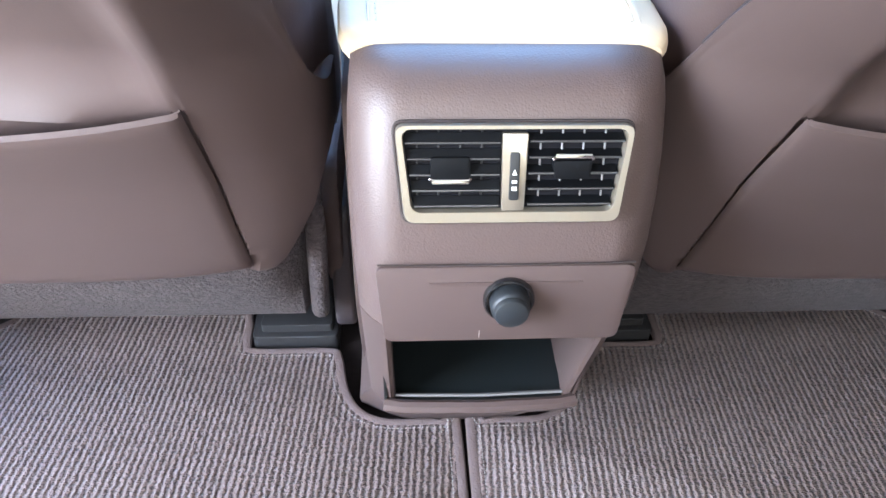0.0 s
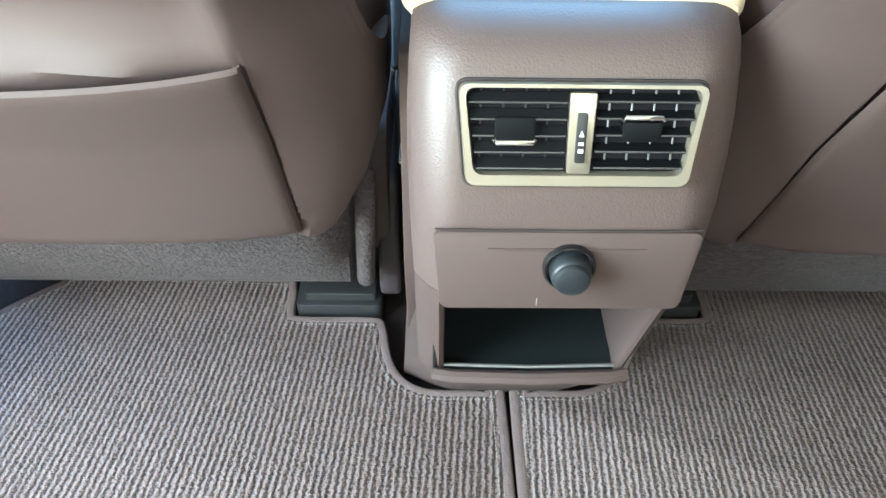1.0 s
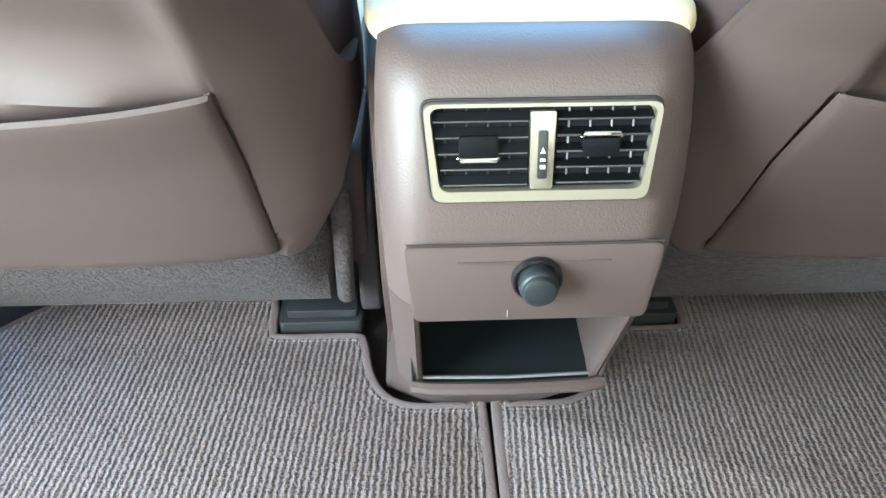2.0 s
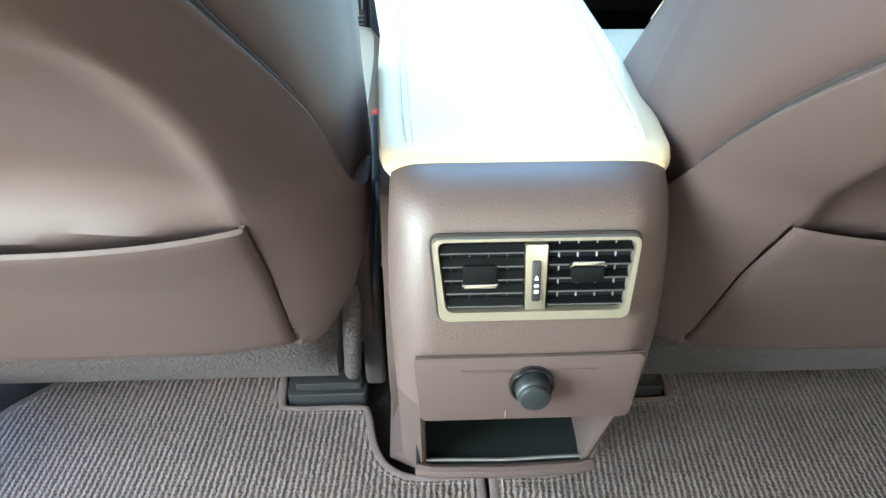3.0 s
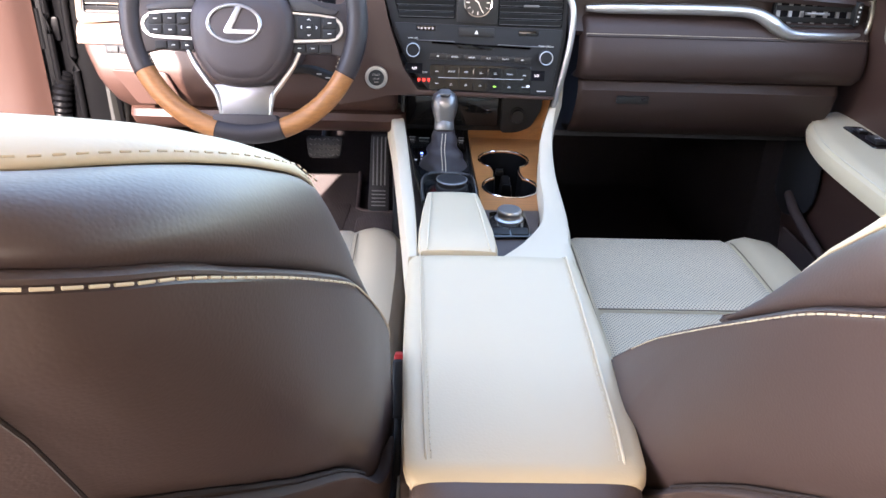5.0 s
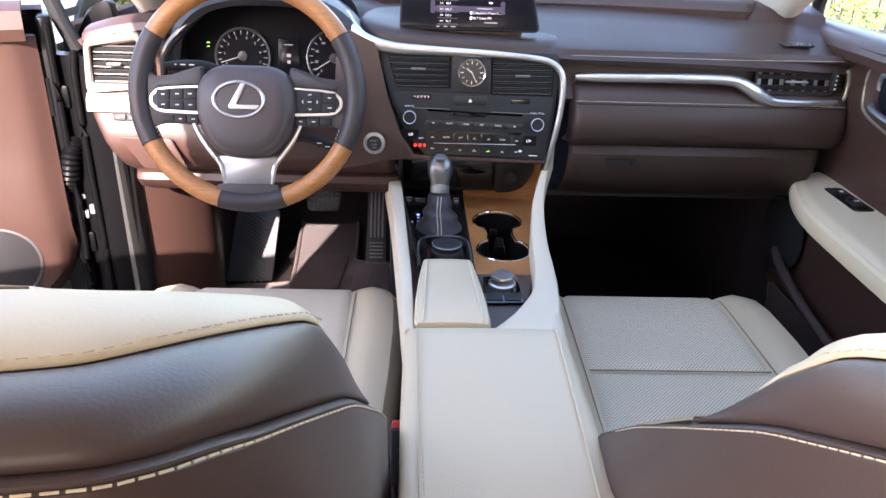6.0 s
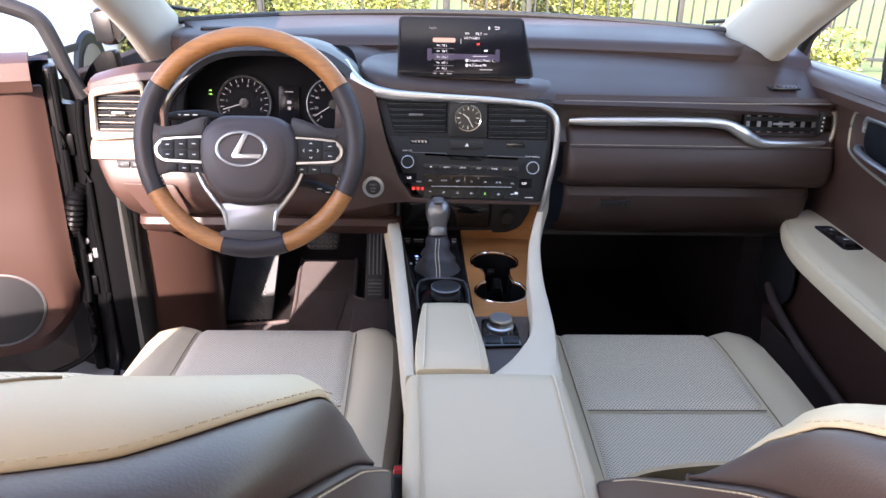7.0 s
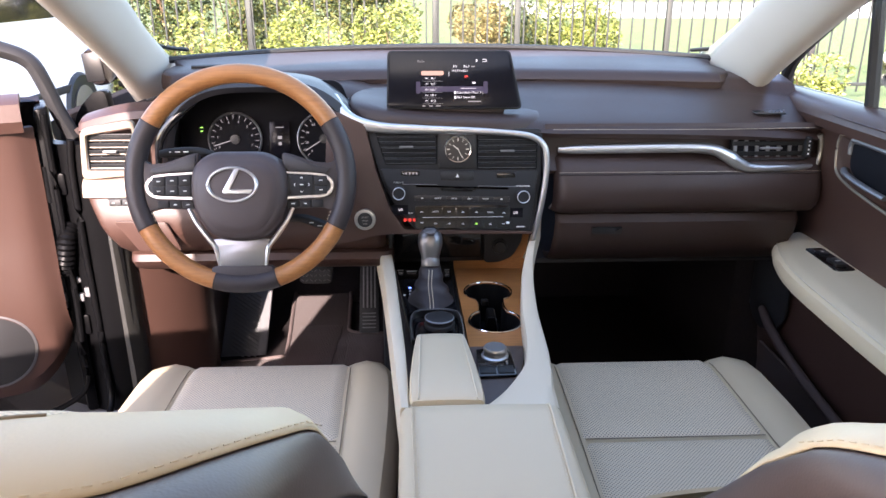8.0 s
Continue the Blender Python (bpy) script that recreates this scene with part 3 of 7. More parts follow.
for s, side in ((-1, "left"), (1, "right")):
    setting("wall_" + side, add(*rear_side(s)), "brown_smooth", "plain brown trimmed rear side of the cabin", "wall")
setting("window_rear_right", box(0.755, 0.76, -1.25, -0.26, 0.72, 1.20, 0.0), "privacy", "dark privacy glass of the rear door", "window")
gw = setting("window_rear", box(-0.62, 0.62, -1.68, -1.675, 0.72, 1.24, 0.0), "privacy", "dark glass of the back window", "window")
# unseen left pillar, widened inward to the seat to block stray sun
setting("b_pillar_left", box(-0.735, -0.612, -0.18, -0.02, 0.0, 1.22, 0.025, 3), "pillar", "cream upper trim of the middle pillar", "pillar")
setting("b_pillar_right", box(0.68, 0.75, -0.12, -0.02, 0.0, 1.22, 0.02), "pillar", "cream upper trim of the middle pillar", "pillar")
setting("sill_left", box(-0.86, -0.70, -0.12, 1.20, -0.06, 0.075, 0.02), "grey_plastic", "scuffed grey door sill plate", "sill")


def rear_door():
    """The left rear door, wide open behind the middle pillar: unseen, added to shade the driver's door."""
    d = thing("rear_door", (-0.80, -0.10, 0.0), "open rear door added out of view for its shade, with dark painted skin and brown panel", "door")
    D = pose(-0.815, -0.10, 0, 0, 0, 180 + 24)
    part("shell", box(0.0, 0.86, 0.0, 0.05, -0.02, 0.86, 0.02, 3, D), "paint", d, "dark painted outer skin")
    part("panel", box(0.03, 0.84, 0.052, 0.085, 0.08, 0.84, 0.02, 3, D), "brown_smooth", d, "brown inner panel")


rear_door()


def back_bench():
    b = thing("back_seat", (0, -1.05, 0), "plain cream leather back seat bench", "seat")
    part("cushion", box(-0.68, 0.68, -1.35, -0.72, 0.12, 0.36, 0.06, 4), "cream", b)
    part("backrest", box(-0.68, 0.68, -1.58, -1.34, 0.3, 0.86, 0.06, 4), "cream", b)


back_bench()
for s, side in ((-1, "left"), (1, "right")):
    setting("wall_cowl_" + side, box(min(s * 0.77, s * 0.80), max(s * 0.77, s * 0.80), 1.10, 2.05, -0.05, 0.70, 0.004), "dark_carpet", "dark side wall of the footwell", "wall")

# ---- rear mats ----
def rear_mat(s):
    """A floor mat cut round the console foot and the seat rails; s: side of the car."""
    pts = [(0.007, -0.75), (0.007, 0.075), (0.020, 0.101), (0.075, 0.103), (0.105, 0.118), (0.122, 0.150), (0.130, 0.194), (0.142, 0.205),
           (0.218, 0.206), (0.232, 0.216), (0.236, 0.258), (0.262, 0.270), (0.475, 0.275), (0.500, 0.262), (0.545, 0.218), (0.560, 0.19), (0.62, 0.15), (0.66, 0.02), (0.66, -0.75)]
    out = [(p.x * s, p.y) for p in catmull([(x, y, 0) for x, y in pts], 4)]
    if s < 0:
        out = out[::-1]
    t = thing("floor_mat", (s * 0.33, -0.2, 0.0), "ribbed taupe carpet floor mat with an overlocked edge", "mat", "rear floor mats")
    n = len(out)
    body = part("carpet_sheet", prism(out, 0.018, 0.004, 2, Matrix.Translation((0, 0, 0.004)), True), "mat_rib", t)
    part("binding", tube([(x, y, 0.019) for x, y in out], 0.0055, 8, flat=0.8), "mat_edge", t, "thick taupe bound edge")
    edge = [Vector((x, y, 0.0232)) for x, y in out]
    c = Vector((s * 0.33, -0.2, 0.0232))
    line = []
    for i in range(n):
        d = (edge[(i + 1) % n] - edge[i - 1]).normalized()
        nrm = Vector((-d.y, d.x, 0))
        line.append(edge[i] - nrm * 0.0085)
    sel = [p for p in line if p.y > -0.12 and abs(p.x) < 0.56]
    part("stitching", stitch(sel, 0.0024, 0.0018, 0.00042), "thread_grey", t, "pale stitching along the edge")


rear_mat(1)
rear_mat(-1)

# ---- centre console ----
con = thing("center_console", (0, 0.4, 0), "brown centre console with cream padded armrest and rear air vents", "console")


def console_rear():
    """The rear end of the console, as level sections from the floor upwards."""
    lv = [  # z, y of the rear face, half width at the face, half width of the body
        (0.000, 0.124, 0.070, 0.104), (0.05, 0.086, 0.073, 0.102), (0.10, 0.048, 0.075, 0.095), (0.13, 0.024, 0.076, 0.090), (0.150, 0.008, 0.076, 0.086)]
    up = [(0.292, -0.050, 0.078, 0.087), (0.32, -0.053, 0.080, 0.088), (0.346, -0.053, 0.081, 0.089), (0.376, -0.047, 0.082, 0.090), (0.40, -0.041, 0.082, 0.090),
          (0.425, -0.033, 0.081, 0.089), (0.437, -0.027, 0.080, 0.088), (0.446, -0.017, 0.078, 0.087), (0.4515, -0.002, 0.074, 0.085), (0.4525, 0.02, 0.07, 0.083)]

    def ring(z, y, wf, wb):
        r = 0.022
        half = [(wb, 0.35), (wb, y + 0.10), (wb, y + 0.045)]
        for k in range(7):
            a = k / 6 * 1.5708
            half.append((wf - r + r * math.cos(a) + (wb - wf) * (1 - k / 6) ** 2, y + r * 1.15 * (1 - math.sin(a))))
        half.append((wf * 0.5, y))
        pts = half + [(0, y - 0.0015)] + [(-x, q) for x, q in half[::-1]]
        return [(x, q, z) for x, q in pts]
    return [ring(*l) for l in lv], [ring(*l) for l in up]


low, high = console_rear()
part("rear_housing", loft(high), "brown_plastic", con)
part("base", loft(low), "brown_smooth", con)
# cheeks of the storage bin between base and housing
for s in (-1, 1):
    rings = []
    for z in (0.150, 0.153, 0.18, 0.22, 0.26, 0.2915):
        k = (z - 0.150) / 0.142
        y, wf, wb = 0.008 - 0.058 * k, 0.076 + 0.002 * k, 0.086 + 0.001 * k
        ring = [(wb, 0.33), (wb, y + 0.10), (wb, y + 0.045)]
        ring += [(wf - 0.022 + 0.022 * math.cos(a) + (wb - wf) * (1 - a / 1.5708) ** 2, y + 0.0253 * (1 - math.sin(a))) for a in np.linspace(0, 0.9, 5)]
        ring += [(wf - 0.0095, y + 0.007), (wf - 0.0105, y + 0.010), (wf - 0.0085, y + 0.03), (wf - 0.006, 0.14), (wf - 0.006, 0.33)]
        rings.append([(s * x, q, z) for x, q in ring])
    part("bin_cheek", loft(rings), "brown_smooth", con)
part("bin_floor", slab([[(x, 0.010, 0.160), (x, 0.05, 0.158), (x, 0.14, 0.162)] for x in np.linspace(0.072, -0.072, 7)], 0.004), "bin_liner", con, "dark rubber floor of the storage bin")
part("bin_back", slab([[(x, 0.14, 0.158), (x, 0.13, 0.24), (x, 0.12, 0.292)] for x in np.linspace(0.076, -0.076, 7)], 0.004), "bin_liner", con)
for s in (-1, 1):
    part("bin_side", prism([(-0.03, 0.285), (0.008, 0.160), (0.14, 0.160), (0.12, 0.289)], 0.002, 0.0, m=frame_of((s * 0.0735 - 0.001, 0, 0), (0, 1, 0), (0, 0, 1))), "bin_liner" if s < 0 else "brown_smooth", con)
part("bin_lip", tube([(-0.074, 0.004, 0.163), (-0.06, 0.0, 0.164), (0, -0.002, 0.164), (0.06, 0.0, 0.164), (0.074, 0.004, 0.163)], 0.0055, 8), "brown_smooth", con)
part("bin_trim", tube([(-0.066, 0.012, 0.1645), (0, 0.009, 0.1655), (0.066, 0.012, 0.1645)], 0.0016, 6), "satin", con, "thin bright strip along the bin")
# outlet panel with its shallow crease
PAN = frame_of((0, -0.0535, 0.319), (1, 0, 0), (0, 0.05, 1))
part("outlet_panel", prism(rounded([(-0.0755, 0.027), (0.0755, 0.027), (0.071, -0.028), (-0.071, -0.028)], 0.006), 0.004, 0.0022, m=PAN @ pose(0, 0, -0.0005)), "brown_smooth", con, "smooth brown panel round the power outlet")
part("panel_gap", tube([PAN @ Vector(p) for p in ((-0.074, 0.0284, 0.0022), (-0.04, 0.0284, 0.003), (0, 0.0284, 0.003), (0.04, 0.0284, 0.003), (0.074, 0.0284, 0.0022))], 0.0005, 6), "dark_seam", con)
part("crease", prism(rounded([(-0.045, 0.0165), (0.045, 0.0165), (0.038, 0.0145), (-0.038, 0.0145)], 0.001), 0.0012, 0.0005, m=PAN @ pose(0, 0, 0.003)), "brown_smooth", con)
out = part("outlet_socket", lathe([(0.0165, 0), (0.0165, 0.004), (0.0155, 0.0055), (0.0145, 0.0055), (0.014, 0.003), (0.001, 0.003)], 32, PAN @ pose(0.002, 0.0045, 0.003) @ Matrix.Scale(0.92, 4)), "piano", con, "glossy black socket ring")
part("outlet_cap", lathe([(0.0135, 0.003), (0.0135, 0.010), (0.0132, 0.013), (0.0125, 0.0142), (0.0118, 0.0150), (0.0118, 0.017), (0.0108, 0.0188), (0.0075, 0.0198), (0.001, 0.0202)], 32, PAN @ pose(0.002, 0.0045, 0.003) @ Matrix.Scale(0.86, 4)), "rubber", out, "dark rubber cap")
part("usb_mark", add(box(-0.0002, 0.0002, -0.0028, 0.0028, 0, 0.0003, 0, m=PAN @ pose(-0.014, -0.0225, 0.0036))), "thread_grey", con)

# rear air vent
VEN = frame_of((0.0, -0.0405, 0.3995), (1, 0, 0), (0, 0.29, 1))
V_OUT = rounded([(-0.0635, 0.0275), (0.0635, 0.0275), (0.0585, -0.0265), (-0.0585, -0.0265)], 0.006, 5)
V_IN = rounded([(-0.0595, 0.0250), (0.0595, 0.0250), (0.0540, -0.0188), (-0.0540, -0.0188)], 0.006, 5)
ven = part("vent_bezel", ring_prism(V_OUT, V_IN, 0.0095, VEN @ pose(0, 0, -0.001)), "champagne", con, "satin champagne metal vent surround")
part("vent_duct", prism(V_IN, 0.0014, 0.0, m=VEN @ pose(0, 0, 0.0012)), "dial_black", ven)
part("bezel_gap", tube([VEN @ Vector((x * 1.012, y * 1.022, 0.0018)) for x, y in V_OUT + V_OUT[:1]], 0.0011, 6), "dark_seam", con)
part("divider", prism(rounded([(-0.0068, 0.0228), (0.0068, 0.0228), (0.006, -0.019), (-0.006, -0.019)], 0.001), 0.0078, 0.0012, m=VEN), "champagne", ven)
part("thumbwheel", prism(rounded([(-0.0026, 0.0140), (0.0026, 0.0140), (0.0026, -0.012), (-0.0026, -0.012)], 0.0012), 0.0092, 0.0015, m=VEN @ pose(0, -0.001, 0)), "slat_black", ven, "black thumbwheel with white marks")
part("mark", add(prism([(-0.0013, 0), (0.0013, 0), (0, 0.003)], 0.0004, 0, m=VEN @ pose(0, 0.001, 0.0092)), box(-0.0013, 0.0013, -0.0035, -0.002, 0, 0.0004, 0, m=VEN @ pose(0, 0, 0.0092)), box(-0.0013, 0.0013, -0.0075, -0.0055, 0, 0.0004, 0, m=VEN @ pose(0, 0, 0.0092))), "white_print", ven)
for s in (-1, 1):
    x0, x1 = (0.0072, 0.0585) if s > 0 else (-0.0585, -0.0072)
    for k in range(5):
        v = 0.0200 - k * 0.0086
        sh = 0.0012 * k
        tilt, half = (-30, 0.0030) if s < 0 else (-58, 0.0034)
        a, b = x0 + (sh if s < 0 else 0), x1 - (sh if s > 0 else 0)
        sl = part("slat", prism(rounded([(a, half), (b, half), (b, -half), (a, -half)], 0.0008, 2), 0.0010, 0.0004, 1, VEN @ pose(0, v, 0.0046, tilt)), "vent_black", ven)
        part("slat_lip", tube([VEN @ pose(0, v, 0.0046, tilt) @ Vector((x, -half, 0.0006)) for x in (a + 0.0006, b - 0.0006)], 0.0007, 6), "black", sl)
    for k in range(4):
        x = x0 + 0.007 + k * 0.0115
        part("vane", box(x - 0.0005, x + 0.0005, -0.018, 0.024, 0.0024, 0.0034, 0.0002, 1, VEN), "satin" if s > 0 else "black", ven)
kn = part("vent_knob", prism(rounded([(-0.0105, 0.006), (0.0105, 0.006), (0.0105, -0.006), (-0.0105, -0.006)], 0.002), 0.008, 0.001, m=VEN @ pose(-0.034, 0.0045, 0.001)), "vent_black", ven)
part("knob_edge", tube([VEN @ Vector(p) for p in ((-0.0445, -0.001, 0.0085), (-0.0435, -0.0025, 0.0092), (-0.0245, -0.0025, 0.0092), (-0.0235, -0.001, 0.0085))], 0.0013, 8), "chrome", kn, "bright edge")
kn = part("vent_knob", prism(rounded([(-0.0105, 0.004), (0.0105, 0.004), (0.0095, -0.006), (-0.0095, -0.006)], 0.002), 0.008, 0.001, m=VEN @ pose(0.031, 0.0045, 0.001)), "vent_black", ven)
part("knob_edge", tube([VEN @ Vector(p) for p in ((0.0205, 0.0095, 0.0085), (0.0215, 0.011, 0.0092), (0.0405, 0.011, 0.0092), (0.0415, 0.0095, 0.0085))], 0.0013, 8), "chrome", kn, "bright edge")

# flanks along the tunnel
for s in (-1, 1):
    top = 0.365 if s < 0 else 0.29
    part("flank", prism(rounded([(0.17, 0.0), (0.08, 0.20), (0.06, 0.40), (0.35, 0.41), (0.42, 0.38), (0.46, top), (1.05, top), (1.2, top), (1.2, 0.0)], 0.02), 0.02, 0.006, m=frame_of((s * 0.088 - 0.01, 0, 0), (0, 1, 0), (0, 0, 1))), "brown_smooth", con)
part("side_panel", box(0.110, 0.116, 0.50, 1.05, 0.0, 0.362, 0.002), "brown_smooth", con)
part("deck", slab([[(x, 0.36, 0.40), (x, 0.50, 0.372), (x, 0.7, 0.372), (x, 0.92, 0.374), (x, 1.04, 0.385), (x, 1.12, 0.43)] for x in np.linspace(0.008, -0.085, 5)], 0.01), "black_matte", con)


def armrest():
    rings = []
    for y, z, w, k in ((0.0095, 0.4485, 0.080, 0.4), (0.0085, 0.4515, 0.087, 0.75), (0.014, 0.4558, 0.0915, 0.92), (0.026, 0.4575, 0.0945, 1), (0.06, 0.459, 0.0965, 1), (0.13, 0.460, 0.0985, 1), (0.2, 0.4605, 0.1, 1),
                       (0.28, 0.461, 0.1005, 1), (0.34, 0.461, 0.1005, 1), (0.360, 0.4595, 0.100, 1), (0.369, 0.455, 0.099, 0.9), (0.3725, 0.446, 0.097, 0.7)):
        h = interp(y, [0.0, 0.05, 0.13, 0.26, 0.4], [0.012, 0.010, 0.020, 0.036, 0.038]) * k
        ring = []
        for a, b in ((1, 0), (1, 0.5), (0.985, 0.78), (0.945, 0.93), (0.88, 0.985), (0.82, 1.0), (0.4, 1.03), (0, 1.035)):
            ring.append((w * a, b))
        full = ring + [(-x, b) for x, b in ring[-2::-1]]
        rings.append([(x, y, z - h + h * b) for x, b in full] + [(-w * 0.9, y, z - h - 0.004), (w * 0.9, y, z - h - 0.004)])
    return loft(rings)


arm = part("armrest_lid", armrest(), "cream", con, "padded cream leather armrest")
for s in (-1, 1):
    ln = [(s * interp(y, [0.012, 0.06, 0.2, 0.37], [0.076, 0.0785, 0.0825, 0.086]), y, interp(y, [0.012, 0.018, 0.03, 0.06, 0.2, 0.35, 0.366, 0.371], [0.443, 0.4535, 0.4585, 0.4605, 0.462, 0.4625, 0.459, 0.452])) for y in np.linspace(0.0125, 0.3705, 40)]
    part("piping" if s > 0 else "seam", tube(ln, 0.0015 if s > 0 else 0.0009, 6), "thread" if s > 0 else "cream", arm, "raised pale seam")
    part("stitching", stitch([(x - s * 0.004, y, z + 0.0004) for x, y, z in ln], 0.004, 0.003, 0.0005), "thread", arm)

# forward lid of the console box
def box_lid():
    rings = []
    for y, z, xl, xr in ((0.377, 0.446, -0.083, 0.004), (0.380, 0.456, -0.087, 0.007), (0.39, 0.4595, -0.089, 0.0085), (0.45, 0.456, -0.0885, 0.007), (0.52, 0.449, -0.085, 0.003), (0.585, 0.441, -0.0805, -0.001), (0.605, 0.437, -0.079, -0.003), (0.612, 0.43, -0.077, -0.005), (0.614, 0.415, -0.076, -0.006)):
        c, w = (xl + xr) / 2, (xr - xl) / 2
        prof = [(1, -0.03), (1, -0.012), (0.985, -0.005), (0.94, -0.001), (0.85, 0), (0.3, 0.0012)]
        full = prof + [(-a, b) for a, b in prof[::-1]]
        rings.append([(c + a * w, y, z + b) for a, b in full])
    return loft(rings)


bl = part("box_lid", box_lid(), "cream", con, "small cream leather lid before the armrest")
for x0, x1 in ((-0.077, -0.0715), (-0.002, -0.0095)):
    part("seam", tube([(x0 + (x1 - x0) * k, 0.382 + 0.226 * k, interp(0.382 + 0.226 * k, [0.377, 0.382, 0.39, 0.45, 0.52, 0.585, 0.605, 0.612], [0.447, 0.4575, 0.461, 0.4573, 0.4503, 0.4423, 0.438, 0.431])) for k in np.linspace(0, 1, 20)], 0.0011, 6), "thread", bl)

# cream rails that sweep up to the dashboard
def rail(line, widths, drop):
    P = catmull(line, 6)
    n = len(P)
    W = [interp(i / (n - 1), np.linspace(0, 1, len(widths)), widths) for i in range(n)]
    rings = []
    for i, p in enumerate(P):
        w = W[i]
        rings.append([(p.x + w * a, p.y, p.z + b) for a, b in ((0.5, -drop), (0.5, -0.006), (0.44, -0.0015), (0.3, 0), (-0.3, 0), (-0.44, -0.0015), (-0.5, -0.006), (-0.5, -drop))])
    return loft(rings)


part("rail_left", rail([(-0.094, 0.372, 0.452), (-0.0985, 0.45, 0.449), (-0.105, 0.56, 0.444), (-0.116, 0.72, 0.436), (-0.130, 0.90, 0.438), (-0.1435, 1.03, 0.444), (-0.150, 1.075, 0.440)], [0.012, 0.016, 0.019, 0.021, 0.024, 0.026, 0.022], 0.08), "cream_trim", con, "cream leather side rail")
part("rail_right", rail([(0.052, 0.372, 0.452), (0.0735, 0.43, 0.446), (0.0965, 0.51, 0.437), (0.1085, 0.60, 0.431), (0.117, 0.72, 0.430), (0.131, 0.84, 0.445), (0.152, 0.93, 0.475), (0.173, 0.975, 0.515)], [0.098, 0.064, 0.039, 0.031, 0.027, 0.022, 0.014, 0.007], 0.05), "cream_trim", con, "cream leather side rail")
# wood panel with two cup holders
CUPS = ((0.062, 0.884, 0.0445), (0.0625, 0.752, 0.0455))


def wood_panel():
    """A sheet with an opening of two joined circles."""
    out = rounded([(0.010, 0.492), (0.040, 0.492), (0.072, 0.530), (0.094, 0.62), (0.110, 0.76), (0.122, 0.86), (0.142, 0.96), (0.150, 1.01), (0.004, 1.01), (0.005, 0.88), (0.009, 0.66)], 0.01, 3)
    return out


def cup_outline(grow=0.0):
    (x1, y1, r1), (x0, y0, r0) = CUPS
    r1, r0 = r1 + grow, r0 + grow
    pts = []
    for k in range(25):
        a = radians(-57 + k * (294 / 24))
        pts.append((x1 + r1 * math.cos(a), y1 + r1 * math.sin(a)))
    neck = 0.021 + grow
    pts.append((x1 - neck, (y0 + y1) / 2))
    for k in range(25):
        a = radians(123 + k * (294 / 24))
        pts.append((x0 + r0 * math.cos(a), y0 + r0 * math.sin(a)))
    pts.append((x0 + neck, (y0 + y1) / 2))
    return pts


def sheet_with_hole(outer, inner, z, th, hole_drop):
    bm = bmesh.new()
    def loop(pts, zz):
        vs = [bm.verts.new((x, y, zz)) for x, y in pts]
        return vs, [bm.edges.new((vs[i], vs[(i + 1) % len(vs)])) for i in range(len(vs))]
    vo, eo = loop(outer, z)
    vi, ei = loop(inner, z)
    bmesh.ops.triangle_fill(bm, use_beauty=True, use_dissolve=False, edges=eo + ei)
    lo = [bm.verts.new((x, y, z - th)) for x, y in outer]
    li = [bm.verts.new((x, y, z - hole_drop)) for x, y in inner]
    for a, b in ((vo, lo), (vi, li)):
        for i in range(len(a)):
            bm.faces.new((a[i], a[(i + 1) % len(a)], b[(i + 1) % len(a)], b[i]))
    return bm


part("wood_panel", sheet_with_hole(wood_panel(), cup_outline(), 0.387, 0.02, 0.006), "wood", con, "matt honey-brown wood panel", angle=30)
part("wood_rise", slab([[(x, y, z) for x, y, z in ((0.004, 1.006, 0.386), (0.004, 1.04, 0.392), (0.006, 1.07, 0.408))], [(x, y, z) for x, y, z in ((0.08, 1.006, 0.386), (0.085, 1.04, 0.393), (0.10, 1.07, 0.41))], [(0.150, 1.006, 0.387), (0.158, 1.035, 0.42), (0.168, 1.04, 0.48)]][::-1], 0.006), "wood", con)
cw = cup_outline(-0.0006)
part("cup_well", add(loft([[(x, y, 0.386) for x, y in cw], [(x, y, 0.305) for x, y in cup_outline(-0.004)]], cap=False), prism(cup_outline(-0.004), 0.004, 0, m=Matrix.Translation((0, 0, 0.301)))), "vent_black", con, "black double cup holder")
cb = cup_outline(0.0016)
part("cup_rim", tube([(x, y, 0.3885) for x, y in cb + cb[:1]], 0.0017, 6), "chrome", con, "bright rim of the cup holders")
for x, y, a in ((0.03, 0.72, 40), (0.092, 0.715, 140), (0.06, 0.92, -90)):
    part("cup_grip", box(-0.004, 0.010, -0.007, 0.007, 0.345, 0.356, 0.002, m=pose(x, y, 0, 0, 0, a)), "black", con)
# folding black divider between the cups
for y, h, a in ((0.800, 0.078, -20), (0.822, 0.076, 22)):
    dv_m = pose(0.062, y, 0.306, 90 + a)
    leaf_ = part("cup_divider", prism(rounded([(-0.017, 0), (0.017, 0), (0.006, h), (-0.008, h)], 0.004), 0.003, 0.001, m=dv_m), "vent_black", con, "black folding cup divider")
    part("divider_edge", tube([dv_m @ Vector(p) for p in ((0.0155, 0.004, 0.0015), (0.006, h - 0.003, 0.0015))], 0.0012, 6), "silver", leaf_)
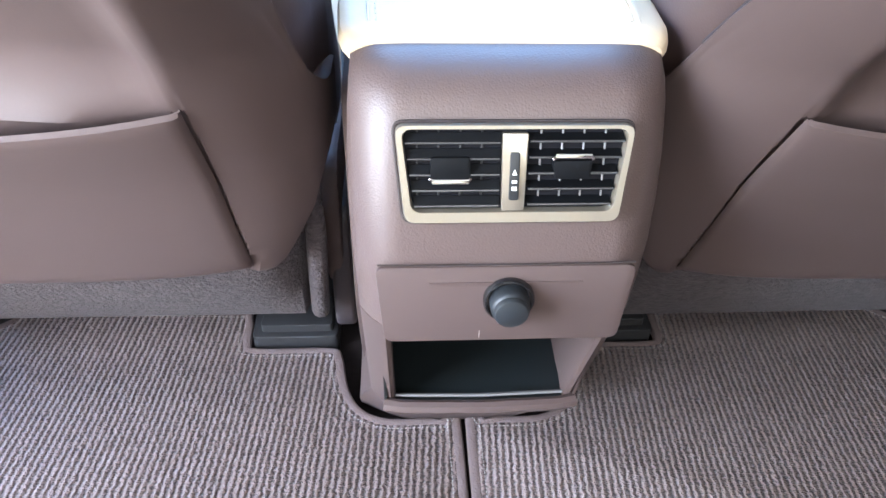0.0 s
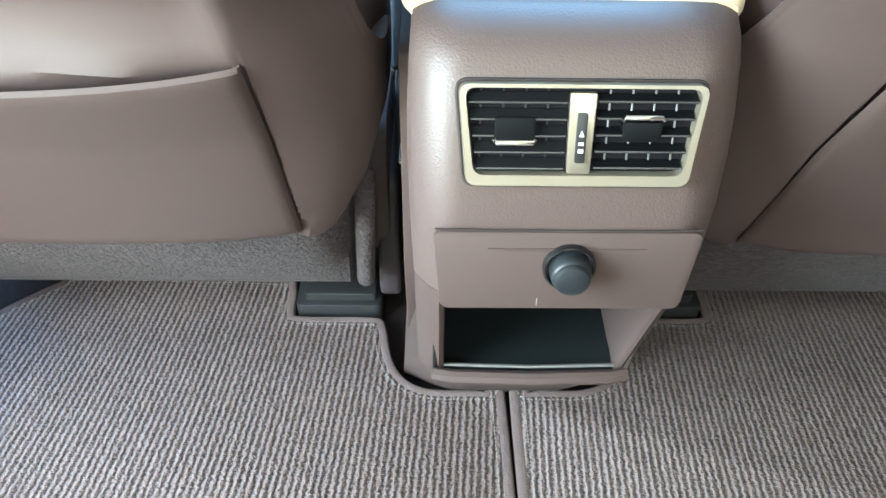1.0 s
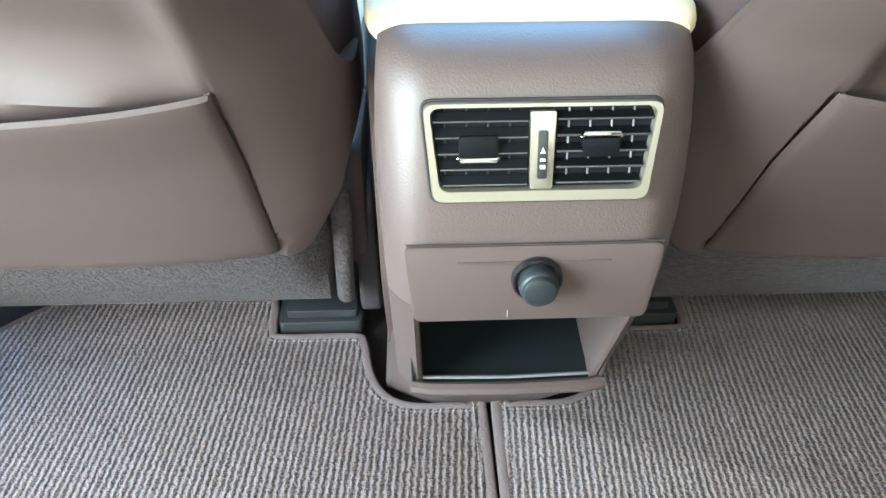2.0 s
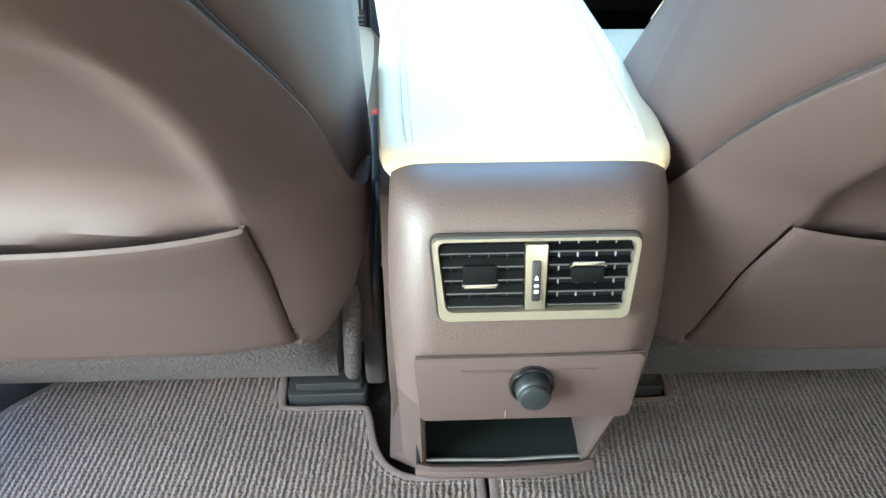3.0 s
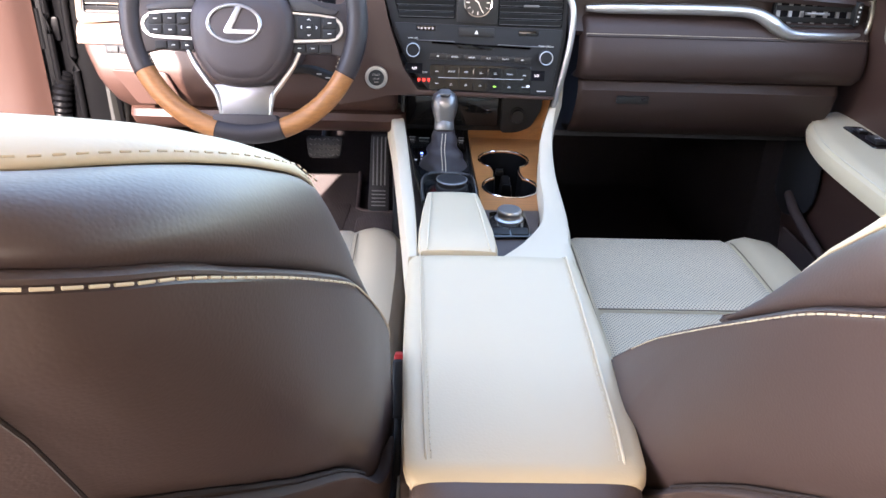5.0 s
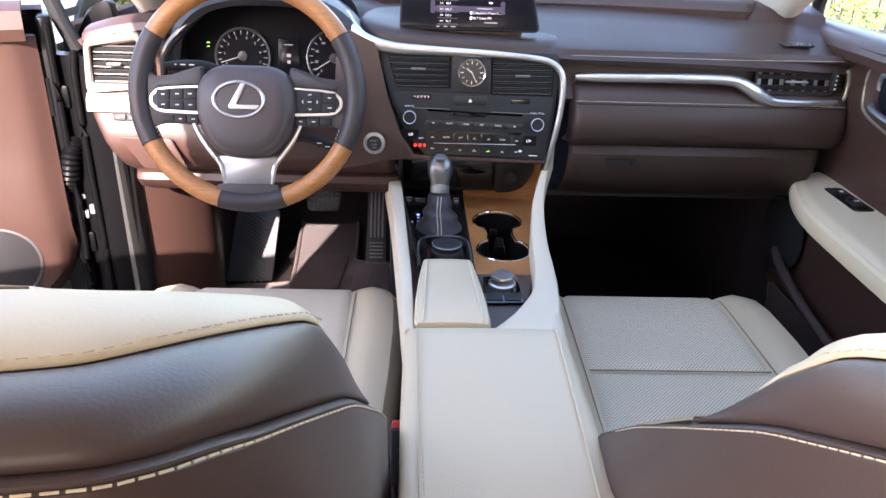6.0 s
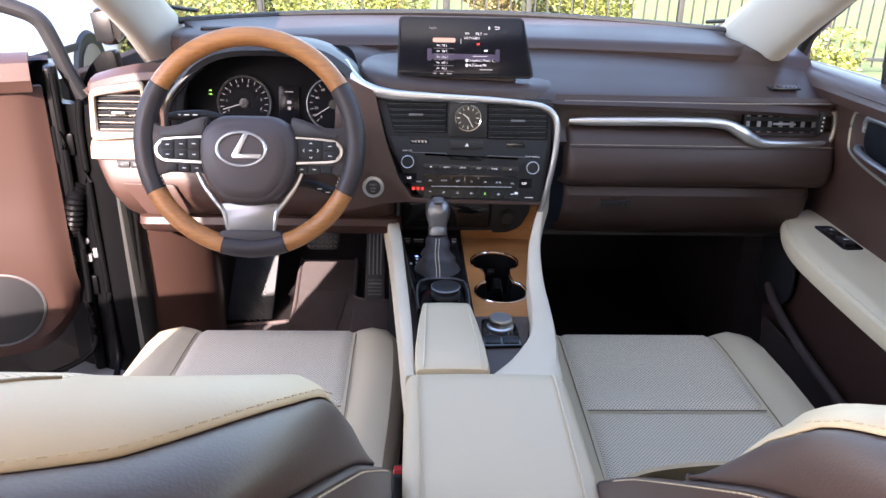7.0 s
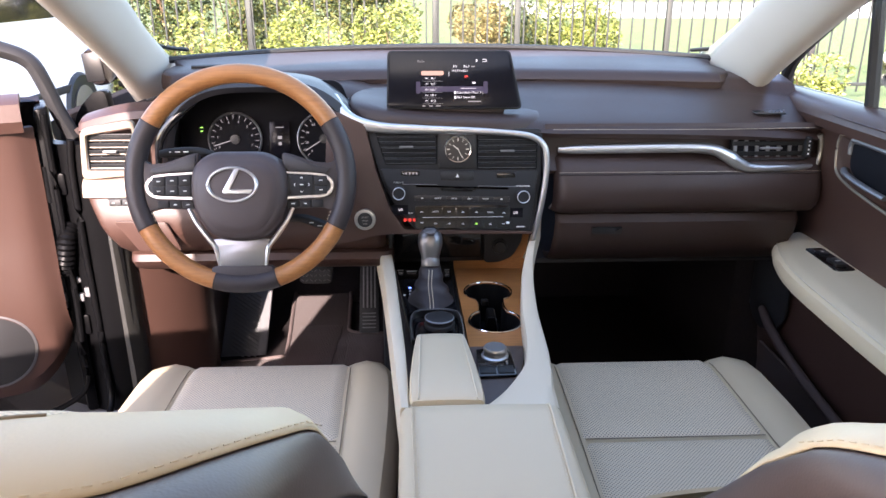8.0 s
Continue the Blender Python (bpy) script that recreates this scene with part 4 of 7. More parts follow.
# drive mode switch
md = part("mode_plate", prism(rounded([(0.014, 0.548), (0.075, 0.552), (0.0735, 0.642), (0.018, 0.636)], 0.005), 0.006, 0.002, m=Matrix.Translation((0, 0, 0.3875))), "piano", con, "glossy black drive mode plate")
part("mode_knob", lathe([(0.0215, 0), (0.0215, 0.002), (0.0185, 0.004), (0.0175, 0.008), (0.0185, 0.0095), (0.0185, 0.014), (0.0168, 0.0165), (0.001, 0.0168)], 32, Matrix.Translation((0.0465, 0.612, 0.3935))), "silver", md, "brushed silver rotary knob")
for x in (0.0305, 0.0585):
    part("mode_button", box(x - 0.0125, x + 0.0125, 0.5555, 0.578, 0.3925, 0.3955, 0.0012), "slat_black", md)
part("rear_deck", prism(rounded([(0.0095, 0.478), (0.046, 0.478), (0.0745, 0.530), (0.0945, 0.62), (0.0985, 0.655), (0.0088, 0.655)], 0.004), 0.0016, 0.0006, m=Matrix.Translation((0, 0, 0.3868))), "brown_plastic", con, "dark brown deck round the mode switch")
# selector
sp = part("selector_plate", prism(rounded([(-0.123, 1.06), (-0.006, 1.06), (-0.002, 0.78), (-0.006, 0.62), (-0.078, 0.62), (-0.100, 0.80)], 0.012), 0.008, 0.003, m=Matrix.Translation((0, 0, 0.384))), "piano", con, "glossy black gear selector plate")
GW = catmull([(-0.083, 0.66, 0.400), (-0.086, 0.72, 0.404), (-0.078, 0.760, 0.405), (-0.042, 0.768, 0.405), (-0.008, 0.760, 0.405), (0.000, 0.72, 0.404), (0.0, 0.66, 0.400)], 5)
part("gate_wall", slab([[(x, y, 0.390) for x, y, z in GW], [(x, y, z - 0.002) for x, y, z in GW], [(x + 0.06 * (-0.042 - x), y - 0.002, z) for x, y, z in GW]], 0.003), "black", sp, "low black wall round the control dial")
part("gate_ring", tube(GW, 0.0016, 8), "grey_plastic", sp)
part("touch_dial", lathe([(0.026, 0), (0.026, 0.006), (0.0245, 0.008), (0.0235, 0.0085), (0.0235, 0.014), (0.0245, 0.0155), (0.0235, 0.0175), (0.021, 0.0183), (0.001, 0.0186)], 36, Matrix.Translation((-0.0385, 0.705, 0.402))), "black_matte", sp, "round grey control dial")
part("dial_ring", lathe([(0.0235, 0.0), (0.0252, 0.001), (0.0252, 0.0025), (0.0235, 0.0035)], 36, Matrix.Translation((-0.0385, 0.705, 0.4165))), "satin", sp)
lev = thing("gear_lever", (-0.05, 0.87, 0.392), "silver topped gear lever with stitched leather boot", "gear lever")


def boot():
    rings = []
    rng = random.Random(5)
    for k in np.linspace(0, 1, 34):
        c = Vector((-0.050, 0.835, 0.392)).lerp(Vector((-0.0485, 0.893, 0.441)), k)
        rx, ry = interp(k, [0, 0.25, 0.6, 1], [0.039, 0.032, 0.0245, 0.019]), interp(k, [0, 0.25, 0.6, 1], [0.055, 0.042, 0.0275, 0.019])
        ring = []
        for j in range(28):
            a = 6.28319 * j / 28
            fold = math.sin(k * 17 + 2.2 * math.sin(a + 0.5) + 0.9 * math.sin(2 * a + 1.0))
            f = 1 + 0.06 * math.sin(3 * a + 7 * k) * (1 - k) + 0.085 * (abs(fold) ** 0.7 * math.copysign(1, fold)) * (0.25 + 0.75 * math.sin(math.pi * min(1, k * 1.05))) + 0.10 * math.cos(4 * a) * (1 - k) ** 2
            ring.append((c.x + rx * f * math.cos(a), c.y + ry * f * math.sin(a), c.z))
        rings.append(ring)
    return loft(rings)


part("boot", boot(), "wheel_leather", lev, "creased dark leather boot")
for dx in (-0.003, 0.003):
    part("stitching", stitch([(-0.050 + dx + 0.001 * math.sin(k * 8), 0.835 + 0.058 * k - interp(k, [0, 0.25, 0.6, 1], [0.0615, 0.0475, 0.0315, 0.0222]), 0.394 + 0.047 * k) for k in np.linspace(0.05, 0.98, 30)], 0.004, 0.002, 0.0008), "thread", lev)
part("collar", lathe([(0.0145, 0), (0.0155, 0.004), (0.0155, 0.012), (0.014, 0.016), (0.001, 0.016)], 24, pose(-0.0485, 0.893, 0.438, -22) @ Matrix.Scale(1.15, 4)), "satin", lev)
kr = []
for z, w, d in ((0.0, 0.0135, 0.014), (0.012, 0.0145, 0.016), (0.026, 0.018, 0.020), (0.036, 0.0195, 0.022), (0.048, 0.019, 0.0215), (0.056, 0.0165, 0.019), (0.061, 0.0115, 0.0135), (0.0625, 0.005, 0.006)):
    kr.append([pose(-0.0485, 0.898, 0.446, -18) @ Vector((1.22 * w * math.copysign(abs(math.cos(a)) ** 0.8, math.cos(a)), 1.15 * d * math.copysign(abs(math.sin(a)) ** 0.8, math.sin(a)), z)) for a in [6.28319 * j / 24 for j in range(24)]])
part("knob", loft(kr), "spoke_silver", lev, "satin silver gear knob")
part("knob_cap", prism(rounded([(-0.0115, -0.012), (0.0115, -0.012), (0.010, 0.016), (-0.010, 0.016)], 0.008), 0.003, 0.001, m=pose(-0.0485, 0.896, 0.5065, -18) @ pose(0, 0, 0, 22)), "grey_plastic", lev)
for x, y, w in ((-0.108, 0.99, 0.006), (-0.108, 0.975, 0.004), (-0.085, 0.985, 0.010), (-0.012, 0.99, 0.005), (-0.012, 0.975, 0.004)):
    part("print", box(x - w, x + w, y - 0.002, y + 0.002, 0.3925, 0.3928, 0), "white_print", sp)
for dx, y in ((0.006, 0.882), (0.006, 0.866), (-0.005, 0.862), (0.006, 0.85)):
    part("gate_letter", box(-0.094 + dx - 0.002, -0.094 + dx + 0.002, y - 0.003, y + 0.003, 0.3925, 0.3928, 0), "white_print", sp)
part("gate_light", box(-0.091, -0.086, 0.895, 0.900, 0.3925, 0.3928, 0), "glow_blue", sp)
# seat rail covers on the rear floor
for s in (-1, 1):
    rc = thing("seat_rail_cover", (s * 0.18, 0.25, 0), "dark plastic cover over the foot of a seat rail", "cover", "seat rail covers")
    part("shell", prism(rounded([(-0.047, -0.045), (0.047, -0.045), (0.047, 0.07), (-0.047, 0.07)], 0.008), 0.032, 0.008, 3, Matrix.Translation((s * 0.178, 0.262, 0.0))), "black_matte", rc)
    part("end_cap", prism(rounded([(-0.040, -0.02), (0.040, -0.02), (0.036, 0.03), (-0.036, 0.03)], 0.006), 0.020, 0.006, 3, Matrix.Translation((s * 0.176, 0.245, 0.022))), "black_matte", rc)

# ---- front seats ----
SX = 0.357
ZS = [0.20, 0.24, 0.30, 0.36, 0.42, 0.458, 0.53, 0.593, 0.63, 0.65, 0.718, 0.745, 0.80]
WS = [0.215, 0.230, 0.246, 0.250, 0.252, 0.252, 0.254, 0.253, 0.252, 0.251, 0.247, 0.243, 0.232]
YM = [0.185, 0.168, 0.150, 0.132, 0.112, 0.102, 0.060, 0.020, -0.003, -0.012, -0.040, -0.058, -0.085]
HR = [0.090, 0.102, 0.112, 0.124, 0.142, 0.160, 0.200, 0.233, 0.242, 0.244, 0.235, 0.226, 0.20]
PN = [4.2, 4.0, 3.9, 3.7, 3.6, 3.4, 3.0, 2.8, 2.7, 2.7, 2.7, 2.7, 2.7]


def back_at(u, z, off=0.0):
    """A place on the rear of the backrest: u from -1 to 1 across."""
    w, n = interp(z, ZS, WS) + off, interp(z, ZS, PN)
    a = min(1.0, abs(u))
    return Vector((w * u, interp(z, ZS, YM) - (interp(z, ZS, HR) + off) * (1 - a ** n) ** (1 / n), z))


US = [math.sin(a) for a in np.linspace(-math.pi / 2, math.pi / 2, 57)]


def z_arch(u):
    return interp(abs(u), [0, 0.35, 0.605, 0.66, 0.705, 0.76, 0.80, 0.845, 0.875, 0.905, 0.925, 0.94, 0.956, 1], [0.675, 0.673, 0.668, 0.664, 0.658, 0.647, 0.631, 0.602, 0.570, 0.535, 0.505, 0.475, 0.44, 0.40])


def through_knots(v, knots):
    """A smooth curve through knots of v, r, y, z; v from the middle of the seat outwards."""
    n = len(knots)
    i = max(0, min(n - 2, sum(1 for k in knots[1:-1] if k[0] <= v)))
    p, q = knots[i], knots[i + 1]
    h = q[0] - p[0]
    t = max(0.0, (v - p[0]) / h)

    def slope(j, d):
        lo, hi = knots[max(j - 1, 0)], knots[min(j + 1, n - 1)]
        return (hi[d] - lo[d]) / (hi[0] - lo[0])
    f = (2 * t ** 3 - 3 * t * t + 1, h * (t ** 3 - 2 * t * t + t), 3 * t * t - 2 * t ** 3, h * (t ** 3 - t * t))
    return Vector([f[0] * p[d] + f[1] * slope(i, d) + f[2] * q[d] + f[3] * slope(i + 1, d) for d in (1, 2, 3)])


# lines across the head of the backrest, from its middle out to the side and on forward: v, distance from the middle, y, z
STITCH = [(0, 0, -0.284, 0.786), (0.4, 0.10, -0.280, 0.784), (0.74, 0.183, -0.257, 0.772), (0.80, 0.199, -0.240, 0.764), (0.84, 0.208, -0.224, 0.757), (0.88, 0.217, -0.202, 0.745),
          (0.92, 0.226, -0.168, 0.726), (0.96, 0.2365, -0.118, 0.696), (0.98, 0.2415, -0.090, 0.678), (0.99, 0.2445, -0.062, 0.656), (1.0, 0.2475, -0.016, 0.619), (1.25, 0.2495, 0.06, 0.556), (1.5, 0.248, 0.112, 0.511), (2, 0.245, 0.17, 0.46)]
CREAM = [(0, 0, -0.243, 0.794), (0.4, 0.088, -0.237, 0.792), (0.74, 0.162, -0.214, 0.785), (0.80, 0.178, -0.200, 0.7815), (0.84, 0.190, -0.185, 0.777), (0.88, 0.202, -0.166, 0.770),
         (0.92, 0.214, -0.143, 0.760), (0.96, 0.2255, -0.110, 0.742), (0.98, 0.2295, -0.088, 0.719), (0.99, 0.2315, -0.068, 0.696), (1.0, 0.232, -0.030, 0.640)]
CREST = [(0, 0, -0.165, 0.787), (0.4, 0.085, -0.163, 0.786), (0.74, 0.146, -0.157, 0.782), (0.80, 0.161, -0.151, 0.779), (0.84, 0.173, -0.144, 0.7755), (0.88, 0.186, -0.133, 0.769),
         (0.92, 0.199, -0.116, 0.759), (0.96, 0.211, -0.090, 0.741), (0.98, 0.216, -0.073, 0.717), (0.99, 0.219, -0.054, 0.692), (1.0, 0.220, -0.020, 0.636)]
FRONT = [(0, 0, -0.100, 0.744), (0.4, 0.085, -0.099, 0.743), (0.74, 0.138, -0.096, 0.740), (0.80, 0.152, -0.092, 0.737), (0.84, 0.163, -0.087, 0.733), (0.88, 0.174, -0.079, 0.727),
         (0.92, 0.185, -0.066, 0.717), (0.96, 0.197, -0.046, 0.700), (0.98, 0.202, -0.036, 0.680), (0.99, 0.205, -0.020, 0.656), (1.0, 0.207, 0.004, 0.610)]
LOW = [(0, 0, 0.03, 0.50), (0.5, 0.10, 0.035, 0.50), (0.9, 0.18, 0.05, 0.50), (1.0, 0.21, 0.07, 0.50)]


def seat_line(knots):
    def at(v):
        p = through_knots(abs(v), knots)
        return Vector((math.copysign(p.x, v), p.y, p.z))
    return at


stitch_line, cream_line, crest_line, front_line, low_line = (seat_line(k) for k in (STITCH, CREAM, CREST, FRONT, LOW))


def groove_line(v):
    p = stitch_line(v)
    return Vector((p.x * 0.990, p.y + 0.0035, p.z + 0.0035))


HEAD_V = [math.copysign(1 - (1 - abs(k)) ** 1.9, k) for k in np.linspace(-1, 1, 81)]


def head_point(lines, puff, v, k, tuck=0.0, lift=0.0):
    """A place on the soft sheet between lines across the head: it swells outwards by puff between each two and is tucked in along its first and last line."""
    P = [f(v) for f in lines]
    n = len(P) - 1
    i = min(int(k * n), n - 1)
    t = k * n - i
    m = P[i].lerp(P[i + 1], t)
    out = Vector((m.x * (0.35 + 0.9 * abs(v) ** 8), -0.10 + (m.y + 0.20) * 0.6, 0.11)).normalized()
    e = min(k, 1 - k) * n * (P[i + 1] - P[i]).length
    d = max(0.0, 1 - e / 0.007)
    return m + out * (lift + puff[i] * (1 - abs(v) ** 12) * 4 * t * (1 - t) - tuck * (1 - math.sqrt(max(0.0, 1 - d * d))))


def padded(lines, ks, puff, tuck=0.0, thick=0.004):
    return slab([[head_point(lines, puff, v, k, tuck) for v in HEAD_V] for k in ks], thick)


def strip(at, lo, hi, n=14, inset=0.006, r=0.06, round_lo=True, round_hi=True, thick=0.004, off=0.0):
    """A padded sheet between two curves over the backrest, drawn in at its ends."""
    rows = []
    for k in sorted(set(list(np.linspace(0, 1, n)) + [r * f for f in (0.1, 0.3, 0.6)] + [1 - r * f for f in (0.1, 0.3, 0.6)])):
        d = 0.0
        if round_lo and k < r:
            d = 1 - math.sqrt(max(0, 1 - (1 - k / r) ** 2))
        if round_hi and k > 1 - r:
            d = 1 - math.sqrt(max(0, 1 - ((k - 1 + r) / r) ** 2))
        rows.append([at(u, lo(u) + (hi(u) - lo(u)) * k, off * (1 - k) ** 2 - inset * d) for u in US])
    return slab(rows, thick)


def panel_at(v, z, off=0.0):
    """The leather of the back; beyond 1 it runs forward along the side."""
    p = back_at(max(-1, min(1, v)), z, off)
    p.y += 0.115 * max(0, abs(v) - 1)
    return p


def panel_low(v):
    a = abs(v)
    return z_arch(v) - 0.02 if a <= 1 else interp(a - 1, [0, 0.3, 1], [0.38, 0.31, 0.28])


VS = [-2, -1.8, -1.6, -1.4, -1.25, -1.12, -1.06, -1.03] + [k for k in HEAD_V] + [1.03, 1.06, 1.12, 1.25, 1.4, 1.6, 1.8, 2]


def panel_point(v, k, off=0.0):
    """A place on the leather of the back, from the arch of the shell (k 0) up to the stitched seam (k 1)."""
    top = stitch_line(v)
    lo = panel_low(v)
    p = panel_at(v, lo + (top.z - lo) * k, off)
    return p + (top - panel_at(v, top.z)) * step(0.0, 1.0, k)


def front_seat(label, lean):
    """A front seat; lean: how far it is laid back for each metre of height."""
    t = thing("front_seat", (0, 0.45, 0.0), label, "seat", "front seats")

    def up(name, bm, *rest, **more):
        for v in bm.verts:
            v.co.y -= lean * max(0.0, v.co.z - 0.56)
        return part(name, bm, *rest, **more)

    rows = []
    for k in list(np.linspace(0, 0.9, 18)) + [0.93, 0.955, 0.97, 0.98, 0.99]:
        rows.append([panel_point(v, k, -0.012 * (1 - k) ** 2 * (1 if abs(v) < 1 else 0.3)) for v in VS])
    for lift, sink in ((-0.0012, 0.0006), (0.0, 0.0016), (0.0012, 0.0006), (0.0028, 0.0008), (0.0042, 0.0030), (0.0050, 0.0062), (0.0045, 0.0130)):
        row = []
        for v in VS:
            p, m = panel_point(v, 1.0), panel_point(v, 0.99)
            along = (p - m).normalized()
            inward = Vector((-p.x * 0.6, 0.12, -0.05)).normalized() if abs(v) < 1.0 else Vector((-math.copysign(1, v), 0.2, -0.2)).normalized()
            row.append(p + along * lift + inward * sink)
        rows.append(row)
    bk = up("back_panel", slab(rows, 0.003), "brown_leather", t, "smooth dark brown leather seat back")
    ks = np.concatenate([[0, 0.004, 0.012, 0.025, 0.045, 0.07], np.linspace(0.1, 0.9, 11), [0.93, 0.955, 0.975, 0.988, 0.996, 1]])
    yk = up("back_yoke", padded([groove_line, cream_line], ks, (0.011,), 0.0045), "brown_leather", t, "dark brown leather yoke of the seat back", angle=70)
    ks = np.concatenate([[0, 0.006, 0.015, 0.03, 0.05], np.linspace(0.08, 1, 24)])
    up("top_cover", padded([cream_line, crest_line, front_line, low_line], ks, (0.006, 0.006, 0.0), 0.0016, 0.003), "cream", t, "cream leather top and front of the backrest", angle=70)

    top = [cream_line, crest_line, front_line, low_line]
    rows = []
    for k in np.linspace(0, 1, 20):
        row = []
        for c in np.linspace(-0.60, 0.60, 25):
            k0 = 0.25 + 0.10 * (c / 0.6) ** 2
            e = min((0.60 - abs(c)) * 0.22, k * 0.09)
            row.append(head_point(top, (0.006, 0.006, 0.0), c, k0 + (0.62 - k0) * k, lift=0.0016 * math.sqrt(min(1.0, max(0.0, e) / 0.006)) + 0.0002))
        rows.append(row)
    up("insert", slab(rows, 0.0012), "cream_perf", t, "perforated cream insert")
    up("insert_seam", tube([head_point(top, (0.006, 0.006, 0.0), c, 0.25 + 0.10 * (c / 0.6) ** 2, lift=0.0004) for c in np.linspace(-0.60, 0.60, 25)], 0.0009, 6), "cream_seam", t)
    part("lower_front", strip(lambda u, z, o: Vector((interp(z, ZS, WS) * 0.93 * u, interp(z, ZS, YM) + 0.03 + 0.05 * (1 - abs(u) ** 3) ** (1 / 3), z)), lambda u: 0.25, lambda u: 0.49, 12, 0.0, 0.05, False, False), "cream", t)
    # seams and stitches
    fine = np.concatenate([np.linspace(-1.5, -1, 30)[:-1], np.linspace(-1, -0.9, 40)[:-1], np.linspace(-0.9, 0.9, 80), np.linspace(0.9, 1, 40)[1:], np.linspace(1, 1.5, 30)[1:]])
    up("stitching", stitch([stitch_line(v) + Vector((math.copysign(0.0004, v), -0.0006, 0.0004)) for v in fine], 0.0052, 0.0016, 0.00055), "thread", bk, "cream stitching across the seat back")
    up("stitching", stitch([cream_line(v) + Vector((0, 0.0032, 0.0022)) for v in np.linspace(-0.97, 0.97, 90)], 0.0035, 0.0030, 0.0004), "cream", yk)
    for s in (-1, 1):
        ln = [panel_point(s * v, k, -0.0003) for v, k in zip(np.interp(np.linspace(0, 1, 24), [0, 0.3, 0.65, 1], [0.645, 0.655, 0.668, 0.680]), np.linspace(0.97, 0.14, 24))]
        up("seam", tube(ln, 0.0008, 6), "dark_seam", bk)
    SHELL_U = sorted([math.sin(a) for a in np.linspace(-math.pi / 2, math.pi / 2, 61)] + [s * u for s in (-1, 1) for u in np.arange(0.700, 0.775, 0.004)])
    # hard lower shell with an arched lip and a knee hollow
    rows = []
    for k in np.concatenate([np.linspace(0, 0.05, 5), np.linspace(0.08, 0.92, 44), np.linspace(0.94, 1, 7)]):
        row = []
        for u in SHELL_U:
            zb = 0.222 + 0.13 * step(0.84, 1.02, abs(u)) ** 1.4
            z = zb + (z_arch(u) - zb) * k
            rim = 1 - max(0, 1 - min(k, 1 - k) / 0.03) ** 2
            p = back_at(u, z, 0.010 * math.sqrt(max(0.0, rim)) - 0.010)
            r = abs(p.x)
            ztop = interp(r, [0, 0.10, 0.14, 0.166, 0.18, 0.19, 0.196], [0.642, 0.638, 0.631, 0.618, 0.600, 0.575, 0.53])
            zlow = 0.410 + 0.014 * (r / 0.18) ** 2
            side = interp(z, [0.40, 0.44, 0.53, 0.7], [0.180, 0.184, 0.195, 0.196])
            soft = step(0.0, -0.028, z - ztop) * step(0.0, -0.030, r - side)
            h = max(0.0, min(1.0, (z - zlow) / max(0.02, ztop - zlow)))
            bowl = math.sin(math.pi * h ** 0.75) * (1 - (r / 0.20) ** 2)
            p.y += soft * (0.008 + 0.062 * max(0.0, bowl)) + 0.006 * step(zlow + 0.004, zlow - 0.004, z) * step(0.1832, 0.1818, r)
            row.append(p)
        rows.append(row)
    part("shell_gap", tube([back_at(u, z_arch(u) + 0.0015, -0.0065) for u in np.linspace(-0.95, 0.95, 90)], 0.0016, 6), "dark_seam", t)
    sh = part("lower_shell", slab(rows, 0.004), "brown_smooth", t, "moulded brown plastic seat back shell")
    # pocket panel
    rows = []
    for k in np.concatenate([[0, 0.01, 0.03], np.linspace(0.08, 0.93, 14), [0.965, 0.985, 1.0]]):
        row = []
        for u in np.concatenate([[-1, -0.994, -0.98], np.linspace(-0.95, 0.95, 25), [0.98, 0.994, 1]]):
            x = 0.1813 * u
            zt = 0.412 + 0.014 * u * u
            zb = 0.236 + 0.006 * u * u
            z = zb + (zt - zb) * k
            q = min(min(k, 1 - k) * (zt - zb), (1 - abs(u)) * 0.18) / 0.007
            rim = math.sqrt(max(0.0, 1 - max(0.0, 1 - q) ** 2))
            b = back_at(x / interp(z, ZS, WS), z)
            row.append((x, b.y + 0.003 - 0.005 * rim - 0.004 * k, z))
        rows.append(row)
    part("pocket_panel", slab(rows, 0.006), "brown_smooth", t, "brown seat back pocket panel")
    # carpeted skirt under the pocket
    rows = []
    for k in np.linspace(0, 1, 8):
        row = []
        for u in np.linspace(-1, 1, 33):
            zt = 0.250 + 0.055 * step(0.84, 1.0, abs(u))
            b = back_at(u * 0.98, 0.26)
            e = step(0.94, 1.0, abs(u))
            y, z = b.y + 0.012 + (0.178 - b.y - 0.012) * k + 0.05 * e * e, zt + (0.102 - zt) * k
            row.append((u * (0.226 - 0.012 * k), y, z - 0.006 * math.sin(3.1416 * k)))
        rows.append(row)
    part("skirt", slab(rows[::-1], 0.008), "carpet", t, "taupe carpeted skirt under the seat back")
    for s in (-1, 1):
        part("skirt_hem", tube(catmull([(s * 0.224, 0.118, 0.298), (s * 0.226, 0.122, 0.25), (s * 0.221, 0.150, 0.17), (s * 0.216, 0.180, 0.105)], 6), 0.009, 10), "carpet", t, "rolled end of the carpeted skirt")
    # side cover by the hinge
    for s in (-1, 1):
        part("hinge_cover", prism(rounded([(0.205, 0.11), (0.19, 0.20), (0.20, 0.27), (0.34, 0.26), (0.42, 0.18), (0.42, 0.10)], 0.03), 0.018, 0.006, m=frame_of((s * 0.232 - 0.009, 0, 0), (0, 1, 0), (0, 0, 1))), "brown_smooth", t)
    # cushion
    rings = []
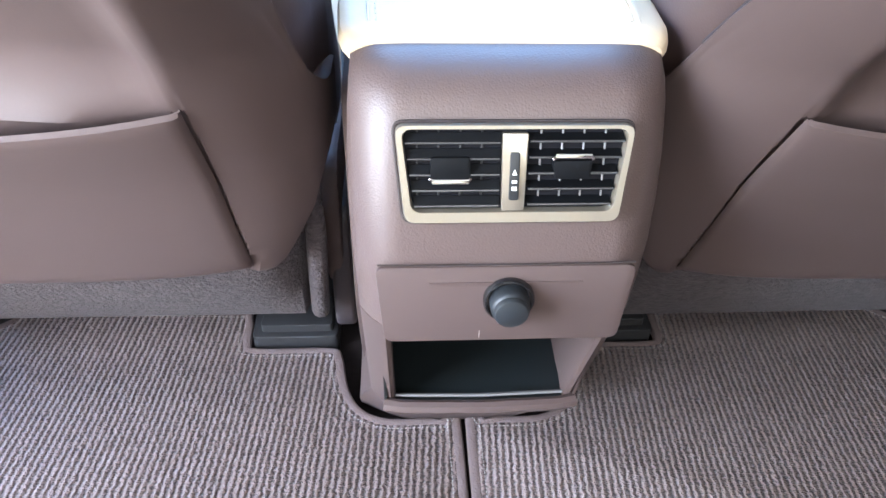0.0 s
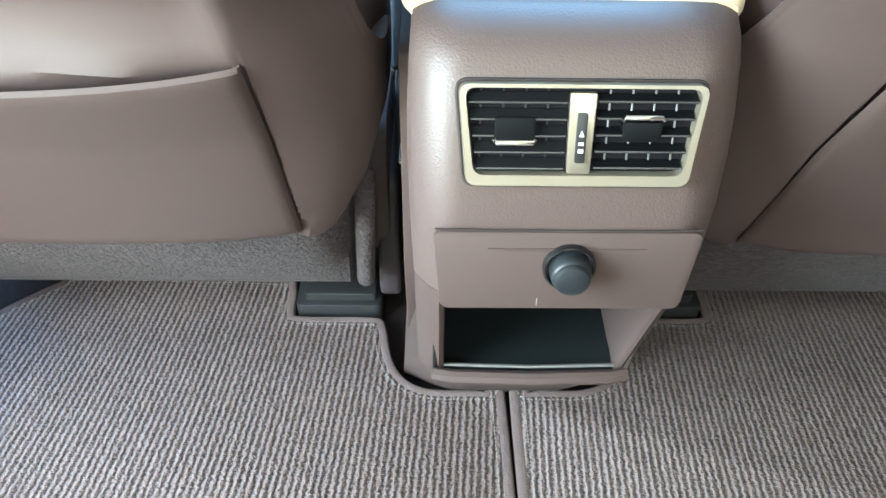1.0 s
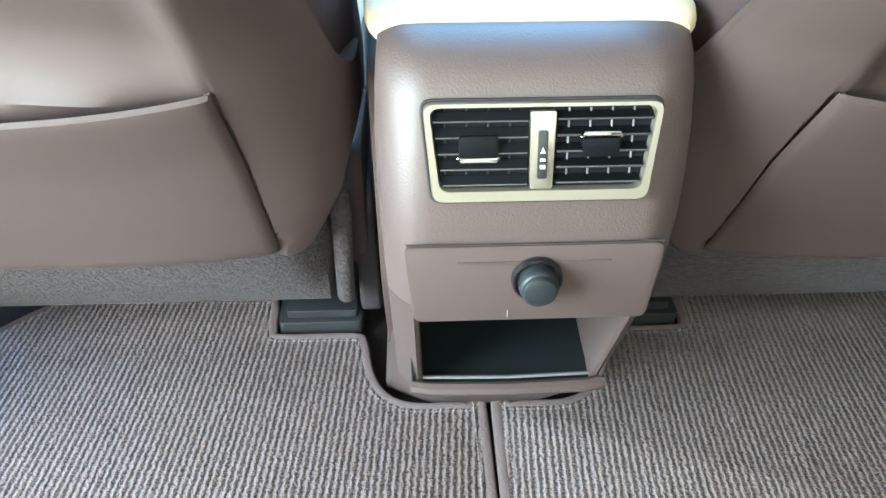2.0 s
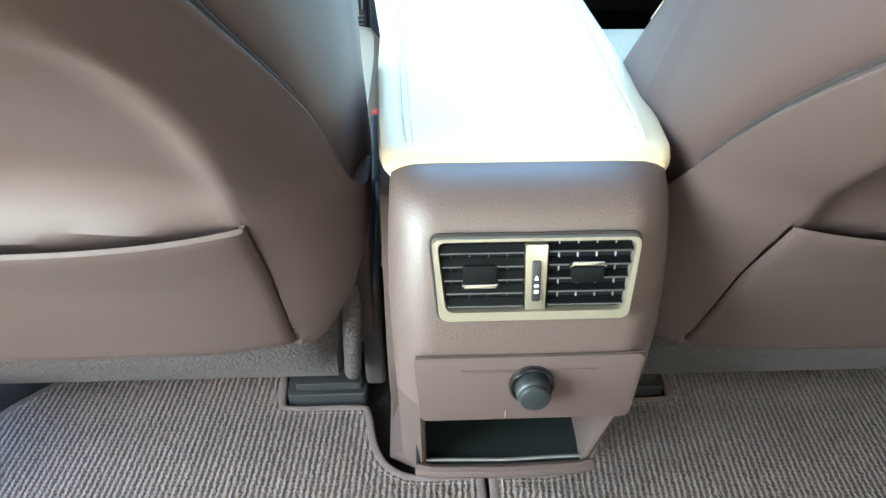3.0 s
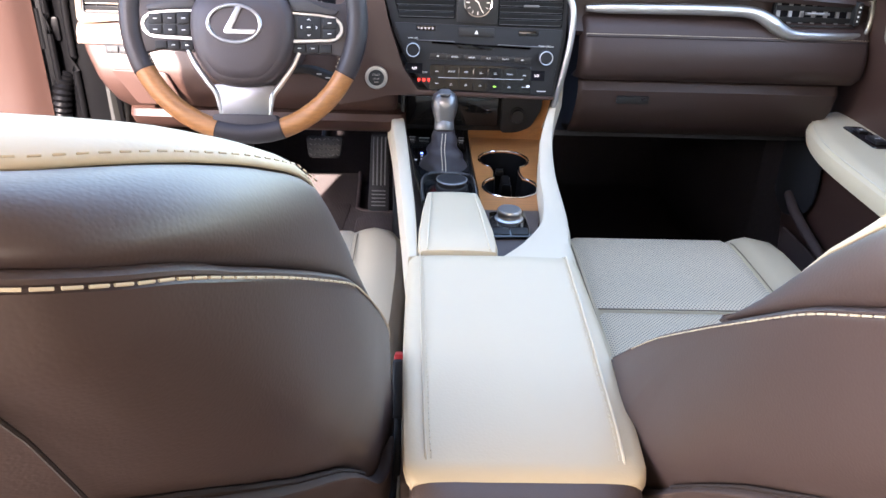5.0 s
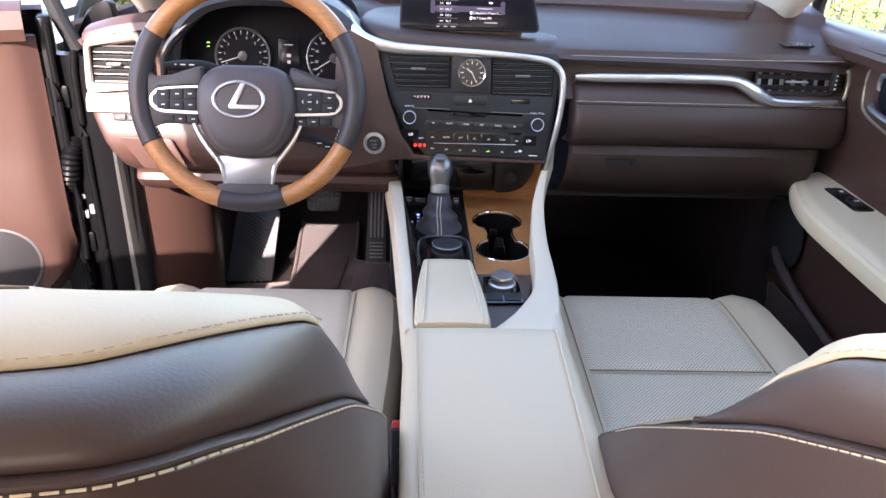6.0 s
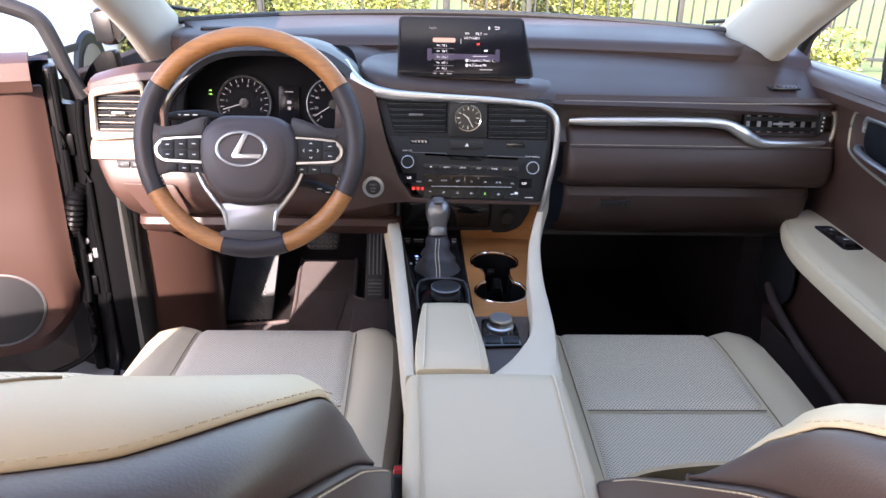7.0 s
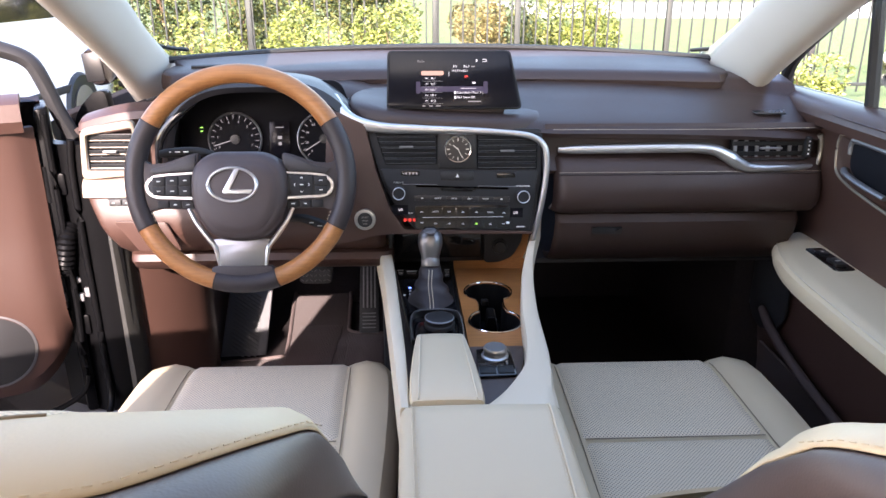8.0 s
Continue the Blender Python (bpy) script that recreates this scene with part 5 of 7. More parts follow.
    for y, z, w, k in ((0.20, 0.245, 0.22, 1), (0.30, 0.25, 0.235, 1), (0.40, 0.254, 0.240, 1), (0.55, 0.257, 0.247, 1), (0.68, 0.258, 0.249, 1), (0.78, 0.258, 0.246, 1), (0.825, 0.256, 0.238, 1), (0.848, 0.250, 0.228, 0.96), (0.862, 0.236, 0.215, 0.9), (0.868, 0.215, 0.203, 0.8), (0.866, 0.17, 0.195, 0.6)):
        ring = []
        for a, b in ((0.9, -0.12), (0.99, -0.085), (1, -0.045), (0.975, -0.010), (0.92, 0.006), (0.80, 0.012), (0.70, 0.006), (0.63, -0.002), (0.3, -0.003), (0, -0.003)):
            ring.append((w * a, z + b * k))
        full = ring + [(-x, b) for x, b in ring[-2::-1]]
        rings.append([(x, y, b) for x, b in full])
    cu = part("cushion", loft(rings), "cream", t, "cream leather seat cushion")

    def pad(y0, y1):
        rows = []
        n = 18
        for i, y in enumerate(np.linspace(y0, y1, n)):
            row = []
            for u in np.linspace(-1, 1, 25):
                w = interp(y, [0.3, 0.59, 0.86], [0.158, 0.153, 0.150])
                e = min((1 - abs(u)) * w, y - y0, y1 - y)
                z = interp(y, [0.2, 0.3, 0.4, 0.55, 0.68, 0.78, 0.825, 0.848, 0.862, 0.868], [0.245, 0.25, 0.254, 0.257, 0.258, 0.258, 0.256, 0.250, 0.236, 0.215])
                row.append((u * w, y + (0.002 if y1 > 0.8 and i > n - 4 else 0), z - 0.004 + 0.0065 * math.sqrt(min(1, max(0, e) / 0.010))))
            rows.append(row)
        return slab(rows, 0.003)
    part("insert", pad(0.588, 0.864), "cream_perf", t, "perforated cream cushion insert")
    part("insert", pad(0.33, 0.584), "cream_perf", t, "perforated cream cushion insert")
    part("seam", tube([(x, 0.586, 0.2588) for x in np.linspace(-0.148, 0.148, 9)], 0.0012, 6), "cream_seam", cu)
    for s in (-1, 1):
        ln = [(s * interp(y, [0.3, 0.59, 0.86], [0.1605, 0.1555, 0.1525]), y, interp(y, [0.3, 0.4, 0.55, 0.68, 0.78, 0.825, 0.848, 0.864], [0.2505, 0.2545, 0.2575, 0.2585, 0.2585, 0.2565, 0.2505, 0.236])) for y in np.linspace(0.33, 0.864, 40)]
        part("seam", tube(ln, 0.0010, 6), "cream_seam", cu)
        part("side_panel", prism(rounded([(0.20, 0.05), (0.20, 0.215), (0.55, 0.213), (0.70, 0.190), (0.80, 0.145), (0.80, 0.05)], 0.03), 0.022, 0.008, 3, frame_of((s * 0.238 - 0.011, 0, 0), (0, 1, 0), (0, 0, 1))), "wheel_leather", t, "dark side panel of the cushion")
        part("piping", tube(catmull([(s * 0.251, 0.22, 0.216), (s * 0.252, 0.45, 0.216), (s * 0.2525, 0.58, 0.213), (s * 0.251, 0.70, 0.192), (s * 0.248, 0.78, 0.158)], 6), 0.0018, 6), "thread", cu, "pale piping along the cushion")
    part("rail", box(-0.20, 0.20, 0.36, 0.78, 0.03, 0.10, 0.01), "black_matte", t)
    for s in (-1, 1):
        part("foot", box(s * 0.18 - 0.02, s * 0.18 + 0.02, 0.30, 0.74, 0.0, 0.04, 0.006), "black_matte", t)
    return t


seat = front_seat("driver's seat with brown leather back and cream perforated cushion", 0.0)
seat.location.x = -SX
seat_two = front_seat("passenger seat, slightly reclined, with brown leather back and cream perforated cushion", 0.08)
seat_two.location = (0.341, 0.440, 0.0)


def buckle(s, red=True):
    b = thing("seat_belt_buckle", (s * 0.108, 0.30, 0.22), "black seat belt buckle with a red release button", "buckle", "belt buckles")
    m = pose(s * 0.1085, 0.27, 0.22, -28, 0, 0)
    part("stalk", box(-0.004, 0.004, -0.012, 0.012, -0.03, 0.07, 0.003, m=m), "black_matte", b)
    part("body", box(-0.0075, 0.0075, -0.018, 0.018, 0.06, 0.13, 0.004, 3, m), "black_matte", b)
    part("button", box(-0.0055, 0.0055, -0.014, 0.014, 0.126, 0.136, 0.002, m=m), "red_plastic", b, "red release button")


buckle(-1)

# ---- dashboard ----
dash = thing("dashboard", (0, 1.15, 0.4), "brown leather-wrapped dashboard with silver trim", "dashboard")


def dash_end(x, y):
    """Height at which the driver's end of the pad falls away towards the door."""
    return interp(x, [-0.715, -0.693, -0.66, -0.62, -0.58, -0.55, -0.50], [0.690, 0.704, 0.720, 0.733, 0.743, 0.752, 0.80]) - 0.15 * max(0.0, y - 0.99)


def dash_top():
    """The upper pad: from the stitched rear edge forward to the windscreen."""
    rows = []
    for k in np.linspace(0, 1, 30):
        row = []
        for x in np.linspace(-0.715, 0.715, 61):
            a = abs(x) / 0.715
            rear = interp(x, [-0.7, -0.57, -0.54, -0.19, -0.15, 0.0, 0.16, 0.2, 0.5, 0.62, 0.7], [0.978, 0.972, 1.085, 1.085, 0.985, 0.965, 0.94, 0.935, 0.93, 0.932, 0.945])
            front = 1.42 - 0.20 * a ** 2.2
            y = rear + (front - rear) * k
            z0 = interp(x, [-0.7, -0.56, -0.52, -0.2, -0.16, 0.0, 0.14, 0.18, 0.7], [0.735, 0.728, 0.735, 0.735, 0.712, 0.708, 0.700, 0.697, 0.697])
            z = interp(k, [0, 0.015, 0.05, 0.12, 0.3, 0.46, 0.50, 0.56, 1.0], [z0 - 0.012, z0 - 0.003, z0 + 0.004, z0 + 0.014, z0 + 0.036 - (z0 - 0.697) * 0.3, 0.748, 0.750, 0.772, 0.795]) - 0.018 * a ** 4
            row.append((x, y, min(z, dash_end(x, y))))
        rows.append(row)
    return slab(rows, 0.012)


part("top_pad", dash_top(), "dash_dark", dash, "soft dark brown upper dashboard", angle=60)
# low mound that carries the screen
rings = []
for k, z in ((1.0, 0.690), (0.99, 0.704), (0.965, 0.712), (0.92, 0.717), (0.80, 0.7195), (0.4, 0.7205)):
    rings.append([(-0.012 + 0.194 * k * math.copysign(abs(math.cos(a)) ** 0.7, math.cos(a)), 1.040 + 0.110 * k * math.copysign(abs(math.sin(a)) ** 0.7, math.sin(a)), z + 0.014 * (math.sin(a) + 1) * k - 0.013 * math.cos(a) * k) for a in [6.28319 * j / 48 for j in range(48)]])
part("screen_mound", loft(rings), "dash_dark", dash, "raised brown mound under the screen")
# raised ridge behind the pad's fold
rd = []
for x in np.linspace(-0.598, 0.592, 41):
    a = abs(x) / 0.7
    y0 = 1.19 - 0.12 * a ** 2 + 0.05 * max(0.0, (abs(x) - 0.545) / 0.05) ** 2
    rd.append([(x, y0 - 0.006, 0.742), (x, y0 - 0.01, 0.757), (x, y0, 0.7705), (x, y0 + 0.02, 0.7765), (x, y0 + 0.10, 0.785 - 0.01 * a ** 3), (x, 1.40 - 0.20 * a ** 2.2, 0.7985 - 0.02 * a ** 4)])
part("ridge", slab(rd[::-1], 0.02), "dash_dark", dash)


def bulge(x0, x1, prof, n=25, ends=0.02, th=0.012, slant=0.0, fall=0.0):
    """A padded form along x with a y, z profile and drawn-in ends."""
    rows = []
    ks = np.concatenate([np.linspace(0, 0.04, 5)[:-1], np.linspace(0.04, 0.96, n), np.linspace(0.96, 1, 5)[1:]])
    for k in ks:
        x = x0 + (x1 - x0) * k
        e = min(k, 1 - k) / 0.04
        d = ends * (1 - math.sqrt(1 - (1 - min(1, e)) ** 2))
        rows.append([(x + (1 - k) ** 4 * slant * (prof[0][1] - z), y + d, z - fall * (1 - k) ** 2 * step(0.65, 0.70, z)) for y, z in prof])
    return slab(rows, th)


# passenger side: recess band, padded belt, glove box
part("belt_recess", bulge(0.17, 0.715, [(0.945, 0.690), (0.968, 0.680), (0.970, 0.650), (0.962, 0.630), (0.945, 0.612)], ends=0.0), "dash_dark", dash)
part("knee_pad", bulge(0.192, 0.718, [(0.966, 0.640), (0.948, 0.634), (0.936, 0.620), (0.927, 0.600), (0.920, 0.585), (0.918, 0.560), (0.925, 0.540), (0.942, 0.527), (0.965, 0.522)], ends=0.03), "dash_dark", dash, "padded brown leather band")
part("stitching", stitch([(x, 0.9308, 0.6110) for x in np.linspace(0.20, 0.708, 40)], 0.0028, 0.0022, 0.0005), "thread", dash)
part("stitching", stitch([(x, interp(x, [0.18, 0.5, 0.7], [0.938, 0.930, 0.944]), 0.6925) for x in np.linspace(0.185, 0.690, 40)], 0.0028, 0.0022, 0.0005), "thread", dash)
part("crease", tube([(x, 0.9295, 0.6068) for x in np.linspace(0.20, 0.708, 20)], 0.0012, 6), "dark_seam", dash)
gb = part("glove_box", bulge(0.200, 0.690, [(0.968, 0.528), (0.950, 0.5215), (0.942, 0.507), (0.950, 0.475), (0.972, 0.442), (1.01, 0.405), (1.08, 0.385)], ends=0.01), "dash_dark", dash, "dark brown glove box door")
part("latch", prism(rounded([(-0.030, -0.008), (0.030, -0.008), (0.030, 0.008), (-0.030, 0.008)], 0.003), 0.004, 0.0015, m=frame_of((0.302, 0.944, 0.491), (1, 0, 0), (0, -0.4, 1))), "black", gb)
part("lock", lathe([(0.005, 0), (0.005, 0.003), (0.001, 0.0035)], 16, frame_of((0.322, 0.941, 0.492), (1, 0, 0), (0, -0.4, 1)) @ pose(0, 0, 0.003)), "black", gb)
part("under_panel", slab([[(x, 1.03, 0.40), (x, 1.2, 0.38), (x, 1.5, 0.40), (x, 1.9, 0.45)] for x in np.linspace(0.72, 0.17, 6)], 0.01), "black_matte", dash)
# silver blade that swoops round the passenger vent
bl = catmull([(0.198, 0.952, 0.651), (0.30, 0.948, 0.653), (0.42, 0.944, 0.655), (0.488, 0.940, 0.653), (0.520, 0.936, 0.641), (0.548, 0.933, 0.624), (0.575, 0.932, 0.617), (0.65, 0.934, 0.616), (0.700, 0.942, 0.617)], 8)
wd = [interp(i / (len(bl) - 1), [0, 0.04, 0.4, 0.55, 0.65, 0.8, 1.0], [0.006, 0.0090, 0.0105, 0.0130, 0.0110, 0.0070, 0.0060]) for i in range(len(bl))]
blade = part("trim_blade", tube(bl, wd, 12, flat=0.9, up=(0, 1, 0)), "silver", dash, "satin silver trim blade")
part("trim_end", tube(catmull([(0.700, 0.942, 0.617), (0.708, 0.946, 0.630), (0.709, 0.948, 0.655), (0.703, 0.948, 0.678)], 6), 0.0055, 10), "champagne", blade)


def louvre_vent(name, centre, w, h, slats, vanes, parent, yaw=0.0, slant=0.0, label="black air vent", lean=8, edge="", vane=0.0007, vane_mat="slat_black"):
    """A vent: frame, dark duct, slats, vanes and a tab. Its face looks to the rear."""
    m = pose(*centre, 90 - lean, 0, yaw)
    out = rounded([(-w, -h), (w - slant, -h), (w, h), (-w - 0 * slant, h)], 0.004)
    ob = part(name, prism(out, 0.003, 0, m=m @ pose(0, 0, -0.014)), "dial_black", parent, label)
    inn = rounded([(-w + 0.003, -h + 0.003), (w - slant - 0.003, -h + 0.003), (w - 0.003, h - 0.003), (-w + 0.003, h - 0.003)], 0.003)
    part("frame", ring_prism(out, inn, 0.006, m @ pose(0, 0, -0.005)), "slat_black", ob)
    for k in range(slats):
        y = -h + (k + 0.5 + 0.15) * 2 * h / (slats + 0.3)
        xr = w - slant * (h - y) / (2 * h)
        part("slat", box(-w + 0.002, xr - 0.002, -0.0045, 0.0045, -0.0007, 0.0007, 0.0003, 1, m @ pose(0, y, -0.004, 24)), "slat_black", ob)
        # pale strips paint the sunlight caught along the slats' front edges
        if edge:
            part("sunlit_slat_edge", tube([m @ pose(0, y, -0.004, 24) @ Vector((x, -0.0045, 0.0005)) for x in (-w + 0.003, xr - 0.003)], 0.0011, 6), edge, ob)
    for k in range(vanes):
        x = -w + (k + 0.5) * 2 * w / vanes
        part("vane", box(x - vane, x + vane, -h + 0.002, h - 0.002, -0.011, -0.008, 0.0003, 1, m), vane_mat, ob)
    part("tab", box(-w * 0.28, w * 0.28, -0.0022, 0.0022, 0.0, 0.008, 0.001, 2, m @ pose(0, 0.001, 0)), "satin", ob, "silver adjusting tab")
    return ob


pv = louvre_vent("passenger_vent", (0.607, 0.944, 0.652), 0.075, 0.022, 2, 7, dash, label="black passenger air vent", vane=0.0034, vane_mat="satin")
part("thumbwheel", box(0.672, 0.684, 0.934, 0.95, 0.636, 0.676, 0.003), "slat_black", pv)
part("mark", add(*[box(0.6765, 0.6795, 0.9335, 0.9340, z, z + 0.003, 0) for z in (0.642, 0.650, 0.658, 0.666)]), "white_print", pv)
part("vent_hood", bulge(0.50, 0.70, [(0.942, 0.690), (0.952, 0.682), (0.957, 0.675)], ends=0.0, th=0.004), "dash_dark", dash)
# demister grilles on top
for x0, x1, y0, z0 in ((0.590, 0.650, 0.985, 0.7135), (-0.685, -0.62, 1.0, 0.712)):
    gr = part("demister_grille", box(x0, x1, y0, y0 + 0.03, z0 - 0.004, z0 + 0.001, 0.002), "black", dash, "black demister grille")
    for k in range(7):
        xx = x0 + 0.006 + k * (x1 - x0 - 0.012) / 6
        part("rib", box(-0.0012, 0.0012, 0.0, 0.028, 0, 0.003, 0.0005, 1, pose(xx, y0 + 0.001, z0, 0, 0, -25)), "dash_brown", gr)

# ---- centre stack ----
ST = frame_of((0, 0.925, 0.575), (1, 0, 0), (0, 0.12, 1))   # x across, y up the face, z to the rear


def on_stack(z):
    return (z - 0.575) * 1.0072


def st_poly(pts, r=0.004, n=4):
    return rounded([(x, on_stack(z)) for x, z in pts], r, n)


stack = thing("center_stack", (0, 1.0, 0.49), "black centre stack with clock, vents, radio and climate controls", "control panel")
part("housing", prism(st_poly([(-0.168, 0.700), (0.165, 0.694), (0.163, 0.60), (0.150, 0.492), (-0.072, 0.500), (-0.108, 0.538), (-0.140, 0.60)], 0.012), 0.08, 0.004, m=ST @ pose(0, 0, -0.083)), "black_matte", stack)
for x0, x1, zt, zb, sl in ((-0.150, -0.034, 0.692, 0.629, -0.018), (0.041, 0.155, 0.685, 0.619, 0.004)):
    v = part("air_vent", prism(st_poly([(x0, zt), (x1, zt), (x1, zb), (x0 - min(0, sl), zb)], 0.003), 0.002, 0, m=ST @ pose(0, 0, -0.004)), "dial_black", stack, "black air vent with slats")
    for k in range(6):
        z = zt - (k + 0.6) * (zt - zb) / 6.3
        xa = x0 - min(0, sl) * (k + 0.5) / 6
        part("slat", box(xa + 0.002, x1 - 0.002, -0.0045, 0.0045, -0.0007, 0.0007, 0.0003, 1, ST @ pose(0, on_stack(z), 0.001, 30)), "slat_black", v)
        part("slat_lip", tube([ST @ pose(0, on_stack(z), 0.001, 30) @ Vector((x, -0.0045, 0.0004)) for x in (xa + 0.003, x1 - 0.003)], 0.0006, 6), "grey_plastic", v)
    for k in range(7):
        x = x0 + 0.018 + k * (x1 - x0 - 0.022) / 6.5
        part("vane", box(x - 0.0006, x + 0.0006, on_stack(zb) + 0.002, on_stack(zt) - 0.002, -0.0025, -0.001, 0.0002, 1, ST), "slat_black", v)
    part("tab", box((x0 + x1) / 2 - 0.013, (x0 + x1) / 2 + 0.013, -0.0016, 0.0016, 0, 0.008, 0.0008, 2, ST @ pose(0.0, on_stack((zt + zb) / 2) + 0.002, 0.001)), "satin", v, "silver adjusting tab")
ck = part("clock_panel", prism(st_poly([(-0.031, 0.6895), (0.039, 0.687), (0.040, 0.623), (-0.031, 0.6245)], 0.003), 0.004, 0.0012, m=ST @ pose(0, 0, -0.003)), "slat_black", stack, "dark silver clock surround")
CK = ST @ pose(0.005, on_stack(0.6575), 0.001)
part("clock_face", lathe([(0.0225, 0), (0.0225, 0.001), (0.001, 0.0012)], 40, CK), "black", ck, "dark clock dial")
part("clock_bezel", lathe([(0.0222, 0), (0.0258, 0.0), (0.0258, 0.003), (0.0245, 0.0045), (0.0228, 0.004), (0.0222, 0.0)], 40, CK), "chrome", ck)
part("clock_mark", add(*[box(-0.0005, 0.0005, 0.0155, 0.0205, 0.0012, 0.0018, 0, m=CK @ pose(0, 0, 0, 0, 0, -30 * k)) for k in range(12)], *[box(-0.0009, 0.0009, 0.0150, 0.0208, 0.0012, 0.0018, 0, m=CK @ pose(0, 0, 0, 0, 0, -90 * k)) for k in range(4)]), "silver", ck)
part("clock_pointer", add(box(-0.0009, 0.0009, -0.002, 0.012, 0.0018, 0.0024, 0, m=CK @ pose(0, 0, 0, 0, 0, 52)), box(-0.0007, 0.0007, -0.003, 0.018, 0.0026, 0.0031, 0, m=CK @ pose(0, 0, 0, 0, 0, -153))), "silver", ck)
# lower control face
fa = part("control_face", prism(st_poly([(-0.142, 0.6215), (0.158, 0.6155), (0.143, 0.500), (-0.071, 0.507), (-0.104, 0.541), (-0.128, 0.585)], 0.006), 0.004, 0.0015, m=ST @ pose(0, 0, -0.0035)), "black_matte", stack, "black radio and climate panel")


def stack_box(name, x0, x1, z0, z1, d, material, parent, label="", r=0.0008, base=0.0):
    return part(name, box(x0, x1, on_stack(z0), on_stack(z1), base, base + d, r, 2, ST), material, parent, label)


hz = stack_box("hazard_button", -0.027, 0.035, 0.6005, 0.6155, 0.0025, "slat_black", fa)
part("triangle", prism([(-0.0035, -0.003), (0.0035, -0.003), (0, 0.0035)], 0.0004, 0, m=ST @ pose(0.004, on_stack(0.608), 0.0025)), "white_print", hz)
stack_box("airbag_lamp", -0.102, -0.068, 0.6085, 0.617, 0.0012, "piano", fa)
part("lamp_bar", add(*[box(x, x + 0.003, on_stack(0.611), on_stack(0.6145), 0.0012, 0.0015, 0, m=ST) for x in (-0.094, -0.0875, -0.081, -0.0745)], prism([(-0.0995, on_stack(0.6128)), (-0.0965, on_stack(0.6145)), (-0.0965, on_stack(0.611))], 0.0003, 0, m=ST @ pose(0, 0, 0.0012))), "glow_dim", fa)
stack_box("sensor_window", 0.079, 0.114, 0.6035, 0.6125, 0.0012, "piano", fa)
# disc slot with its notched lip
part("disc_slot", prism(st_poly([(-0.074, 0.5905), (-0.034, 0.589), (-0.026, 0.580), (0.032, 0.578), (0.044, 0.586), (0.101, 0.584), (0.101, 0.5815), (-0.074, 0.588)], 0.001, 2), 0.003, 0.0006, m=ST @ pose(0, 0, -0.0005)), "piano", fa)
part("slot_edge", tube([ST @ Vector((x, on_stack(z), 0.0014)) for x, z in ((-0.100, 0.5925), (-0.036, 0.5915), (-0.026, 0.5815), (0.034, 0.5795), (0.045, 0.588), (0.118, 0.586))], 0.0006, 6), "grey_plastic", fa)
for x, z in ((-0.107, 0.5765), (0.129, 0.568)):
    k = part("rotary_knob", lathe([(0.0135, 0), (0.0135, 0.002), (0.0118, 0.003), (0.0112, 0.012), (0.0100, 0.0135), (0.001, 0.0135)], 32, ST @ pose(x, on_stack(z), 0.0)), "black_matte", fa, "round dark rotary knob")
    part("knob_ring", lathe([(0.0106, 0.0125), (0.0120, 0.0125), (0.0120, 0.0140), (0.0113, 0.0145), (0.0106, 0.0140)], 32, ST @ pose(x, on_stack(z), 0.0)), "silver", k, "bright ring")
for k in range(6):
    x = -0.077 + k * 0.0302
    b = stack_box("audio_button", x, x + 0.0299, 0.5605 - k * 0.0007, 0.5705 - k * 0.0007, 0.0014, "black", fa, r=0.0004)
    wds = ["", "RADIO", "MEDIA", "PRST", "TRACK", ""][k]
    c = ST @ pose(x + 0.014, on_stack(0.566 - k * 0.0007), 0.0019)
    part("legend", text_bm(wds, 0.0040, c) if wds else box(-0.002, 0.002, -0.001, 0.001, 0, 0.0003, 0, m=c), "white_print", b)
cl = stack_box("climate_panel", -0.074, 0.104, 0.5055, 0.5515, 0.0014, "piano", fa)
part("divider", box(-0.062, 0.092, on_stack(0.5285), on_stack(0.5291), 0.0017, 0.0020, 0, m=ST), "white_print", cl)
CLIM = [["^", "AUTO", "OFF", "*", "o", "DUAL", "^"], ["v", "w", "w", "o", "A", "c", "v"]]
for r in range(2):
    for k in range(7):
        x = -0.064 + k * 0.0262
        z = 0.5405 - r * 0.0225 - k * 0.0006
        b = stack_box("climate_button", x - 0.0124, x + 0.0124, z - 0.0095, z + 0.0095, 0.0003, "piano", cl, base=0.0014, r=0.0)
        c = ST @ pose(x, on_stack(z), 0.0018)
        w = CLIM[r][k]
        if w in ("AUTO", "OFF", "DUAL"):
            part("legend", text_bm(w, 0.0042, c), "white_print", b)
        elif w in "^v":
            s = 1 if w == "^" else -1
            part("legend", add(box(-0.003, 0.0, -0.0005, 0.0005, 0, 0.0003, 0, m=c @ pose(-0.0003, 0, 0, 0, 0, 35 * s)), box(0.0, 0.003, -0.0005, 0.0005, 0, 0.0003, 0, m=c @ pose(0.0003, 0, 0, 0, 0, -35 * s))), "white_print", b)
        else:
            part("legend", add(box(-0.0028, 0.0028, -0.0012, -0.0006, 0, 0.0003, 0, m=c), box(-0.0016, 0.0020, 0.0006, 0.0012, 0, 0.0003, 0, m=c)), "glow_green" if (r, k) == (1, 4) else "white_print", b)
for x, z in ((-0.104, 0.544), (0.116, 0.536)):
    d = stack_box("temperature_display", x - 0.017, x + 0.014, z - 0.009, z + 0.009, 0.0006, "dial_black", fa, r=0.0)
    part("digits", text_bm("LO", 0.0066, ST @ pose(x, on_stack(z), 0.0010)), "glow_white", d)
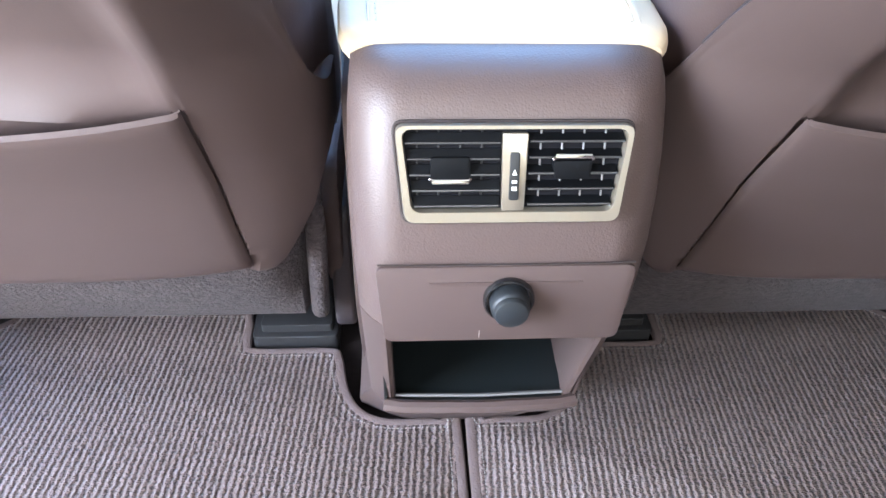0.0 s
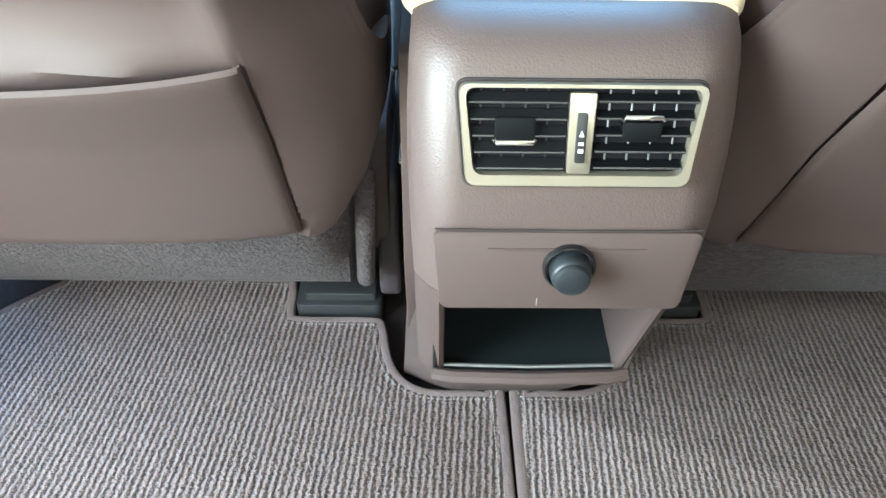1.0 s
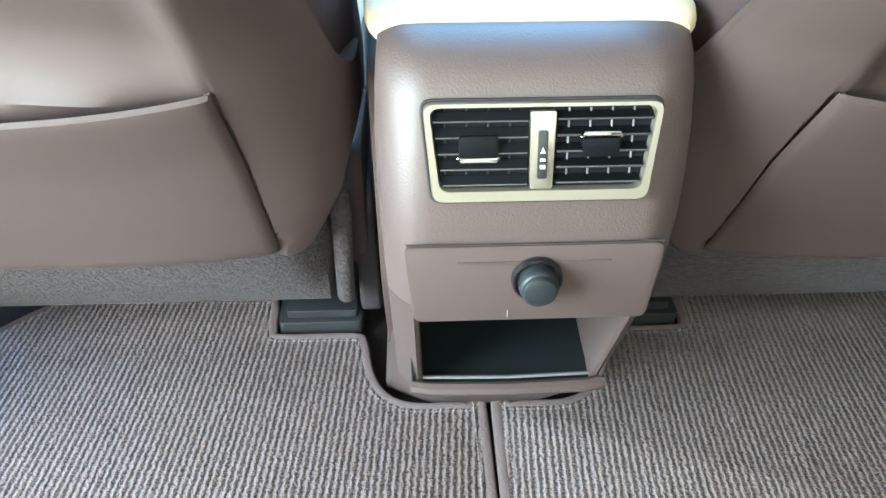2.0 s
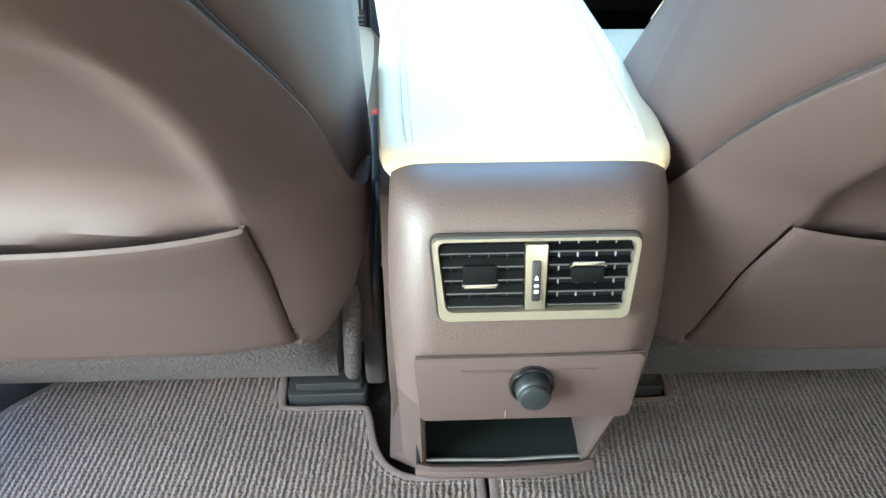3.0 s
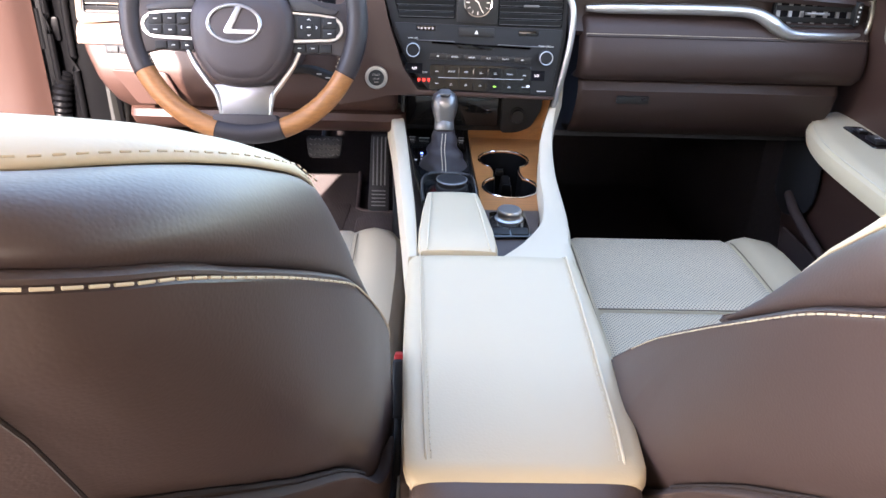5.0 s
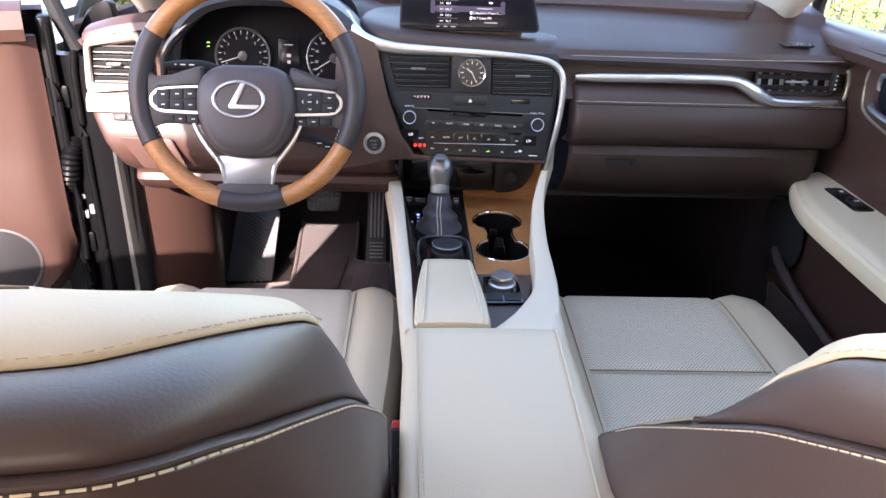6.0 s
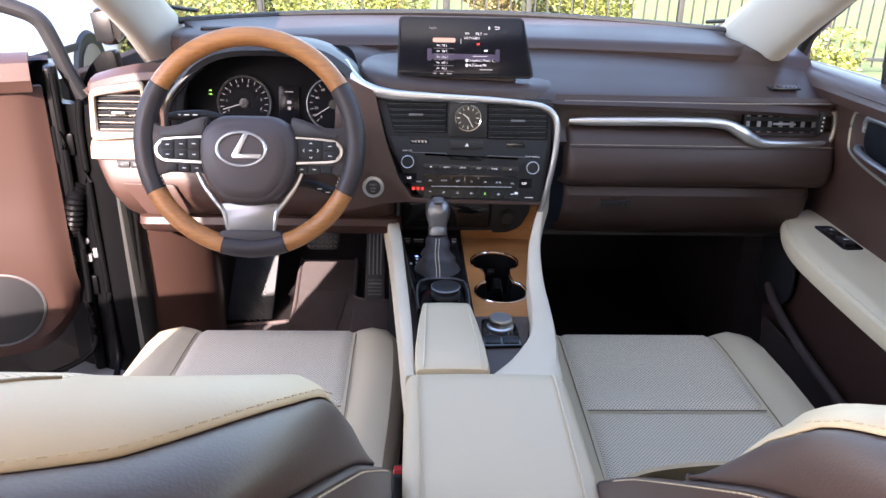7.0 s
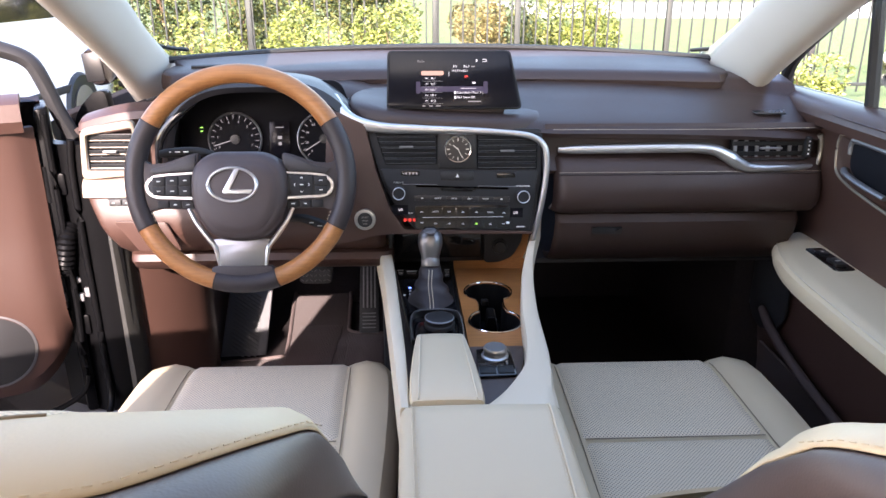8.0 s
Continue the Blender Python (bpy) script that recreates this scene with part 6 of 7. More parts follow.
for k in range(3):
    part("seat_heat_lamp", prism(rounded([(-0.0022, -0.003), (0.0022, -0.003), (0.0028, 0.003), (-0.0028, 0.003)], 0.001, 2), 0.0008, 0, m=ST @ pose(-0.096 + k * 0.009, on_stack(0.524), 0.0008)), "glow_red", fa, "red seat heater lamp")
for bm_ in (text_bm("PWR VOL", 0.0042, ST @ pose(-0.107, on_stack(0.5955), 0.0008)), text_bm("TUNE SCROLL", 0.0042, ST @ pose(0.129, on_stack(0.587), 0.0008)), box(0.118, 0.134, on_stack(0.5080), on_stack(0.5095), 0.0006, 0.001, 0, m=ST), box(0.098, 0.104, on_stack(0.515), on_stack(0.519), 0.0016, 0.002, 0, m=ST), text_bm("TEMP", 0.0040, ST @ pose(-0.086, on_stack(0.537), 0.0008))):
    part("legend", bm_, "white_print", fa)
# silver arch over the stack and down its side
ar = catmull([(-0.232, 0.980, 0.742), (-0.215, 0.960, 0.726), (-0.188, 0.945, 0.709), (-0.14, 0.936, 0.699), (-0.06, 0.933, 0.6955), (0.04, 0.932, 0.692), (0.115, 0.931, 0.6865), (0.148, 0.930, 0.679), (0.166, 0.928, 0.664), (0.172, 0.925, 0.640), (0.171, 0.921, 0.600), (0.165, 0.918, 0.555), (0.157, 0.922, 0.505), (0.150, 0.945, 0.455), (0.146, 0.97, 0.425)], 6)
wa = [interp(i / (len(ar) - 1), [0, 0.15, 0.4, 0.6, 0.8, 1], [0.0170, 0.0120, 0.0055, 0.0060, 0.0058, 0.0045]) for i in range(len(ar))]
part("trim_arch", tube(ar, wa, 12, flat=0.8, up=(0, 1, 0)), "silver", stack, "satin silver arch round the stack")
# below the stack: open tray, outlet
tray = part("tray", add(box(-0.130, 0.072, 1.04, 1.05, 0.392, 0.50, 0.002), box(-0.130, 0.072, 0.96, 1.05, 0.482, 0.496, 0.002), box(-0.130, -0.122, 0.97, 1.05, 0.392, 0.50, 0.002)), "black", stack, "dark open tray under the stack")
part("tray_lid", box(-0.120, 0.062, 1.028, 1.034, 0.405, 0.475, 0.004), "piano", tray)
op = part("outlet_panel", prism(rounded([(0.068, 0.497), (0.150, 0.493), (0.147, 0.44), (0.128, 0.405), (0.10, 0.393), (0.068, 0.392)], 0.01), 0.02, 0.003, m=frame_of((0, 1.048, 0), (1, 0, 0), (0, 0, 1))), "black_matte", stack, "black panel with a power outlet")
part("outlet_cap", lathe([(0.0165, 0), (0.0165, 0.003), (0.015, 0.005), (0.0135, 0.005), (0.0125, 0.011), (0.0115, 0.013), (0.001, 0.0135)], 28, frame_of((0.100, 1.029, 0.430), (1, 0, 0), (0, 0, 1))), "black", op, "black power outlet cap")
part("stem", box(-0.15, 0.15, 1.05, 1.30, 0.0, 0.49, 0.01), "black_matte", stack)
part("cheek_left", prism(rounded([(-0.235, 0.735), (-0.168, 0.705), (-0.148, 0.615), (-0.124, 0.545), (-0.098, 0.505), (0.150, 0.4985), (0.150, 0.4935), (-0.110, 0.497), (-0.154, 0.494), (-0.190, 0.484), (-0.240, 0.476), (-0.245, 0.60)], 0.004), 0.03, 0.003, m=frame_of((0, 0.905, 0), (1, 0, 0), (0, 0.08, 1))), "dash_brown", stack)
sb = part("start_button", lathe([(0.0205, 0), (0.0205, 0.003), (0.0195, 0.0055), (0.0172, 0.006), (0.0165, 0.0045), (0.0155, 0.006), (0.001, 0.0066)], 36, frame_of((-0.172, 0.917, 0.527), (1, 0, 0), (0, 0.08, 1))), "silver", stack, "round silver start button")
part("button_face", lathe([(0.0142, 0.0055), (0.0140, 0.0075), (0.001, 0.0078)], 32, frame_of((-0.172, 0.917, 0.527), (1, 0, 0), (0, 0.08, 1))), "black_matte", sb, "dark push face")
part("legend", add(text_bm("START", 0.0046, frame_of((-0.172, 0.9088, 0.533), (1, 0, 0), (0, 0.08, 1))), text_bm("STOP", 0.0046, frame_of((-0.172, 0.9082, 0.526), (1, 0, 0), (0, 0.08, 1))), box(-0.004, 0.004, -0.0005, 0.0005, 0, 0.0004, 0, m=frame_of((-0.172, 0.9080, 0.5205), (1, 0, 0), (0, 0.08, 1)))), "thread_grey", sb)

# ---- display screen ----
SC = frame_of((-0.002, 0.983, 0.780), (1, 0, 0), (0, 0.25, 1))
scr = thing("display_screen", (0, 1.0, 0.72), "black infotainment display showing a radio menu", "screen")
S_OUT = rounded([(-0.123, 0.053), (0.108, 0.054), (0.131, -0.0545), (-0.126, -0.0545)], 0.009, 5)
part("case", prism(S_OUT, 0.022, 0.004, 3, SC @ pose(0, 0, -0.022)), "black_matte", scr)
gl = part("glass", prism([(x * 0.975, y * 0.955) for x, y in S_OUT], 0.0012, 0.0004, m=SC), "screen_glass", scr, "glossy black screen glass")
part("stand", box(-0.09, 0.10, -0.062, -0.03, -0.05, -0.018, 0.006, m=SC), "dash_dark", scr)


def on_glass(name, bm, material):
    bm.transform(SC @ pose(0, 0, 0.0013))
    return part(name, bm, material, gl)


def word(t, size, x, y, material="glow_white"):
    return on_glass("text", text_bm(t, size, pose(x, y, 0.0004), 0.0001), material)


on_glass("band", prism(rounded([(-0.062, -0.013), (0.062, -0.013), (0.062, -0.023), (-0.062, -0.023)], 0.002), 0.0003, 0), "glow_violet")
for x in (-0.066, 0.061):
    on_glass("side_tab", prism(rounded([(x - 0.004, -0.004), (x + 0.004, -0.004), (x + 0.004, -0.026), (x - 0.004, -0.026)], 0.002), 0.0004, 0), "glow_violet")
on_glass("list_bar", prism(rounded([(-0.060, 0.0155), (-0.018, 0.0155), (-0.018, 0.0075), (-0.060, 0.0075)], 0.003), 0.0004, 0), "glow_peach")
for k, w in enumerate(("98.1", "98.9", "106.7", "107.1", "95.3")):
    y = 0.0015 - k * 0.0104
    word("FM", 0.0046, -0.050, y)
    word(w, 0.0056, -0.038, y)
    on_glass("list_line", box(-0.058, -0.020, y - 0.0050, y - 0.0046, 0, 0.0005, 0), "glow_dim")
word("Radio", 0.0062, -0.060, 0.0330, "glow_dim")
word("FM", 0.0060, 0.0035, 0.0235)
word("96.7", 0.0068, 0.0250, 0.0235)
word("WLTY-HD1", 0.0060, 0.0125, 0.0155)
word("Columbia's Music V...", 0.0060, 0.0315, -0.0245)
word("96.7 Steve FM", 0.0060, 0.0235, -0.0335)
for x0, x1, y in ((0.028, 0.052, -0.0410), (-0.059, -0.053, -0.0492), (-0.046, -0.039, -0.0492), (-0.033, -0.024, -0.0492), (0.034, 0.041, 0.0235)):
    on_glass("text_bar", box(x0, x1, y - 0.0010, y + 0.0010, 0, 0.0003, 0), "glow_dim")
on_glass("mark", box(0.022, 0.028, -0.0025, 0.001, 0, 0.0003, 0, m=pose(0, 0, 0, 0, 0, 14)), "glow_red")
on_glass("mark", box(0.036, 0.042, -0.0080, -0.0050, 0, 0.0003, 0), "glow_white")
on_glass("progress", box(0.014, 0.042, -0.0172, -0.0164, 0, 0.0005, 0), "glow_white")
on_glass("list_scroll", box(-0.0085, -0.0078, 0.006, 0.014, 0, 0.0003, 0), "glow_white")
for x, y in ((0.0035, -0.0245), (0.0035, -0.0335)):
    on_glass("mark", box(x - 0.0018, x + 0.0018, y - 0.0026, y + 0.0026, 0, 0.0004, 0), "glow_white")
on_glass("back_arrow", tube(catmull([(0.054, 0.0365, 0.0005), (0.061, 0.0365, 0.0005), (0.063, 0.0345, 0.0005), (0.061, 0.0325, 0.0005), (0.055, 0.0325, 0.0005)], 4), 0.0005, 5), "glow_white")
on_glass("phone_mark", box(0.043, 0.0455, 0.032, 0.037, 0, 0.0003, 0), "glow_white")

# ---- instrument binnacle ----
bin_ = thing("instrument_cluster", (-0.36, 1.0, 0.56), "dark instrument cluster with two round dials", "instruments")


def hood():
    rows = []
    for k, (y, g) in enumerate(((0.945, 0.0), (0.938, 0.006), (0.945, 0.013), (0.975, 0.016), (1.06, 0.012), (1.16, 0.0))):
        row = []
        for j in range(33):
            a = math.pi * j / 32
            c, s = math.cos(a), math.sin(a)
            row.append((-0.365 + (0.172 + g) * math.copysign(abs(c) ** 0.72, c), y + 0.03 * (1 - s), 0.600 + (0.168 + g) * abs(s) ** 0.72 - (0.03 if k == 5 else 0)))
        rows.append(row)
    return slab(rows, 0.006)


part("hood", hood(), "hood_black", bin_, "blackish leather hood over the dials")
part("face", prism(rounded([(-0.535, 0.59), (-0.195, 0.59), (-0.195, 0.72), (-0.22, 0.785), (-0.51, 0.785), (-0.535, 0.72)], 0.02), 0.01, 0.002, m=frame_of((0, 0.905, 0), (1, 0, 0), (0, 0.2, 1))), "dial_black", bin_)
IC = lambda x, z: frame_of((x, 1.022 + (z - 0.66) * 0.2, z), (1, 0, 0), (0, 0.2, 1))
for cx, cz, n0, ang0, stp, needle, nums in ((-0.427, 0.661, 8, 205, 32, 197, ("0", "1", "2", "3", "4", "5", "6", "7")), (-0.254, 0.661, 8, 225, 33, 212, ("0", "20", "40", "60", "80", "100", "120", "140"))):
    d = part("dial", lathe([(0.050, 0), (0.050, 0.002), (0.001, 0.0022)], 40, IC(cx, cz)), "dial_black", bin_, "black dial with white figures")
    part("dial_ring", lathe([(0.049, 0.002), (0.053, 0.002), (0.0525, 0.005), (0.0505, 0.006), (0.049, 0.004)], 48, IC(cx, cz)), "satin", d)
    part("ticks", add(*[box(0.040, 0.047, -0.0005, 0.0005, 0.002, 0.0026, 0, m=IC(cx, cz) @ pose(0, 0, 0, 0, 0, ang0 - k * stp / 2)) for k in range(15)]), "glow_dim", d)
    part("figures", add(*[text_bm(w, 0.0068, IC(cx, cz) @ pose(0.034 * math.cos(radians(ang0 - k * stp)), 0.034 * math.sin(radians(ang0 - k * stp)), 0.0024)) for k, w in enumerate(nums)]), "glow_dim", d)
    part("needle", box(-0.008, 0.043, -0.0009, 0.0009, 0.004, 0.0052, 0.0003, m=IC(cx, cz) @ pose(0, 0, 0, 0, 0, needle)), "glow_dim", d)
    part("hub", lathe([(0.009, 0.002), (0.009, 0.006), (0.001, 0.0065)], 20, IC(cx, cz)), "black", d)
ld = part("trip_display", box(-0.020, 0.020, -0.04, 0.030, 0, 0.002, 0.001, m=IC(-0.340, 0.665)), "screen_glass", bin_, "small centre display")
part("text_bar", add(box(-0.008, 0.008, 0.018, 0.0195, 0.002, 0.0023, 0, m=IC(-0.340, 0.665)), box(-0.004, 0.004, -0.004, 0.002, 0.002, 0.0023, 0, m=IC(-0.340, 0.665)), box(-0.003, 0.003, -0.016, -0.010, 0.002, 0.0023, 0, m=IC(-0.340, 0.665))), "glow_dim", ld)
part("lamp", add(box(-0.002, 0.003, -0.0007, 0.0007, 0, 0.002, 0, m=IC(-0.492, 0.684)), box(-0.002, 0.003, -0.0007, 0.0007, 0, 0.002, 0, m=IC(-0.492, 0.677))), "glow_green", bin_)
part("lamp", box(-0.002, 0.002, -0.001, 0.001, 0, 0.002, 0, m=IC(-0.245, 0.628)), "glow_red", bin_)

al = catmull([(-0.472, 0.958, 0.750), (-0.492, 0.953, 0.735), (-0.520, 0.949, 0.712), (-0.543, 0.947, 0.685), (-0.553, 0.947, 0.655), (-0.556, 0.948, 0.62)], 5)
part("cluster_trim", tube(al, [interp(i / (len(al) - 1), [0, 0.4, 1], [0.004, 0.009, 0.006]) for i in range(len(al))], 10, flat=0.7, up=(0, 1, 0)), "piano", bin_, "glossy dark strip beside the dials")

# ---- driver's side of the dashboard ----
dv = louvre_vent("driver_vent", (-0.640, 0.945, 0.654), 0.044, 0.034, 5, 2, dash, label="black driver air vent, sunlight on its slat edges painted pale", edge="vent_cream")
o = rounded([(-0.689, 0.698), (-0.588, 0.716), (-0.592, 0.612), (-0.698, 0.602)], 0.014)
i = rounded([(-0.680, 0.686), (-0.595, 0.700), (-0.598, 0.620), (-0.684, 0.620)], 0.006)
for k in range(5):
    part("demister_slot", box(-0.011, 0.011, -0.0022, 0.0022, -0.004, 0.002, 0.0012, m=pose(-0.655 + 0.021 * k, 1.0, dash_end(-0.655 + 0.021 * k, 1.0), 0, -18, 18)), "black_matte", dash)
part("speaker_slot", box(-0.032, 0.032, -0.009, 0.009, -0.004, 0.002, 0.002, m=pose(-0.515, 1.20, 0.783, 6, 0, 12)), "black_matte", dash, "dark speaker slot")
part("vent_frame", ring_prism(o, i, 0.008, frame_of((0, 0.945, 0), (1, 0, 0), (0, 0, 1)) @ pose(0, 0, -0.002)), "vent_cream", dash, "champagne satin vent surround")
part("vent_pod", bulge(-0.700, -0.555, [(1.0, 0.741), (0.975, 0.737), (0.958, 0.729), (0.952, 0.716), (0.985, 0.700), (0.985, 0.615), (0.952, 0.607), (0.95, 0.60)], ends=0.02, th=0.012, fall=0.026), "dash_brown", dash)
part("fascia", bulge(-0.704, -0.555, [(0.965, 0.604), (0.946, 0.601), (0.938, 0.592), (0.935, 0.580), (0.934, 0.570), (0.950, 0.566)], ends=0.02), "fascia", dash, "pale satin band on the driver's side")
part("lower_panel", bulge(-0.700, -0.135, [(0.950, 0.570), (0.937, 0.567), (0.932, 0.558), (0.926, 0.535), (0.922, 0.515), (0.927, 0.495), (0.945, 0.465), (0.975, 0.445)], ends=0.02, slant=0.42), "dash_brown", dash)
part("switch_pod", prism(rounded([(-0.656, 0.5685), (-0.578, 0.5675), (-0.578, 0.5335), (-0.640, 0.5345)], 0.004), 0.003, 0.001, m=frame_of((0, 0.934, 0.55), (1, 0, 0), (0, 0.2, 1)) @ pose(0, -0.55, 0)), "black_matte", dash, "row of small dash switches")
for x, z in ((-0.640, 0.5605), (-0.616, 0.5600), (-0.592, 0.5595), (-0.628, 0.5420), (-0.604, 0.5415)):
    b = part("dash_switch", box(-0.011, 0.011, -0.006, 0.006, 0, 0.003, 0.001, m=frame_of((x, 0.9315, z), (1, 0, 0), (0, 0.2, 1))), "slat_black", dash)
    part("mark", box(-0.0022, 0.0022, -0.0008, 0.0008, 0.003, 0.0034, 0, m=frame_of((x - 0.003, 0.9315, z), (1, 0, 0), (0, 0.2, 1))), "thread_grey", b)
part("coin_box", prism(rounded([(-0.640, 0.530), (-0.545, 0.527), (-0.520, 0.470), (-0.600, 0.470)], 0.006), 0.005, 0.002, m=frame_of((0, 0.9155, 0), (1, 0, 0), (0, 0.0, 1))), "dash_brown", dash)
part("knee_panel", bulge(-0.640, -0.12, [(0.98, 0.452), (0.955, 0.447), (0.948, 0.435), (0.965, 0.415), (1.01, 0.395), (1.10, 0.385)], ends=0.02), "dash_brown", dash)
part("column_shroud", loft([[(-0.357 + w * math.cos(a), y, z + h * math.sin(a)) for a in [6.28319 * j / 20 for j in range(20)]] for y, z, w, h in ((0.79, 0.628, 0.045, 0.04), (0.82, 0.617, 0.055, 0.05), (0.90, 0.585, 0.06, 0.055), (1.0, 0.545, 0.062, 0.055))]), "hub_brown", dash)

# ---- steering wheel ----
WC, WT = Vector((-0.357, 0.742, 0.653)), 17.0
WM = frame_of(WC, (1, 0, 0), (0, math.sin(radians(WT)), math.cos(radians(WT))))
wheel = thing("steering_wheel", WC, "wood and dark leather steering wheel with silver spokes", "steering wheel")
RW = 0.1690


def arc(a0, a1, r=RW, rad=0.0152, n=None, rx=1.0):
    n = n or max(6, int(abs(a1 - a0) / 5))
    return tube([WM @ Vector((r * math.cos(radians(a)), r * 1.0 * math.sin(radians(a)), 0)) for a in np.linspace(a0, a1, n)], rad, 14, flat=1.12, up=WM.to_3x3() @ Vector((0, 0, 1)))


part("rim_wood", arc(32, 148, rad=0.0155), "wood", wheel, "honey-brown wooden upper rim")
part("rim_wood", arc(207, 255, rad=0.0155), "wood", wheel, "honey-brown wooden lower rim")
part("rim_wood", arc(289, 333, rad=0.0155), "wood", wheel, "honey-brown wooden lower rim")
part("rim_leather", arc(148, 207, rad=0.0162), "wheel_leather", wheel, "dark leather grip")
part("rim_leather", arc(-27, 32, rad=0.0162), "wheel_leather", wheel, "dark leather grip")
part("rim_leather", arc(255, 289, rad=0.0162), "wheel_leather", wheel, "dark leather lower rim")
for a in (32, 148, 207, 255, 289, 333):
    part("joint_ring", arc(a - 0.35, a + 0.35, rad=0.0164, n=3), "dark_seam", wheel)
for s in (-1, 1):
    ln = [WM @ Vector((s * (RW - 0.0165) * math.cos(radians(a)), (RW - 0.0165) * math.sin(radians(a)), 0.004)) for a in np.linspace(-26, -8, 20)]
    part("stitching", stitch(ln, 0.003, 0.003, 0.0007), "thread", wheel)


def pad_rings(outline, levels_):
    c = np.mean(outline, axis=0)
    return loft([[WM @ Vector((c[0] + (x - c[0]) * k, c[1] + (y - c[1]) * k, z)) for x, y in outline] for k, z in levels_])


HUB = rounded([(-0.045, 0.044), (0.045, 0.044), (0.075, 0.022), (0.0795, -0.025), (0.066, -0.068), (0.042, -0.094), (0.015, -0.100), (-0.015, -0.100), (-0.042, -0.094), (-0.066, -0.068), (-0.0795, -0.025), (-0.075, 0.022)], 0.022, 4)
hub = part("airbag_cover", pad_rings(HUB, [(0.99, -0.03), (1.0, 0.0), (0.99, 0.010), (0.965, 0.018), (0.91, 0.0245), (0.83, 0.0275), (0.80, 0.0278), (0.77, 0.0300), (0.6, 0.0325), (0.2, 0.033)]), "hub_brown", wheel, "dark brown airbag cover")
oval = [(0.038 * math.cos(a), 0.0262 * math.sin(a)) for a in [6.28319 * j / 40 for j in range(40)]]
BX, BY = -0.007, -0.010
part("badge_ring", tube([WM @ Vector((x + BX, y + BY, 0.0335)) for x, y in oval + oval[:1]], 0.0030, 8, flat=0.8), "silver", hub, "oval silver badge ring")
part("badge_bar", prism(rounded([(0.003, 0.024), (0.011, 0.024), (-0.005, -0.008), (0.031, -0.008), (0.027, -0.0145), (-0.015, -0.0145), (-0.016, -0.010)], 0.002, 3), 0.003, 0.0009, m=WM @ pose(BX + 0.001, BY, 0.0325)), "silver", hub, "bent silver bar")
for s in (-1, 1):
    sp_ = part("spoke", prism(rounded([(s * 0.066, 0.043), (s * 0.085, 0.038), (s * 0.115, 0.027), (s * 0.146, 0.024), (s * 0.160, 0.044), (s * 0.164, -0.01), (s * 0.157, -0.055), (s * 0.13, -0.047), (s * 0.070, -0.049)][::s], 0.008), 0.016, 0.005, 3, WM @ pose(0, 0, -0.010)), "wheel_leather", wheel)
    part("spoke_shoulder", prism(rounded([(s * 0.070, 0.040), (s * 0.086, 0.034), (s * 0.115, 0.022), (s * 0.143, 0.016), (s * 0.138, 0.0085), (s * 0.115, 0.0105), (s * 0.070, 0.0135)][::s], 0.004, 3), 0.006, 0.0025, 2, WM @ pose(0, 0, 0.004)), "hood_black", wheel, "smooth dark shoulder over the switches")
    o = rounded([(s * 0.070, 0.0115), (s * 0.115, 0.009), (s * 0.138, 0.006), (s * 0.149, -0.004), (s * 0.150, -0.016), (s * 0.144, -0.026), (s * 0.132, -0.031), (s * 0.070, -0.0335)][::s], 0.006, 3)
    i = rounded([(s * 0.070, 0.0078), (s * 0.115, 0.0053), (s * 0.134, 0.0025), (s * 0.1435, -0.006), (s * 0.1445, -0.015), (s * 0.139, -0.022), (s * 0.130, -0.0262), (s * 0.070, -0.0285)][::s], 0.006, 3)
    sw = part("switch_pad", prism(i, 0.007, 0.001, m=WM @ pose(0, 0.0, 0.004)), "slat_black", wheel, "black switch pad")
    part("pad_frame", ring_prism(o, i, 0.0075, WM @ pose(0, 0, 0.005)), "silver", sw, "silver frame round the switches")
    rows_ = ((0.128, -0.0035, 0.0105, 0.0078), (0.128, -0.0190, 0.0100, 0.0070), (0.1065, -0.0025, 0.0095, 0.0080), (0.1065, -0.0190, 0.0095, 0.0075), (0.0865, -0.0020, 0.0095, 0.0082), (0.0865, -0.0190, 0.0095, 0.0077)) if s < 0 else ((0.129, -0.0035, 0.0105, 0.0078), (0.129, -0.0190, 0.0100, 0.0070), (0.0985, -0.0105, 0.0180, 0.0165), (0.0985, -0.0105, 0.0065, 0.0055))
    for bx, by, bw, bh in rows_:
        top = 0.0112 if bw > 0.007 else 0.0134
        b = part("button", box(-bw + 0.0005, bw - 0.0005, -bh + 0.0005, bh - 0.0005, 0, 0.0022, 0.0010, m=WM @ pose(s * bx, by, top - 0.0002)), "black_matte", sw)
        if bw > 0.015:
            for a in range(4):
                am = WM @ pose(s * bx, by, top + 0.0021, 0, 0, 90 * a) @ pose(0, 0.0122, 0)
                part("arrow", add(box(0, 0.0030, -0.0005, 0.0005, 0, 0.0003, 0, m=am @ pose(0, 0, 0, 0, 0, -40)), box(-0.0030, 0, -0.0005, 0.0005, 0, 0.0003, 0, m=am @ pose(0, 0, 0, 0, 0, 40))), "white_print", b)
        else:
            part("mark", box(-0.0028, 0.0028, -0.0006, 0.0006, 0, 0.0003, 0, m=WM @ pose(s * bx, by, top + 0.0020)), "white_print", b)
    for bx in (0.0835, 0.1035, 0.1225):
        b = part("lower_button", box(-0.009, 0.009, -0.006, 0.006, 0, 0.004, 0.0015, m=WM @ pose(s * bx, -0.0405, 0.005)), "black_matte", sw)
        if bx < 0.12:
            part("mark", box(-0.0026, 0.0026, -0.0006, 0.0006, 0, 0.0003, 0, m=WM @ pose(s * bx, -0.0405, 0.0091)), "white_print", b)
